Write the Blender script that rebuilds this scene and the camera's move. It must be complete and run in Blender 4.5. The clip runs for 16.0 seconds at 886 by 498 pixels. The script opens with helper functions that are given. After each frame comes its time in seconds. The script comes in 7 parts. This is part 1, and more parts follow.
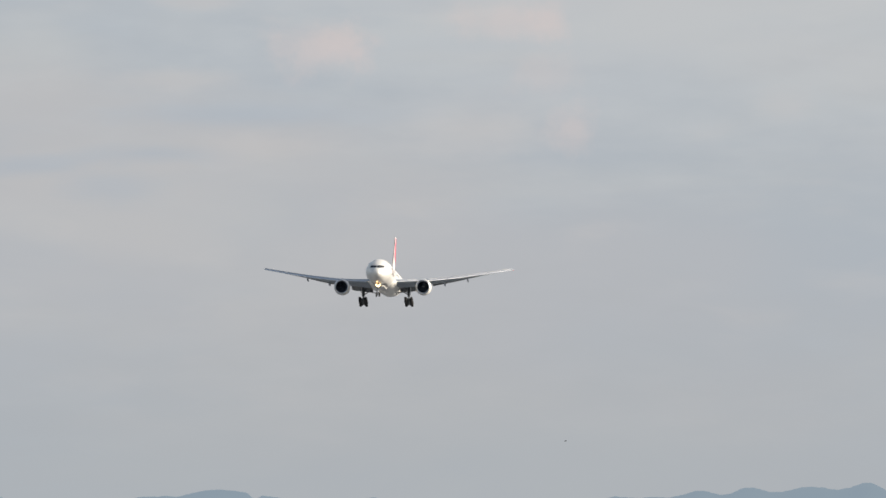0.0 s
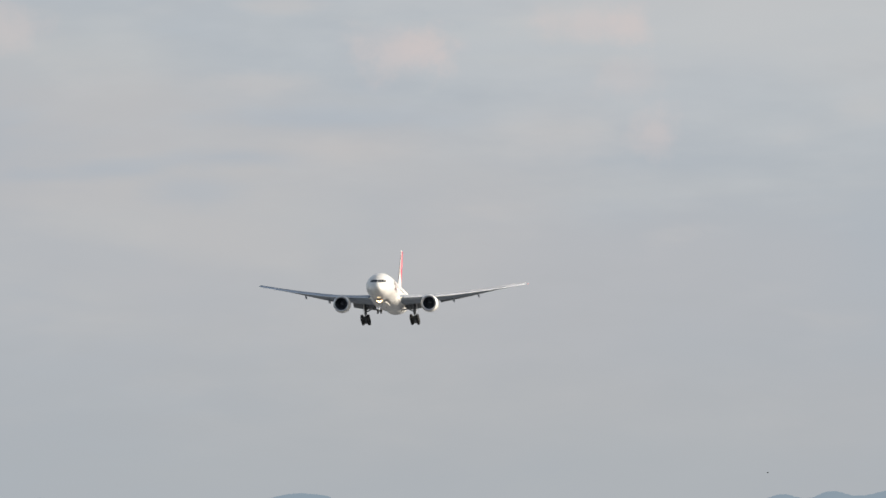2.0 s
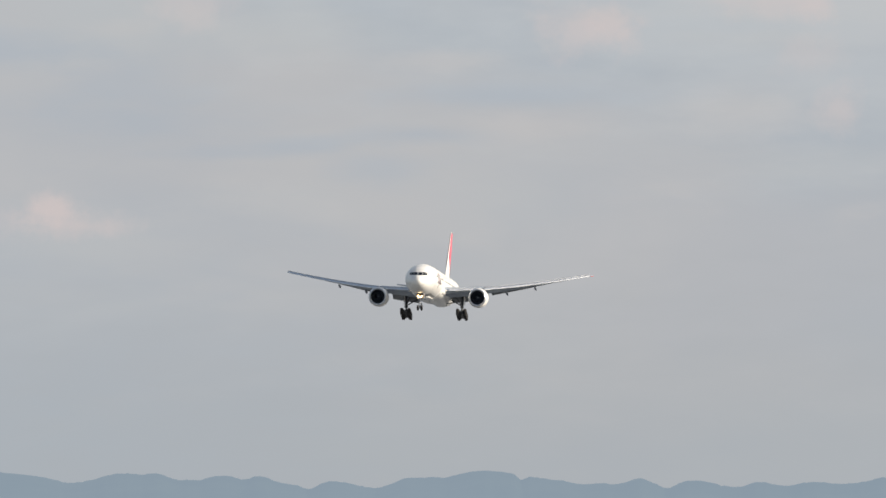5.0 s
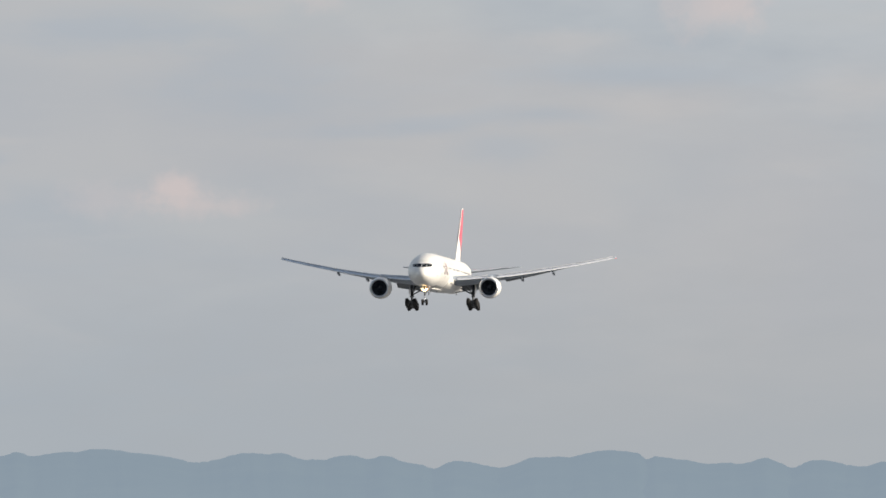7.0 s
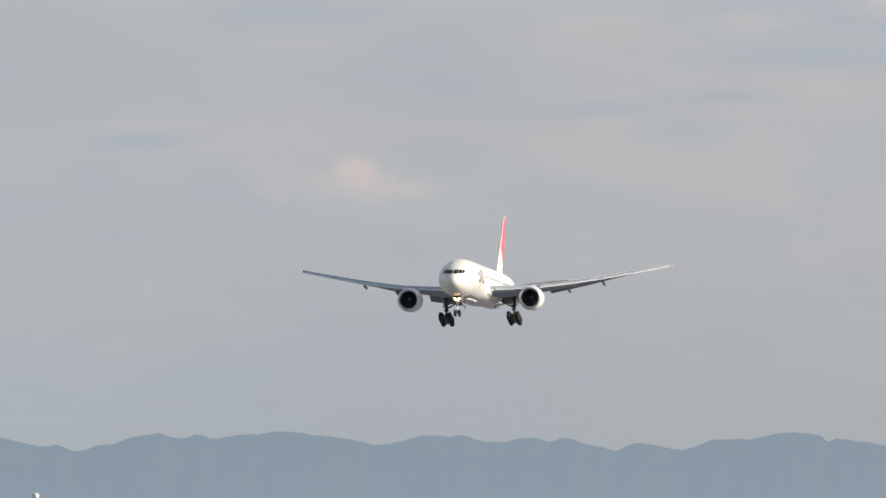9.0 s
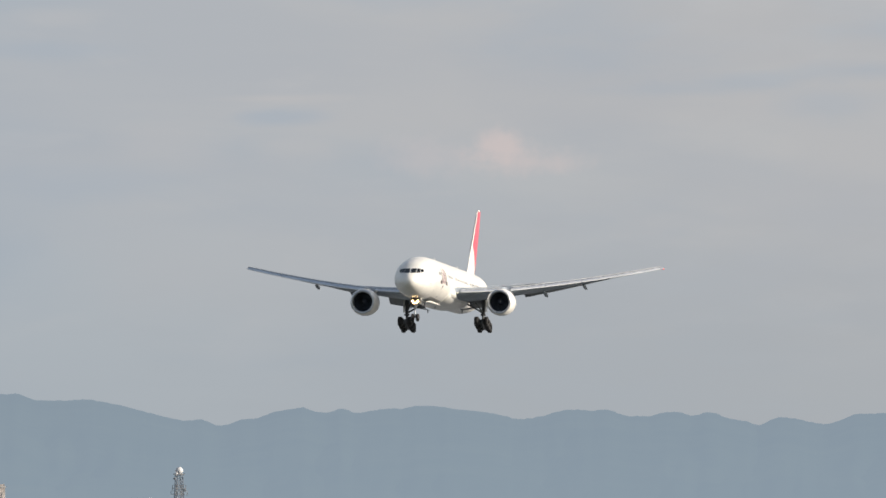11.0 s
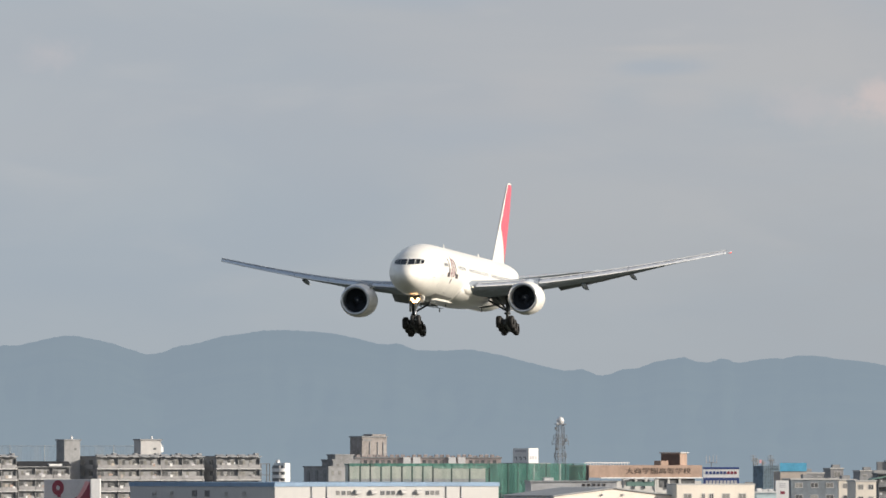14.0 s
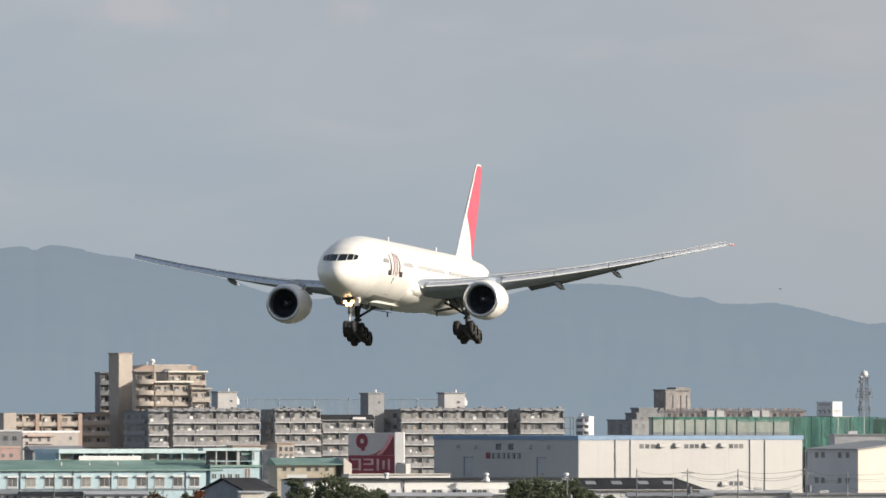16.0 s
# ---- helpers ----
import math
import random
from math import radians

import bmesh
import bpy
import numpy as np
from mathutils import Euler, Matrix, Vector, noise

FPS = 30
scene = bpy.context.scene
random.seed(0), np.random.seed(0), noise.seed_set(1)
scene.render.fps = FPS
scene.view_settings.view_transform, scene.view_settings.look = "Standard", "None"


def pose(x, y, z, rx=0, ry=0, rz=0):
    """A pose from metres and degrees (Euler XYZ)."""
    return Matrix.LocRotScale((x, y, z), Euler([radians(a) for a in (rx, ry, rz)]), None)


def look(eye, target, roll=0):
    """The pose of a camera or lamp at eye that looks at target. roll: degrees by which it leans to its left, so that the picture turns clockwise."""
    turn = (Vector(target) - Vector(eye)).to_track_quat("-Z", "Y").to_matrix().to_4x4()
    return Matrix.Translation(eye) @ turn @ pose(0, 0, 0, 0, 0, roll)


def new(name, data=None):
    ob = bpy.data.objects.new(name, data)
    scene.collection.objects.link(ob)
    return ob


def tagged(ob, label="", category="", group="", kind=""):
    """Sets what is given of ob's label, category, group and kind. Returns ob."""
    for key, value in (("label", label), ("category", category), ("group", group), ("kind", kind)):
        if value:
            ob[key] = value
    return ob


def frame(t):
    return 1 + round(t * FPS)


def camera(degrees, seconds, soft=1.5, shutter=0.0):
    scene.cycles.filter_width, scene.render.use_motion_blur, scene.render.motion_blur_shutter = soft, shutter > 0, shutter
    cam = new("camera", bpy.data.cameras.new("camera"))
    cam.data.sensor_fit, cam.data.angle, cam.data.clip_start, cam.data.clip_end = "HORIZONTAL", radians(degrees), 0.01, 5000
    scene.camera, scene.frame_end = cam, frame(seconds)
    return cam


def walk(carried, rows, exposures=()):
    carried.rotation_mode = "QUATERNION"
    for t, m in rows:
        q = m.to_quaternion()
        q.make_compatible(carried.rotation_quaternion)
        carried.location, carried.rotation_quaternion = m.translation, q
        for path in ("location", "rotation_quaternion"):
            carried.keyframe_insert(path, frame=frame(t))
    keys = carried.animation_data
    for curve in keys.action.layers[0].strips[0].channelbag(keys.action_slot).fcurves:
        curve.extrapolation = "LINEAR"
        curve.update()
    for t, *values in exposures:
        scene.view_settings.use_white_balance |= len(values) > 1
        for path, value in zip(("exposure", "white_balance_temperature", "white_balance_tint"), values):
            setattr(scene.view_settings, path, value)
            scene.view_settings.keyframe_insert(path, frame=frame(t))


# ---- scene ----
# ---- the camera: a long lens on a deck, turning to follow the landing ----
EYE = 18.0                       # height of the deck's rail over the airfield
cam = camera(6.2288, 16.0, soft=1.6)
PANS = [                         # seconds, turn to the left, tilt up
    (0.0, -9.8643, 2.4530), (0.5, -9.8058, 2.4478), (1.0, -9.5946, 2.4535), (1.5, -9.3936, 2.4671),
    (2.0, -9.2827, 2.4782), (2.5, -9.0405, 2.4901), (3.0, -8.6304, 2.4718), (3.5, -8.4377, 2.4430),
    (4.0, -8.2226, 2.4034), (4.5, -8.1212, 2.3637), (7.0, -7.1057, 2.1757), (7.5, -6.8865, 2.1734),
    (8.0, -6.5062, 2.1621), (8.5, -6.1796, 2.1232), (9.0, -5.8305, 2.0510), (9.5, -5.6169, 2.0059),
    (11.8, -4.1672, 1.8222), (12.0, -3.9822, 1.8182), (12.5, -3.5919, 1.7825), (13.0, -3.1016, 1.6309),
    (13.5, -2.5920, 1.5542), (14.0, -2.1412, 1.5173), (14.5, -1.7151, 1.4613), (15.0, -0.9476, 1.3596),
    (15.5, -0.3759, 1.2560), (16.0, -0.0049, 1.1892),
]
walk(cam, [(t, pose(0, 0, EYE, 90 + tilt, 0, turn)) for t, turn, tilt in PANS], [(0.0, 0.205), (7.0, 0.17), (12.5, 0.13), (16.0, 0.13)])

# ---- sky and sun ----
SUN_SIDE, SUN_UP = 104.0, 18.0   # degrees clockwise from the view's first axis (+y), and above the horizon
to_sun = Vector((math.sin(radians(SUN_SIDE)) * math.cos(radians(SUN_UP)), math.cos(radians(SUN_SIDE)) * math.cos(radians(SUN_UP)), math.sin(radians(SUN_UP))))
sun = new("sun", bpy.data.lights.new("sun", "SUN"))
sun.data.energy, sun.data.angle, sun.data.color = 5.0, radians(0.6), (1.0, 0.915, 0.80)
sun.matrix_world = look((0, 0, 400), Vector((0, 0, 400)) - to_sun)


class Nodes:
    """A short hand for node trees."""

    def __init__(self, tree):
        self.tree = tree
        tree.nodes.clear()

    def add(self, kind, inputs=()):
        return self.feed(self.tree.nodes.new(kind), inputs)

    def feed(self, node, inputs=()):
        for key, value in dict(inputs).items():
            if isinstance(value, bpy.types.NodeSocket):
                self.tree.links.new(value, node.inputs[key])
            else:
                node.inputs[key].default_value = value
        return node

    def math(self, op, a, b=0.0, clamp=False):
        node = self.tree.nodes.new("ShaderNodeMath")
        node.operation, node.use_clamp = op, clamp
        return self.feed(node, {0: a, 1: b}).outputs[0]

    def noise(self, vector, scale, detail=4.0, rough=0.55, distortion=0.0):
        return self.add("ShaderNodeTexNoise", {"Vector": vector, "Scale": scale, "Detail": detail, "Roughness": rough, "Distortion": distortion}).outputs["Fac"]

    def mix(self, fac, a, b, blend="MIX"):
        node = self.tree.nodes.new("ShaderNodeMix")
        node.data_type, node.blend_type = "RGBA", blend
        return self.feed(node, {0: fac, 6: a, 7: b}).outputs[2]

    def spread(self, value, lo, hi, a=0.0, b=1.0):
        node = self.tree.nodes.new("ShaderNodeMapRange")
        node.interpolation_type = "SMOOTHSTEP"
        return self.feed(node, {0: value, 1: lo, 2: hi, 3: a, 4: b}).outputs[0]


def make_world():
    world = bpy.data.worlds.new("sky")
    scene.world = world
    world.use_nodes = True
    n = Nodes(world.node_tree)
    sky = n.add("ShaderNodeTexSky")
    sky.sky_type, sky.sun_disc, sky.dust_density = "NISHITA", False, 4.0
    sky.sun_elevation, sky.sun_rotation = radians(SUN_UP), radians(SUN_SIDE)
    blue = n.mix(1.0, sky.outputs[0], (0.13, 0.13, 0.13, 1), "MULTIPLY")
    way = n.add("ShaderNodeTexCoord").outputs["Generated"]
    flat = n.add("ShaderNodeMapping", {"Vector": way, "Scale": (1.0, 1.0, 3.2)}).outputs[0]
    bands = n.noise(flat, 17.0, 5.0, 0.5, 0.4)
    puffs = n.noise(flat, 38.0, 5.0, 0.5, 0.3)
    warm = n.noise(flat, 9.0, 3.0, 0.5, 0.3)
    # a thin sheet of high cloud: blue-grey hollows, pale and faintly rosy swells
    sheet = n.mix(n.spread(bands, 0.36, 0.66), (0.392, 0.428, 0.472, 1), (0.447, 0.466, 0.487, 1))
    sheet = n.mix(n.math("MULTIPLY", n.spread(warm, 0.42, 0.64), 0.45), sheet, (0.475, 0.455, 0.46, 1))
    sheet = n.mix(n.math("MULTIPLY", n.spread(puffs, 0.54, 0.78), 0.25), sheet, (0.56, 0.53, 0.515, 1))
    split = n.add("ShaderNodeSeparateXYZ", {0: way})
    # swells and hollows of the veil, and small sunlit cumulus heads: bearing, rise (radians), width, height, strength
    rag = n.math("MULTIPLY", n.math("SUBTRACT", n.noise(way, 230.0, 5.0, 0.6), 0.5), 2.6)
    broad = n.math("MULTIPLY", n.math("SUBTRACT", n.noise(flat, 90.0, 4.0, 0.55), 0.5), 2.0)
    broad_washes = ((0.100, 0.030, 0.034, 0.013, 0.25, (0.462, 0.452, 0.462, 1)), (0.168, 0.014, 0.085, 0.018, 0.6, (0.385, 0.402, 0.425, 1)), (0.200, 0.071, 0.065, 0.016, 0.45, (0.53, 0.55, 0.57, 1)))
    hollows = ((0.1480, 0.0593, 0.0145, 0.0014, 0.85), (0.1365, 0.0545, 0.0080, 0.0011, 0.75), (0.1309, 0.0502, 0.0055, 0.0020, 0.55), (0.1219, 0.0533, 0.0080, 0.0009, 0.6), (0.1733, 0.0679, 0.0130, 0.0010, 0.4),
               (0.1004, 0.0606, 0.0085, 0.0040, 0.5), (0.1140, 0.0523, 0.0095, 0.0009, 0.6), (0.1030, 0.0563, 0.0140, 0.0024, 0.5), (0.1316, 0.0706, 0.0060, 0.0020, 0.5), (0.0835, 0.0644, 0.0155, 0.0022, 0.7),
               (0.0637, 0.0488, 0.0048, 0.0010, 0.8), (0.0394, 0.0408, 0.0110, 0.0022, 0.45), (0.0338, 0.0571, 0.0110, 0.0012, 0.5), (0.1530, 0.0632, 0.0045, 0.0010, 0.5))
    heads = ((0.0905, 0.0454, 0.0030, 0.0016, 0.8), (0.0915, 0.0446, 0.0040, 0.0014, 0.6), (0.0948, 0.0433, 0.0050, 0.0013, 0.6), (0.0825, 0.0436, 0.0052, 0.0022, 0.36), (0.1560, 0.0672, 0.0050, 0.0028, 0.62), (0.1596, 0.0676, 0.0022, 0.0020, 0.45), (0.1795, 0.0708, 0.0058, 0.0022, 0.5),
             (0.1845, 0.0708, 0.0022, 0.0020, 0.5), (0.1878, 0.0578, 0.0024, 0.0028, 0.5), (0.1844, 0.0640, 0.0034, 0.0024, 0.3), (0.1080, 0.0705, 0.0044, 0.0026, 0.45), (-0.0371, 0.0500, 0.0075, 0.0018, 0.5), (-0.0107, 0.0503, 0.0030, 0.0020, 0.42))
    swells = ((0.1420, 0.0733, 0.0045, 0.0010, 0.5), (0.1490, 0.0557, 0.0080, 0.0017, 0.42), (0.1753, 0.0571, 0.0068, 0.0030, 0.32), (0.1390, 0.0636, 0.0066, 0.0012, 0.42), (0.1001, 0.0675, 0.0042, 0.0012, 0.35), (0.0637, 0.0511, 0.0068, 0.0005, 0.55),
              (0.0505, 0.0454, 0.0068, 0.0027, 0.38), (0.0651, 0.0450, 0.0046, 0.0019, 0.34), (0.0366, 0.0610, 0.0052, 0.0012, 0.4), (0.2135, 0.0606, 0.0032, 0.0016, 0.25))
    clouds = [(*c, (0.372, 0.418, 0.478, 1), broad) for c in hollows] + [(*c, broad) for c in broad_washes] + [(*c, (0.520, 0.492, 0.485, 1), broad) for c in swells] + [(*c, (0.605, 0.522, 0.51, 1), rag) for c in heads]
    for bearing, up, wide, tall, power, tone, edge in clouds:
        dx = n.math("DIVIDE", n.math("SUBTRACT", split.outputs[0], math.sin(bearing)), wide)
        dz = n.math("DIVIDE", n.math("SUBTRACT", split.outputs[2], math.sin(up)), tall)
        far = n.math("SQRT", n.math("ADD", n.math("MULTIPLY", dx, dx), n.math("MULTIPLY", dz, dz)))
        far = n.math("ADD", far, edge)
        sheet = n.mix(n.math("MULTIPLY", n.spread(far, 1.7, 0.0), power * 0.8), sheet, tone)
    # the low air is a little duller and bluer
    low = n.spread(split.outputs[2], 0.045, 0.005)
    sheet = n.mix(n.math("MULTIPLY", low, 0.7), sheet, (0.388, 0.418, 0.446, 1))
    # towards the sun's side the veil is warmer, away from it bluer
    side = n.spread(split.outputs[0], 0.13, -0.02)
    sheet = n.mix(n.math("MULTIPLY", side, 1.0), sheet, (0.93, 0.985, 1.03, 1), "MULTIPLY")
    # the veil thins towards the zenith
    cover = n.spread(split.outputs[2], 0.12, 0.7, 0.91, 0.2)
    both = n.mix(cover, blue, sheet)
    back = n.add("ShaderNodeBackground", {"Color": both, "Strength": 1.0})
    n.add("ShaderNodeOutputWorld", {"Surface": back.outputs[0]})


make_world()


# ---- materials ----
MATS = {}


def material(name, colour, rough=0.6, metal=0.0, wear=0.12, grain=2.0, blotch=0.25, bump=0.0, coat=0.0, per_piece=0.0, glow=0.0, streak=0.0, spec=0.5):
    """Paint, concrete, rubber and so on: a base colour that varies at two scales, with dirt in its own shapes."""
    if name in MATS:
        return MATS[name]
    mat = bpy.data.materials.new(name)
    mat.use_nodes = True
    n = Nodes(mat.node_tree)
    where = n.add("ShaderNodeTexCoord").outputs["Object"]
    big, fine = n.noise(where, blotch, 5.0, 0.6), n.noise(where, grain, 6.0, 0.6)
    rgb = (*colour, 1)
    dark = tuple(c * (1 - wear * 2.2) for c in colour) + (1,)
    pale = tuple(min(1, c * (1 + wear)) for c in colour) + (1,)
    col = n.mix(n.spread(big, 0.35, 0.68), dark, rgb)
    col = n.mix(n.math("MULTIPLY", n.spread(fine, 0.4, 0.7), 0.55), col, pale)
    if streak:
        run = n.add("ShaderNodeMapping", {"Vector": where, "Scale": (1.4, 1.4, 0.09)}).outputs[0]
        col = n.mix(n.math("MULTIPLY", n.spread(n.noise(run, 1.0, 5.0, 0.65), 0.5, 0.75), streak), col, tuple(c * 0.45 for c in colour) + (1,))
    if per_piece:
        rnd = n.add("ShaderNodeObjectInfo").outputs["Random"]
        col = n.mix(n.math("MULTIPLY", rnd, per_piece), col, tuple(c * 0.35 for c in colour) + (1,))
    bs = n.add("ShaderNodeBsdfPrincipled", {"Base Color": col, "Metallic": metal, "Roughness": n.spread(fine, 0.2, 0.8, rough * 0.8, min(1, rough * 1.2))})
    bs.inputs["Specular IOR Level"].default_value = spec
    if coat:
        bs.inputs["Coat Weight"].default_value, bs.inputs["Coat Roughness"].default_value = coat, 0.12
    if bump:
        bs_bump = n.add("ShaderNodeBump", {"Height": fine, "Strength": bump, "Distance": 0.05})
        mat.node_tree.links.new(bs_bump.outputs[0], bs.inputs["Normal"])
    if glow:
        bs.inputs["Emission Color"].default_value, bs.inputs["Emission Strength"].default_value = rgb, glow
    n.add("ShaderNodeOutputMaterial", {"Surface": bs.outputs[0]})
    MATS[name] = mat
    return mat


WHITE = material("aircraft white", (0.88, 0.85, 0.79), 0.34, wear=0.05, grain=1.3, blotch=0.22, coat=0.25)
BELLY = material("belly grime and shade", (0.36, 0.35, 0.33), 0.45, wear=0.14, grain=1.5, blotch=0.4, streak=0.2)
WING_GREY = material("wing grey", (0.37, 0.41, 0.46), 0.6, spec=0.2, wear=0.1, grain=1.6, blotch=0.4)
SLAT = material("slat metal", (0.58, 0.60, 0.63), 0.26, 0.85, wear=0.06, grain=2)
BARE = material("bare aluminium", (0.66, 0.67, 0.69), 0.32, 0.8, wear=0.08, grain=3)
SLAT_BAND = material("slat band metal", (0.67, 0.69, 0.72), 0.36, 0.75, wear=0.03, grain=2)
EDGE_WHITE = material("pale edge highlight", (0.80, 0.81, 0.82), 0.4, wear=0.04, grain=3)
EDGE_GREY = material("grey edge highlight", (0.52, 0.53, 0.54), 0.4, wear=0.04, grain=3)
FLAP_GREY = material("flap grey", (0.25, 0.26, 0.265), 0.65, spec=0.2, wear=0.14, grain=2)
RED = material("tail red", (0.70, 0.09, 0.135), 0.4, wear=0.05, grain=1.5, coat=0.2)
PANE = material("cockpit pane", (0.012, 0.014, 0.016), 0.12, wear=0.1)
CABIN = material("cabin pane", (0.26, 0.27, 0.28), 0.2, wear=0.1)
RUBBER = material("tyre rubber", (0.032, 0.03, 0.03), 0.75, wear=0.15, grain=6)
GEAR = material("gear steel", (0.13, 0.135, 0.14), 0.5, 0.2, wear=0.2, grain=5)
HUB = material("wheel hub", (0.10, 0.10, 0.10), 0.4, 0.5, wear=0.2, grain=5)
FAN = material("fan blades", (0.095, 0.11, 0.135), 0.5, 0.3, wear=0.15, grain=4)
LINER = material("inlet liner", (0.20, 0.22, 0.25), 0.6, wear=0.15, grain=4)
INK = material("logo ink", (0.035, 0.022, 0.028), 0.45, wear=0.1)
STRIPE = material("logo stripe", (0.30, 0.13, 0.15), 0.45, wear=0.08)
FAINT = material("faint lettering", (0.74, 0.68, 0.67), 0.45, wear=0.05)
WELL = material("wheel well", (0.05, 0.05, 0.055), 0.8, wear=0.2)
SEAM = material("door seam", (0.50, 0.50, 0.50), 0.5, wear=0.1)
LAMP = material("landing light", (1.0, 0.72, 0.36), 0.3, glow=7.0)
LAMP_RIM = material("lamp bowl with glare", (0.8, 0.48, 0.22), 0.3, glow=0.5)
ROOT_LAMP = material("wing root light", (1.0, 0.84, 0.6), 0.3, glow=1.6)
TIPRED = material("red navigation light", (0.9, 0.08, 0.06), 0.3, glow=0.5)
TIPPALE = material("pale tip light", (0.8, 0.85, 0.8), 0.3, glow=0.4)


def leaf_material(name, colour):
    """Leaves: a dull face, and some light that comes through."""
    mat = bpy.data.materials.new(name)
    mat.use_nodes = True
    n = Nodes(mat.node_tree)
    where = n.add("ShaderNodeTexCoord").outputs["Object"]
    rnd = n.add("ShaderNodeNewGeometry").outputs["Random Per Island"]
    col = n.mix(n.spread(n.noise(where, 0.5, 4.0), 0.35, 0.68), tuple(c * 0.8 for c in colour) + (1,), tuple(c * 1.15 for c in colour) + (1,))
    col = n.mix(n.math("MULTIPLY", rnd, 0.4), col, tuple(c * 1.4 for c in colour) + (1,))
    face = n.add("ShaderNodeBsdfPrincipled", {"Base Color": col, "Roughness": 0.75, "Specular IOR Level": 0.15})
    thru = n.add("ShaderNodeBsdfTranslucent", {"Color": col})
    both = n.add("ShaderNodeMixShader", {0: 0.4, 1: face.outputs[0], 2: thru.outputs[0]})
    n.add("ShaderNodeOutputMaterial", {"Surface": both.outputs[0]})
    return mat


def net_material(name, colour, clear):
    """A fine net: threads too thin to part, with a share of open mesh."""
    mat = bpy.data.materials.new(name)
    mat.use_nodes = True
    n = Nodes(mat.node_tree)
    where = n.add("ShaderNodeTexCoord").outputs["Object"]
    fold = n.noise(n.add("ShaderNodeMapping", {"Vector": where, "Scale": (0.5, 0.5, 0.08)}).outputs[0], 1.0, 4.0, 0.6)
    col = n.mix(n.spread(fold, 0.35, 0.7), tuple(c * 0.7 for c in colour) + (1,), tuple(c * 1.2 for c in colour) + (1,))
    thread = n.add("ShaderNodeBsdfDiffuse", {"Color": col})
    gap = n.add("ShaderNodeBsdfTransparent")
    both = n.add("ShaderNodeMixShader", {0: n.spread(fold, 0.3, 0.7, clear + 0.12, clear - 0.12), 1: thread.outputs[0], 2: gap.outputs[0]})
    n.add("ShaderNodeOutputMaterial", {"Surface": both.outputs[0]})
    return mat


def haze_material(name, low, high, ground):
    """Wooded hills, kilometres of bright air painted in as glow over a little slope."""
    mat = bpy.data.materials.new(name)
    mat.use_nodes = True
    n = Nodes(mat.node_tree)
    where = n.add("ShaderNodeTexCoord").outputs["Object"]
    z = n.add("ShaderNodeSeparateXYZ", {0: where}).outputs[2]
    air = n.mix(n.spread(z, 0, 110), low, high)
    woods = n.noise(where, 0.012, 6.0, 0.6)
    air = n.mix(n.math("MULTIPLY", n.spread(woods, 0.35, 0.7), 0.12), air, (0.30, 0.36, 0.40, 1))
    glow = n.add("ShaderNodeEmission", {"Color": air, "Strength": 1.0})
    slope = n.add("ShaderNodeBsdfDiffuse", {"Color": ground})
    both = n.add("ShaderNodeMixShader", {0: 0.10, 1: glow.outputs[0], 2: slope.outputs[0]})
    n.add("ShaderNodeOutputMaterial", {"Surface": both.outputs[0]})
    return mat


# ---- mesh helpers ----
def part(name, bm, mat, parent=None, label="", smooth=False, at=None):
    """Links a bmesh as one mesh object under a thing or a part."""
    me = bpy.data.meshes.new(name)
    bmesh.ops.recalc_face_normals(bm, faces=bm.faces)
    bm.to_mesh(me)
    bm.free()
    if smooth:
        me.polygons.foreach_set("use_smooth", [len(f.vertices) <= 4 for f in me.polygons])
    me.materials.append(mat)
    ob = new(name, me)
    ob.parent = parent
    if at is not None:
        ob.matrix_basis = at
    return tagged(ob, label)


def twin(ob, m, parent=None):
    """Another object on the same mesh."""
    other = ob.copy()
    scene.collection.objects.link(other)
    other.parent = parent or ob.parent
    other.matrix_basis = m
    return other


def box(bm, x0, x1, y0, y1, z0, z1):
    v = [bm.verts.new(p) for p in ((x0, y0, z0), (x1, y0, z0), (x1, y1, z0), (x0, y1, z0), (x0, y0, z1), (x1, y0, z1), (x1, y1, z1), (x0, y1, z1))]
    for a in ((0, 3, 2, 1), (4, 5, 6, 7), (0, 1, 5, 4), (1, 2, 6, 5), (2, 3, 7, 6), (3, 0, 4, 7)):
        bm.faces.new([v[i] for i in a])
    return bm


def boxes(*sides):
    bm = bmesh.new()
    for s in sides:
        box(bm, *s)
    return bm


def loft(rings, caps=True, closed=True):
    """A skin over rings of points."""
    bm = bmesh.new()
    rows = [[bm.verts.new(p) for p in ring] for ring in rings]
    for a, b in zip(rows, rows[1:]):
        k = len(a)
        for i in range(k if closed else k - 1):
            bm.faces.new((a[i], a[(i + 1) % k], b[(i + 1) % k], b[i]))
    if caps:
        bm.faces.new(rows[0][::-1])
        bm.faces.new(rows[-1])
    return bm


def tube(bm, a, b, ra, rb=None, sides=10):
    a, b, rb = Vector(a), Vector(b), ra if rb is None else rb
    turn = (b - a).to_track_quat("Z", "Y").to_matrix()
    ends = []
    for c, r in ((a, ra), (b, rb)):
        ends.append([bm.verts.new(c + turn @ Vector((r * math.cos(2 * math.pi * i / sides), r * math.sin(2 * math.pi * i / sides), 0))) for i in range(sides)])
    for i in range(sides):
        bm.faces.new((ends[0][i], ends[0][(i + 1) % sides], ends[1][(i + 1) % sides], ends[1][i]))
    bm.faces.new(ends[0][::-1])
    bm.faces.new(ends[1])
    return bm


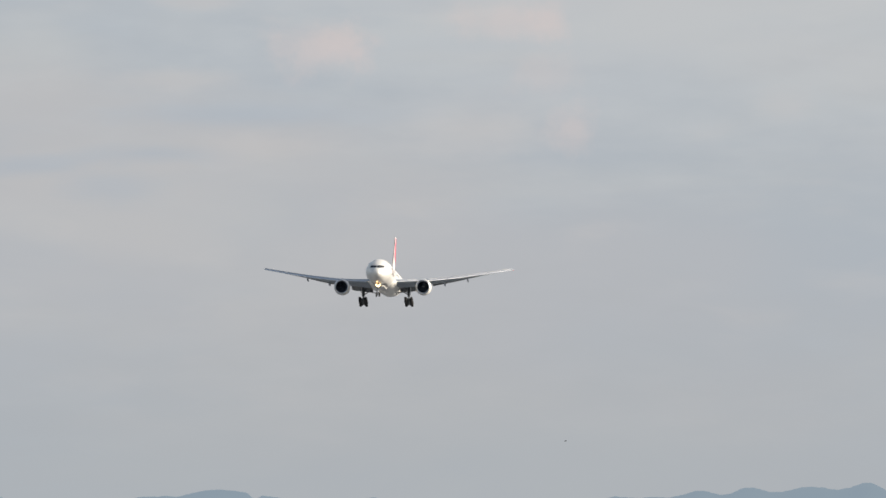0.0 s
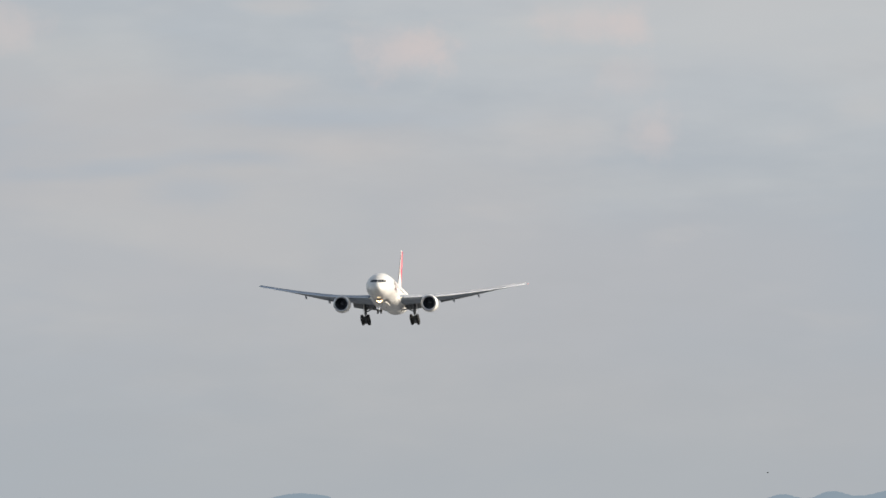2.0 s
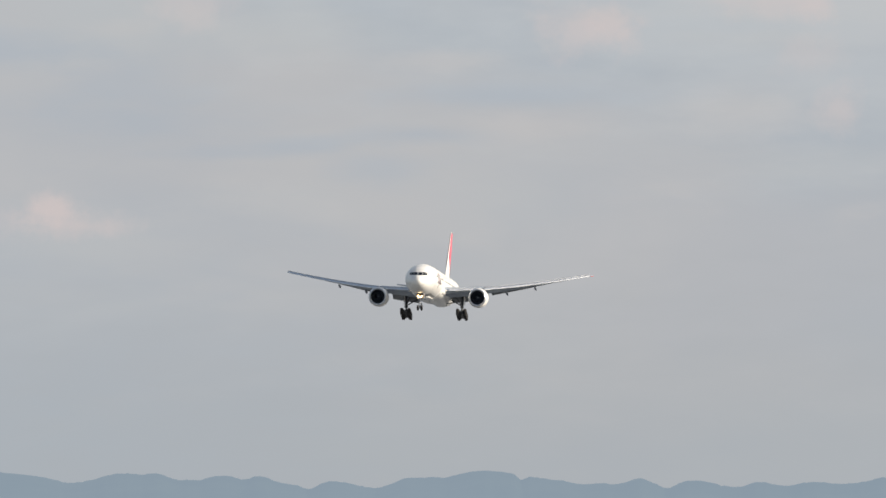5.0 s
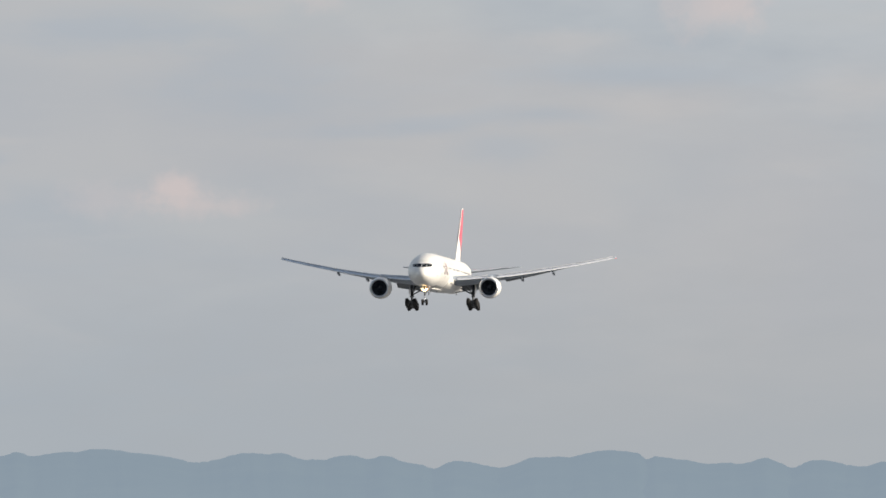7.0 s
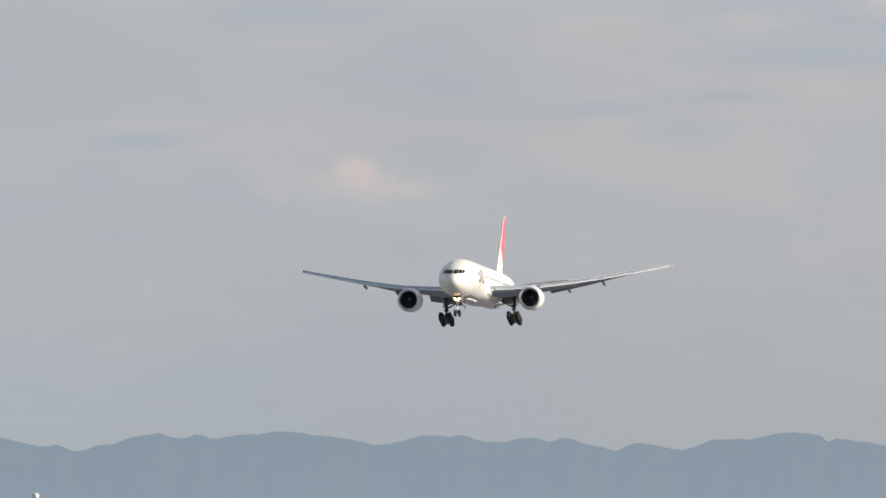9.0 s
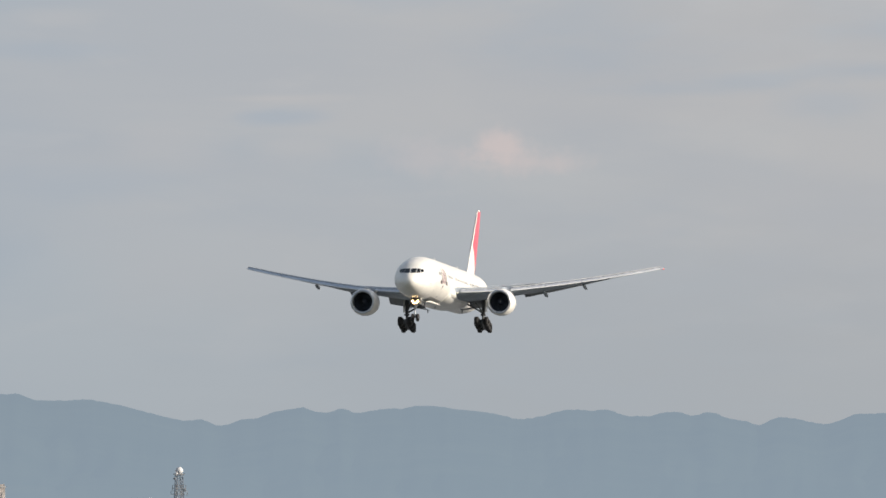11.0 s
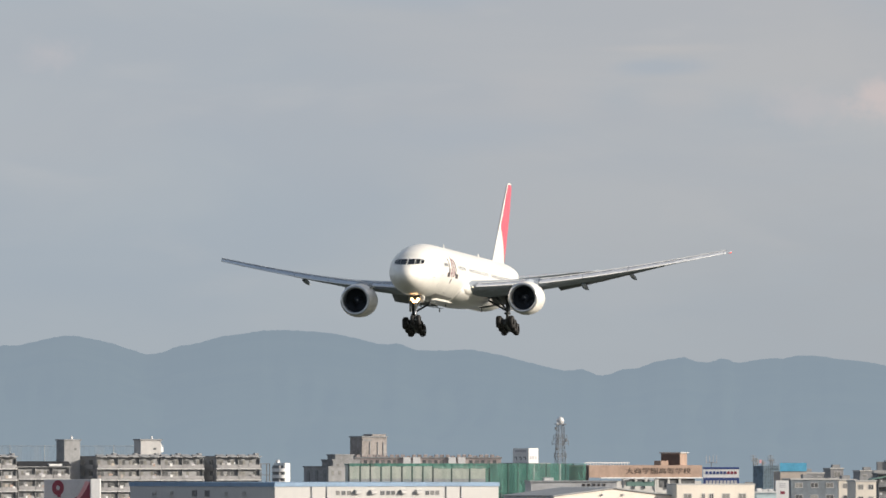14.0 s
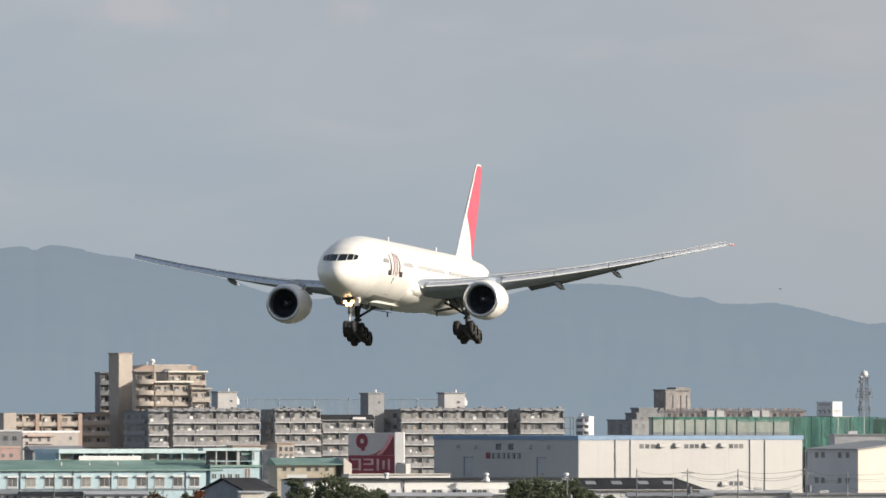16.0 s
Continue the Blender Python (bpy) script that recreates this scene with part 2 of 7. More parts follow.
def turned(profile, sides=40, caps=False):
    """A shape turned about the x axis from (x, radius) pairs."""
    return loft([[(x, r * math.sin(2 * math.pi * i / sides), r * math.cos(2 * math.pi * i / sides)) for i in range(sides)] for x, r in profile], caps)

# ---- ground and far hills ----
F_TICK = 14409.0                 # a tick is 1/14409 of a radian, as seen from the deck
LEVEL, AHEAD = 740.1, 784.0      # the horizon's rise and the first axis's bearing, in ticks


def spot(b, d):
    """The place at bearing b and distance d."""
    a = (b - AHEAD) / F_TICK
    return Vector((d * math.sin(a), d * math.cos(a), 0))


def rise(e, d):
    """The height over the ground of what shows at e from distance d."""
    return EYE + (LEVEL - e) / F_TICK * d


def ground():
    bm = bmesh.new()
    rings = []
    for r in (4, 40, 200, 600, 1000, 1600, 2400, 3400, 4960):
        rings.append([bm.verts.new((r * math.cos(k * math.pi / 32), r * math.sin(k * math.pi / 32), 0)) for k in range(64)])
    for a, b in zip(rings, rings[1:]):
        for k in range(64):
            bm.faces.new((a[k], a[(k + 1) % 64], b[(k + 1) % 64], b[k]))
    bm.faces.new(rings[0])
    ob = part("ground", bm, material("ground", (0.092, 0.105, 0.078), 0.9, wear=0.3, grain=0.08, blotch=0.006), label="mown airfield grass and town ground")
    tagged(ob, category="ground", kind="structure")
    # unseen pale sheet, added to bounce light into the town's shaded walls
    bm = bmesh.new()
    rings = []
    for r in (1135, 1500, 2000, 2600, 3400):
        rings.append([bm.verts.new((r * math.sin(radians(-9 + k)), r * math.cos(radians(-9 + k)), 0.02)) for k in range(25)])
    for a, b in zip(rings, rings[1:]):
        for k in range(24):
            bm.faces.new((a[k], b[k], b[k + 1], a[k + 1]))
    ob = part("pavement", bm, material("bounce paving", (0.19, 0.20, 0.21), 0.85, wear=0.2, grain=0.15, blotch=0.02), label="unseen pale paving added to bounce light onto the town")
    tagged(ob, category="pavement", kind="structure")


HILLS = ((-130, 203, 62.0), (137, 204, 123.8), (423, 109, 40.4), (669, 79, 67.4), (965, 115, 77.5), (1144, 88, 49.4), (1244, 13, 7.7), (1368, 112, 48.7),
         (1722, 50, 28.9), (1816, 13, 10.4), (1967, 132, 43.4), (2228, 42, 26.9), (2290, 19, 12.9), (2412, 86, 31.8), (2604, 45, 19.2), (2731, 31, 21.5),
         (2848, 63, 32.3), (3016, 112, 21.8), (3141, 18, 13.5), (3242, 47, 20.7), (3354, 25, 17.9), (3438, 36, 15.3), (3612, 93, 29.1), (3724, 29, 23.6),
         (3803, 29, 32.0), (3913, 60, 45.8), (4022, 33, 40.7), (4277, 99, 77.6))   # bearing, breadth and height of each broad hill
KNOLLS = ((62, 10, -8.1), (176, 22, -4.6), (518, 14, -3.0), (547, 9, 3.0), (751, 28, 5.3), (797, 10, -1.7), (853, 17, 5.4), (963, 21, -2.7), (1373, 19, 3.0),
          (1569, 15, 8.1), (1599, 7, -1.7), (1639, 13, 6.5), (1711, 7, -2.0), (1750, 7, 3.5), (1927, 10, -4.0), (2022, 25, -2.8), (2128, 13, -3.1),
          (2365, 8, -3.2), (2438, 11, -5.3), (2474, 14, 5.7), (2556, 14, -9.7), (2776, 9, 3.5), (2931, 7, -8.7), (2934, 42, 3.8),
          (3036, 17, -5.1), (3192, 12, -8.1), (3567, 7, 3.4), (3609, 16, -2.6))   # and of the knolls and gullies on them


def crest(b):
    e = 150 + sum(h * math.exp(-0.5 * ((b - c) / w) ** 2) for c, w, h in HILLS + KNOLLS)
    return e + 0.7 * noise.noise((b * 0.06, 9.2, 0)) + 1.2 * noise.noise((b * 0.16, 1.7, 0)) + 1.0 * noise.noise((b * 0.37, 4.1, 0))


def hills():
    bm = bmesh.new()
    rows = []
    for i in range(15):
        d = 3700 + 62 * i
        row = []
        for k in range(1408):
            b = -1300 + 5 * k
            up = (i / 14) ** 0.8
            spur = 1 + (0.22 * noise.noise((b * 0.008, d * 0.004, 5.0)) + 0.1 * noise.noise((b * 0.03, d * 0.012, 2.0))) * (1 - up) * 2
            h = (EYE + crest(b) / F_TICK * 4568) * up * min(1.0, max(0.1, spur)) if i < 14 else EYE + crest(b) / F_TICK * 4568
            p = spot(b, d)
            row.append(bm.verts.new((p.x, p.y, h)))
        rows.append(row)
    last = [bm.verts.new((v.co.x * 1.07, v.co.y * 1.07, -2)) for v in rows[-1]]
    rows.append(last)
    for a, c in zip(rows, rows[1:]):
        for k in range(len(a) - 1):
            bm.faces.new((a[k], a[k + 1], c[k + 1], c[k]))
    # the haze is a glow in the hills' own material
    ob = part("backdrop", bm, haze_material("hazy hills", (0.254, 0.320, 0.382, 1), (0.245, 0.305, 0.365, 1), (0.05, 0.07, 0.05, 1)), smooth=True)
    tagged(ob, "wooded mountain range, blue-grey haze painted in as glow", "mountains", kind="structure")


ground()
hills()


# ---- the airliner; x runs aft from the nose, y to its right wing, z up ----
NOSE = ((0.0, 0.02, -0.93, -0.97), (0.25, 0.72, -0.32, -1.55), (0.8, 1.22, 0.12, -1.95), (1.6, 1.72, 0.55, -2.32), (2.6, 2.18, 1.18, -2.64), (3.6, 2.50, 1.86, -2.84),
        (5.0, 2.80, 2.30, -2.99), (7.0, 3.02, 2.75, -3.08), (10.5, 3.10, 3.06, -3.10), (30.0, 3.10, 3.10, -3.10), (44.0, 3.10, 3.10, -3.10), (48.0, 3.03, 3.10, -2.75),
        (52.0, 2.68, 3.06, -1.80), (56.0, 2.05, 2.92, -0.62), (59.5, 1.30, 2.70, 0.42), (62.0, 0.62, 2.45, 1.15), (63.3, 0.16, 2.15, 1.55))


def section(x):
    """Half width, top and bottom of the hull at x, by smooth steps between the stations."""
    x = min(max(x, 0.0), 63.3)
    u = math.sqrt(x)
    us = [math.sqrt(s[0]) for s in NOSE]
    i = min(max(k for k in range(len(us)) if us[k] <= u + 1e-9), len(us) - 2)
    h = us[i + 1] - us[i]
    t = (u - us[i]) / h
    out = []
    for c in (1, 2, 3):
        v = [s[c] for s in NOSE]

        def slope(k):
            if k == 0:
                return (v[1] - v[0]) / (us[1] - us[0])
            if k == len(v) - 1:
                return (v[-1] - v[-2]) / (us[-1] - us[-2])
            a, b = (v[k] - v[k - 1]) / (us[k] - us[k - 1]), (v[k + 1] - v[k]) / (us[k + 1] - us[k])
            return 0.0 if a * b <= 0 else 2 * a * b / (a + b)

        m0, m1 = slope(i) * h, slope(i + 1) * h
        out.append((2 * t ** 3 - 3 * t * t + 1) * v[i] + (t ** 3 - 2 * t * t + t) * m0 + (3 * t * t - 2 * t ** 3) * v[i + 1] + (t ** 3 - t * t) * m1)
    return out


def skin(x, a, off=0.0):
    """The hull's surface at x and the angle a from its crown, towards the right wing."""
    w, top, low = section(x)
    w, hz, zc = w + off, (top - low) / 2 + off, (top + low) / 2
    return Vector((x, w * math.sin(a), zc + hz * math.cos(a)))


def angle_at(x, z, side):
    w, top, low = section(x)
    return side * math.acos(max(-1, min(1, (z - (top + low) / 2) / ((top - low) / 2))))


def x_at(y, z):
    """How far aft the nose's skin lies at y, z."""
    lo, hi = 0.0, 9.5
    for _ in range(40):
        mid = (lo + hi) / 2
        w, top, low = section(mid)
        if (y / w) ** 2 + ((z - (top + low) / 2) / ((top - low) / 2)) ** 2 < 1:
            hi = mid
        else:
            lo = mid
    return hi


def hull_patch(corners, side, off=0.012, k=6, m=4):
    """A thin panel on the hull's side between four (x, z) corners: low front, low aft, high aft, high front."""
    bm = bmesh.new()
    grid = []
    for j in range(m + 1):
        v = j / m
        row = []
        for i in range(k + 1):
            u = i / k
            x = (1 - v) * ((1 - u) * corners[0][0] + u * corners[1][0]) + v * ((1 - u) * corners[3][0] + u * corners[2][0])
            z = (1 - v) * ((1 - u) * corners[0][1] + u * corners[1][1]) + v * ((1 - u) * corners[3][1] + u * corners[2][1])
            row.append(bm.verts.new(skin(x, angle_at(x, z, side), off)))
        grid.append(row)
    for j in range(m):
        for i in range(k):
            bm.faces.new((grid[j][i], grid[j][i + 1], grid[j + 1][i + 1], grid[j + 1][i]))
    return bm


def nose_pane(y0, y1, lo0, lo1, hi0, hi1, side):
    """A windscreen pane on the nose between two widths from the middle, with its low and high edges."""
    bm = bmesh.new()
    grid = []
    for j in range(5):
        row = []
        for i in range(6):
            u, v = i / 5, j / 4
            y = y0 + (y1 - y0) * u
            z = (1 - v) * (lo0 + (lo1 - lo0) * u) + v * (hi0 + (hi1 - hi0) * u)
            row.append(bm.verts.new((x_at(y, z) - 0.025, side * (y + 0.006), z + 0.004)))
        grid.append(row)
    for j in range(4):
        for i in range(5):
            bm.faces.new((grid[j][i], grid[j][i + 1], grid[j + 1][i + 1], grid[j + 1][i]))
    return bm


def wing_at(y):
    """Leading edge, trailing edge, height and thickness of the wing at y."""
    y = abs(y)
    le = 20.5 + 0.667 * (y - 3.1)
    te = 34.6 + 0.09 * (y - 3.1) if y < 10 else 35.2 + (40.5 - 35.2) * (y - 10) / 20.3
    s = max(0.0, (y - 3.1) / 27.2)
    return le, te, -1.35 + 4.55 * s ** 1.42 - 0.04 * min(1.0, s / 0.35), 0.135 - 0.035 * min(1, s), radians(2.5 - 4.0 * min(1, s) - 6.5 * max(0.0, min(1, s) - 0.5))


def foil(le, chord, thick, y, z, twist, end=1.0, n=14):
    """A wing section's ring of points; end cuts it short of the trailing edge."""
    pts = []
    xs = [end * (1 - math.cos(math.pi * i / n)) / 2 for i in range(n + 1)]
    th = lambda s: 5 * thick * (0.2969 * math.sqrt(s) - 0.126 * s - 0.3516 * s * s + 0.2843 * s ** 3 - 0.1036 * s ** 4)
    for s in xs[::-1]:
        pts.append((s, th(s) * 0.9 + 0.02 * math.sin(math.pi * s)))
    for s in xs[1:]:
        pts.append((s, -th(s) * 0.78 + 0.008 * math.sin(math.pi * s)))
    c, k = math.cos(twist), math.sin(twist)
    return [(le + chord * (s * c + h * k), y, z + chord * (-s * k + h * c)) for s, h in pts]


def wing_part(plane, side):
    ys = [1.5, 3.1, 5, 7, 9, 10, 11, 13, 15, 17, 19, 21, 21.9, 22.1, 24, 26, 28, 29.2, 29.9, 30.25]
    rings = []
    for y in ys:
        le, te, z, t, tw = wing_at(y)
        end = 0.80 if y < 22 else 1.0
        if y > 29.5:
            le += (y - 29.5) * 1.1
        rings.append(foil(le, te - le, t, side * y, z, tw, end))
    wing = part("wing", loft(rings), WING_GREY, plane, "grey metal wing with flaps and slats out", smooth=True)
    # slats: drooped leading-edge panels, let out ahead of the wing
    for y0, y1 in ((3.95, 8.85), (10.45, 14.9), (14.96, 19.6), (19.66, 24.3), (24.36, 29.9)):
        rings = []
        for i in range(6):
            y = y0 + (y1 - y0) * i / 5
            le, te, z, t, tw = wing_at(y)
            c = min(te - le, 8.0)
            h, n_ = (0.22 + 0.045 * c) * (0.62 if y0 < 9 else 0.78 + 0.012 * (y - 10.4)), 0.2 + 0.05 * c
            up = 0.16 if y0 < 9 else 0.06
            prof = ((1.1, 0.74), (0.35, 0.65), (-0.2, 0.31), (-0.46, -0.12), (-0.62, -0.46), (-0.5, -0.52), (-0.2, -0.3), (0.2, 0.05), (1.1, 0.6))
            rings.append([(le + n_ * p, side * y, z + up + h * q) for p, q in prof])
        slat = part("slat", loft(rings), SLAT, wing, "pale grey slat")
        # the painted band below the bare upper edge
        part("slat_band", loft([[(x - 0.012, y, z) for x, y, z in (r[2], ((r[2][0] + r[3][0]) / 2, r[2][1], (r[2][2] + r[3][2]) / 2), r[3], r[4])] + [(x + 0.03, y, z) for x, y, z in (r[4], r[3], r[2])] for r in rings]), SLAT_BAND, slat, "blue-grey band of the slat")
        # pale tubes draw the highlights along the slat's lower and upper edges
        lip = bmesh.new()
        for p, q in zip(rings, rings[1:]):
            tube(lip, p[4], q[4], 0.06, 0.06, 6)
        part("slat_lip", lip, EDGE_WHITE, slat, "pale tube for the sunlit line below the slat")
        brow = bmesh.new()
        for p, q in zip(rings, rings[1:]):
            tube(brow, p[1], q[1], 0.07, 0.07, 6)
        part("slat_brow", brow, EDGE_GREY, slat, "grey tube for the highlight on the slat's upper edge")
    le, te, z, t, tw = wing_at(9.6)
    part("slat_joint", boxes((le - 0.25, le + 0.5, side * 9.65 - 0.75, side * 9.65 + 0.75, z - 0.22, z + 0.2)), SLAT, wing)
    # flaps: let down behind the wing, the inner one further
    for y0, y1, turn0, turn1 in ((3.3, 8.5, 28, 28), (11.0, 22.6, 14, 2)):
        rings = []
        for i in range(8):
            q = i / 7
            y = y0 + (y1 - y0) * q
            le, te, z, t, tw = wing_at(y)
            ch = min(te - le, 11.5)
            rings.append(foil(te - 0.205 * ch, 0.21 * ch, 0.13, side * y, z - 0.8 * (te - le) * math.sin(tw) + 0.004 * ch, radians(turn0 + (turn1 - turn0) * q), 1.0, 8))
        part("flap", loft(rings), FLAP_GREY, wing, "grey landing flap, lowered", smooth=True)
    rings = []
    for i in range(4):
        y = 8.7 + 2.4 * i / 3
        le, te, z, t, tw = wing_at(y)
        ch = te - le
        rings.append(foil(te - 0.2 * ch, 0.2 * ch, 0.12, side * y, z - 0.8 * ch * math.sin(tw) + 0.005 * ch, radians(-3), 1.0, 8))
    part("flaperon", loft(rings), FLAP_GREY, wing, smooth=True)
    # fairings of the flap tracks, drooped with the flaps
    for y, tip_z, fat in ((5.6, -2.6, 0.42), (13.91, -0.87, 0.34), (19.33, 0.23, 0.28)):
        le, te, z, t, tw = wing_at(y)
        z0 = z - 0.06 * (te - le)
        rings = []
        for i in range(9):
            q = i / 8
            r = fat * (math.sin(math.pi * (0.06 + 0.54 * min(1, q / 0.6))) ** 0.7 if q < 0.6 else 0.965 - 2.2 * (q - 0.6))
            x = te - 3.4 + 4.7 * q
            rings.append([(x, side * y + 0.7 * r * math.sin(2 * math.pi * j / 12), z0 + (tip_z - 0.22 - z0) * q ** 1.6 + r * math.cos(2 * math.pi * j / 12)) for j in range(12)])
        part("flap_fairing", loft(rings), WING_GREY, wing, smooth=True)
    le, te, z, t, tw = wing_at(30.0)
    tip = loft([[(le + 0.9 + 1.0 * q, side * (30.02 + 0.18 * math.sin(math.pi * q)) + 0.09 * math.sin(2 * math.pi * j / 8), z + 0.03 + 0.09 * math.cos(2 * math.pi * j / 8)) for j in range(8)] for q in (0, 0.25, 0.5, 0.75, 1.0)])
    part("tip_light", tip, TIPRED if side < 0 else TIPPALE, wing, "red wing-tip light" if side < 0 else "pale wing-tip light", smooth=True)
    # landing light in the wing's root
    le, te, z, t, tw = wing_at(3.6)
    part("landing_light", turned(((le - 0.10, 0.02), (le - 0.09, 0.07), (le - 0.02, 0.09)), 14, True), ROOT_LAMP, wing, "lit landing light", at=pose(0, side * 3.55, z - 0.05))
    return wing


def engine_part(plane, side):
    at = pose(18.75, side * 9.75, -2.79, 0, -1.5, 0)
    cowl = part("engine", turned(((0.14, 1.70), (0.4, 1.79), (1.0, 1.88), (1.9, 1.93), (3.0, 1.90), (4.1, 1.79), (5.1, 1.60), (5.5, 1.50), (5.48, 1.44), (4.6, 1.45)), 48), WHITE, plane, "white turbofan engine under the wing", smooth=True, at=at)
    part("inlet_lip", turned(((0.14, 1.703), (0.04, 1.63), (0.0, 1.54), (0.06, 1.43), (0.22, 1.36), (0.4, 1.34)), 48), BARE, cowl, "bare metal inlet lip", smooth=True)
    part("inlet_liner", turned(((0.4, 1.34), (0.8, 1.36), (1.6, 1.42), (2.2, 1.45)), 48), LINER, cowl, smooth=True)
    blade = None
    for i in range(22):
        if blade is None:
            rows = []
            for q in (0.0, 0.5, 1.0):
                r, sw, w = 0.42 + 0.98 * q, radians(25 + 30 * q), 0.17 + 0.06 * q
                ring = []
                for s, h in ((-1, 0.0), (1, 0.02), (1, -0.02)):
                    ta = s * w * math.sin(sw) / max(r, 0.5)
                    ring.append((1.5 + s * w * math.cos(sw) + h, r * math.sin(ta), r * math.cos(ta)))
                rows.append(ring)
            blade = part("fan_blade", loft(rows), FAN, cowl, "dark fan blade")
        else:
            twin(blade, pose(0, 0, 0, 360 * i / 22, 0, 0))
    part("fan_case", turned(((1.75, 0.05), (1.75, 1.45)), 40), FAN, cowl)
    part("spinner", turned(((0.95, 0.02), (1.02, 0.12), (1.2, 0.27), (1.5, 0.42), (1.7, 0.45)), 24, True), FAN, cowl, smooth=True)
    part("spinner_mark", boxes((0.985, 1.02, -0.10, 0.0, -0.02, 0.12)), WHITE, cowl, "white mark on the spinner")
    part("core_cowl", turned(((4.6, 1.2), (5.6, 1.08), (6.6, 0.86), (7.2, 0.72), (7.18, 0.66), (6.8, 0.64)), 32), BARE, cowl, smooth=True)
    part("exhaust_cone", turned(((6.6, 0.5), (7.3, 0.4), (8.2, 0.08)), 24, True), BARE, cowl, smooth=True)
    rings = []
    for x, z0, z1, w in ((1.2, 1.80, 1.92, 0.1), (2.4, 1.8, 2.05, 0.2), (3.8, 1.6, 2.2, 0.26), (5.5, 1.0, 2.2, 0.26), (7.5, 0.7, 2.1, 0.22), (9.5, 0.9, 1.7, 0.1)):
        rings.append([(x, -w, z0), (x, w, z0), (x, w, (z0 + z1) / 2), (x, w * 0.5, z1), (x, -w * 0.5, z1), (x, -w, (z0 + z1) / 2)])
    part("pylon", loft(rings), WING_GREY, cowl, "grey engine pylon", smooth=True)
    # the strake on the inner cheek of the cowl
    s = -side
    part("strake", loft([[(x, s * 1.35, 1.30), (x, s * 1.38, 1.33), (x, s * (1.38 + h), 1.33 + h * 0.8), (x, s * (1.36 + h), 1.31 + h * 0.8)] for x, h in ((1.2, 0.02), (2.2, 0.32), (2.9, 0.34))]), WHITE, cowl)
    return cowl


def wheel_mesh(bm, x, y, z, r, w):
    prof = ((-w / 2, r * 0.55), (-w / 2, r * 0.86), (-w * 0.36, r * 0.97), (-w * 0.15, r), (w * 0.15, r), (w * 0.36, r * 0.97), (w / 2, r * 0.86), (w / 2, r * 0.55))
    rows = [[bm.verts.new((x + q * math.sin(2 * math.pi * i / 28), y + p, z + q * math.cos(2 * math.pi * i / 28))) for i in range(28)] for p, q in prof]
    for a, b in zip(rows, rows[1:]):
        for i in range(28):
            bm.faces.new((a[i], a[(i + 1) % 28], b[(i + 1) % 28], b[i]))
    return bm


def disc_mesh(bm, x, y, z, r, w):
    rows = [[bm.verts.new((x + q * math.sin(2 * math.pi * i / 20), y + p, z + q * math.cos(2 * math.pi * i / 20))) for i in range(20)] for p, q in ((-w / 2, r * 0.3), (-w * 0.4, r), (w * 0.4, r), (w / 2, r * 0.3))]
    for a, b in zip(rows, rows[1:]):
        for i in range(20):
            bm.faces.new((a[i], a[(i + 1) % 20], b[(i + 1) % 20], b[i]))
    bm.faces.new(rows[0])
    bm.faces.new(rows[-1][::-1])
    return bm


def main_gear(plane, side):
    y, zb = side * 5.5, -5.35
    bm = bmesh.new()
    tube(bm, (31.5, side * 5.55, -1.6), (31.4, y, -3.9), 0.26, 0.25, 14)
    tube(bm, (31.4, y, -3.9), (31.4, y, zb), 0.17, 0.17, 14)
    tube(bm, (31.4, y - 0.36, -3.95), (31.4, y + 0.36, -3.95), 0.14, 0.14)
    gear = part("main_gear", bm, GEAR, plane, "lowered main landing gear with six tyres", smooth=True)
    bm = bmesh.new()
    tube(bm, (31.4, y, -3.7), (29.6, side * 4.6, -2.2), 0.11, 0.11)
    tube(bm, (31.4, y, -3.7), (31.6, side * 3.2, -2.4), 0.12, 0.12)
    tube(bm, (31.4, y, -2.9), (33.2, side * 4.9, -1.9), 0.09, 0.09)
    part("brace", bm, GEAR, gear, smooth=True)
    tilt = math.tan(radians(14))
    bm = tube(bmesh.new(), (29.75, y, zb + 1.65 * tilt), (33.05, y, zb - 1.65 * tilt), 0.3, 0.3, 12)
    part("truck_beam", bm, GEAR, gear, smooth=True)
    for k in (-1, 0, 1):
        x, z = 31.4 + 1.47 * k, zb - 1.47 * k * tilt
        part("axle", tube(bmesh.new(), (x, y - 0.75, z), (x, y + 0.75, z), 0.1), GEAR, gear)
        for s in (-0.7, 0.7):
            part("tyre", wheel_mesh(bmesh.new(), x, y + s, z, 0.72, 0.58), RUBBER, gear, "black tyre", smooth=True)
            part("hub", disc_mesh(bmesh.new(), x, y + s, z, 0.37, 0.4), HUB, gear)
            part("brake", disc_mesh(bmesh.new(), x, y + 0.5 * s, z, 0.44, 0.34), HUB, gear)
    part("torque_link", boxes((30.98, 31.12, y - 0.12, y + 0.12, -5.1, -4.1)), GEAR, gear)
    part("gear_door", boxes((30.8, 32.1, y + side * 0.42 - 0.03, y + side * 0.42 + 0.03, -3.6, -1.9)), WHITE, gear, "white door on the gear leg")
    return gear


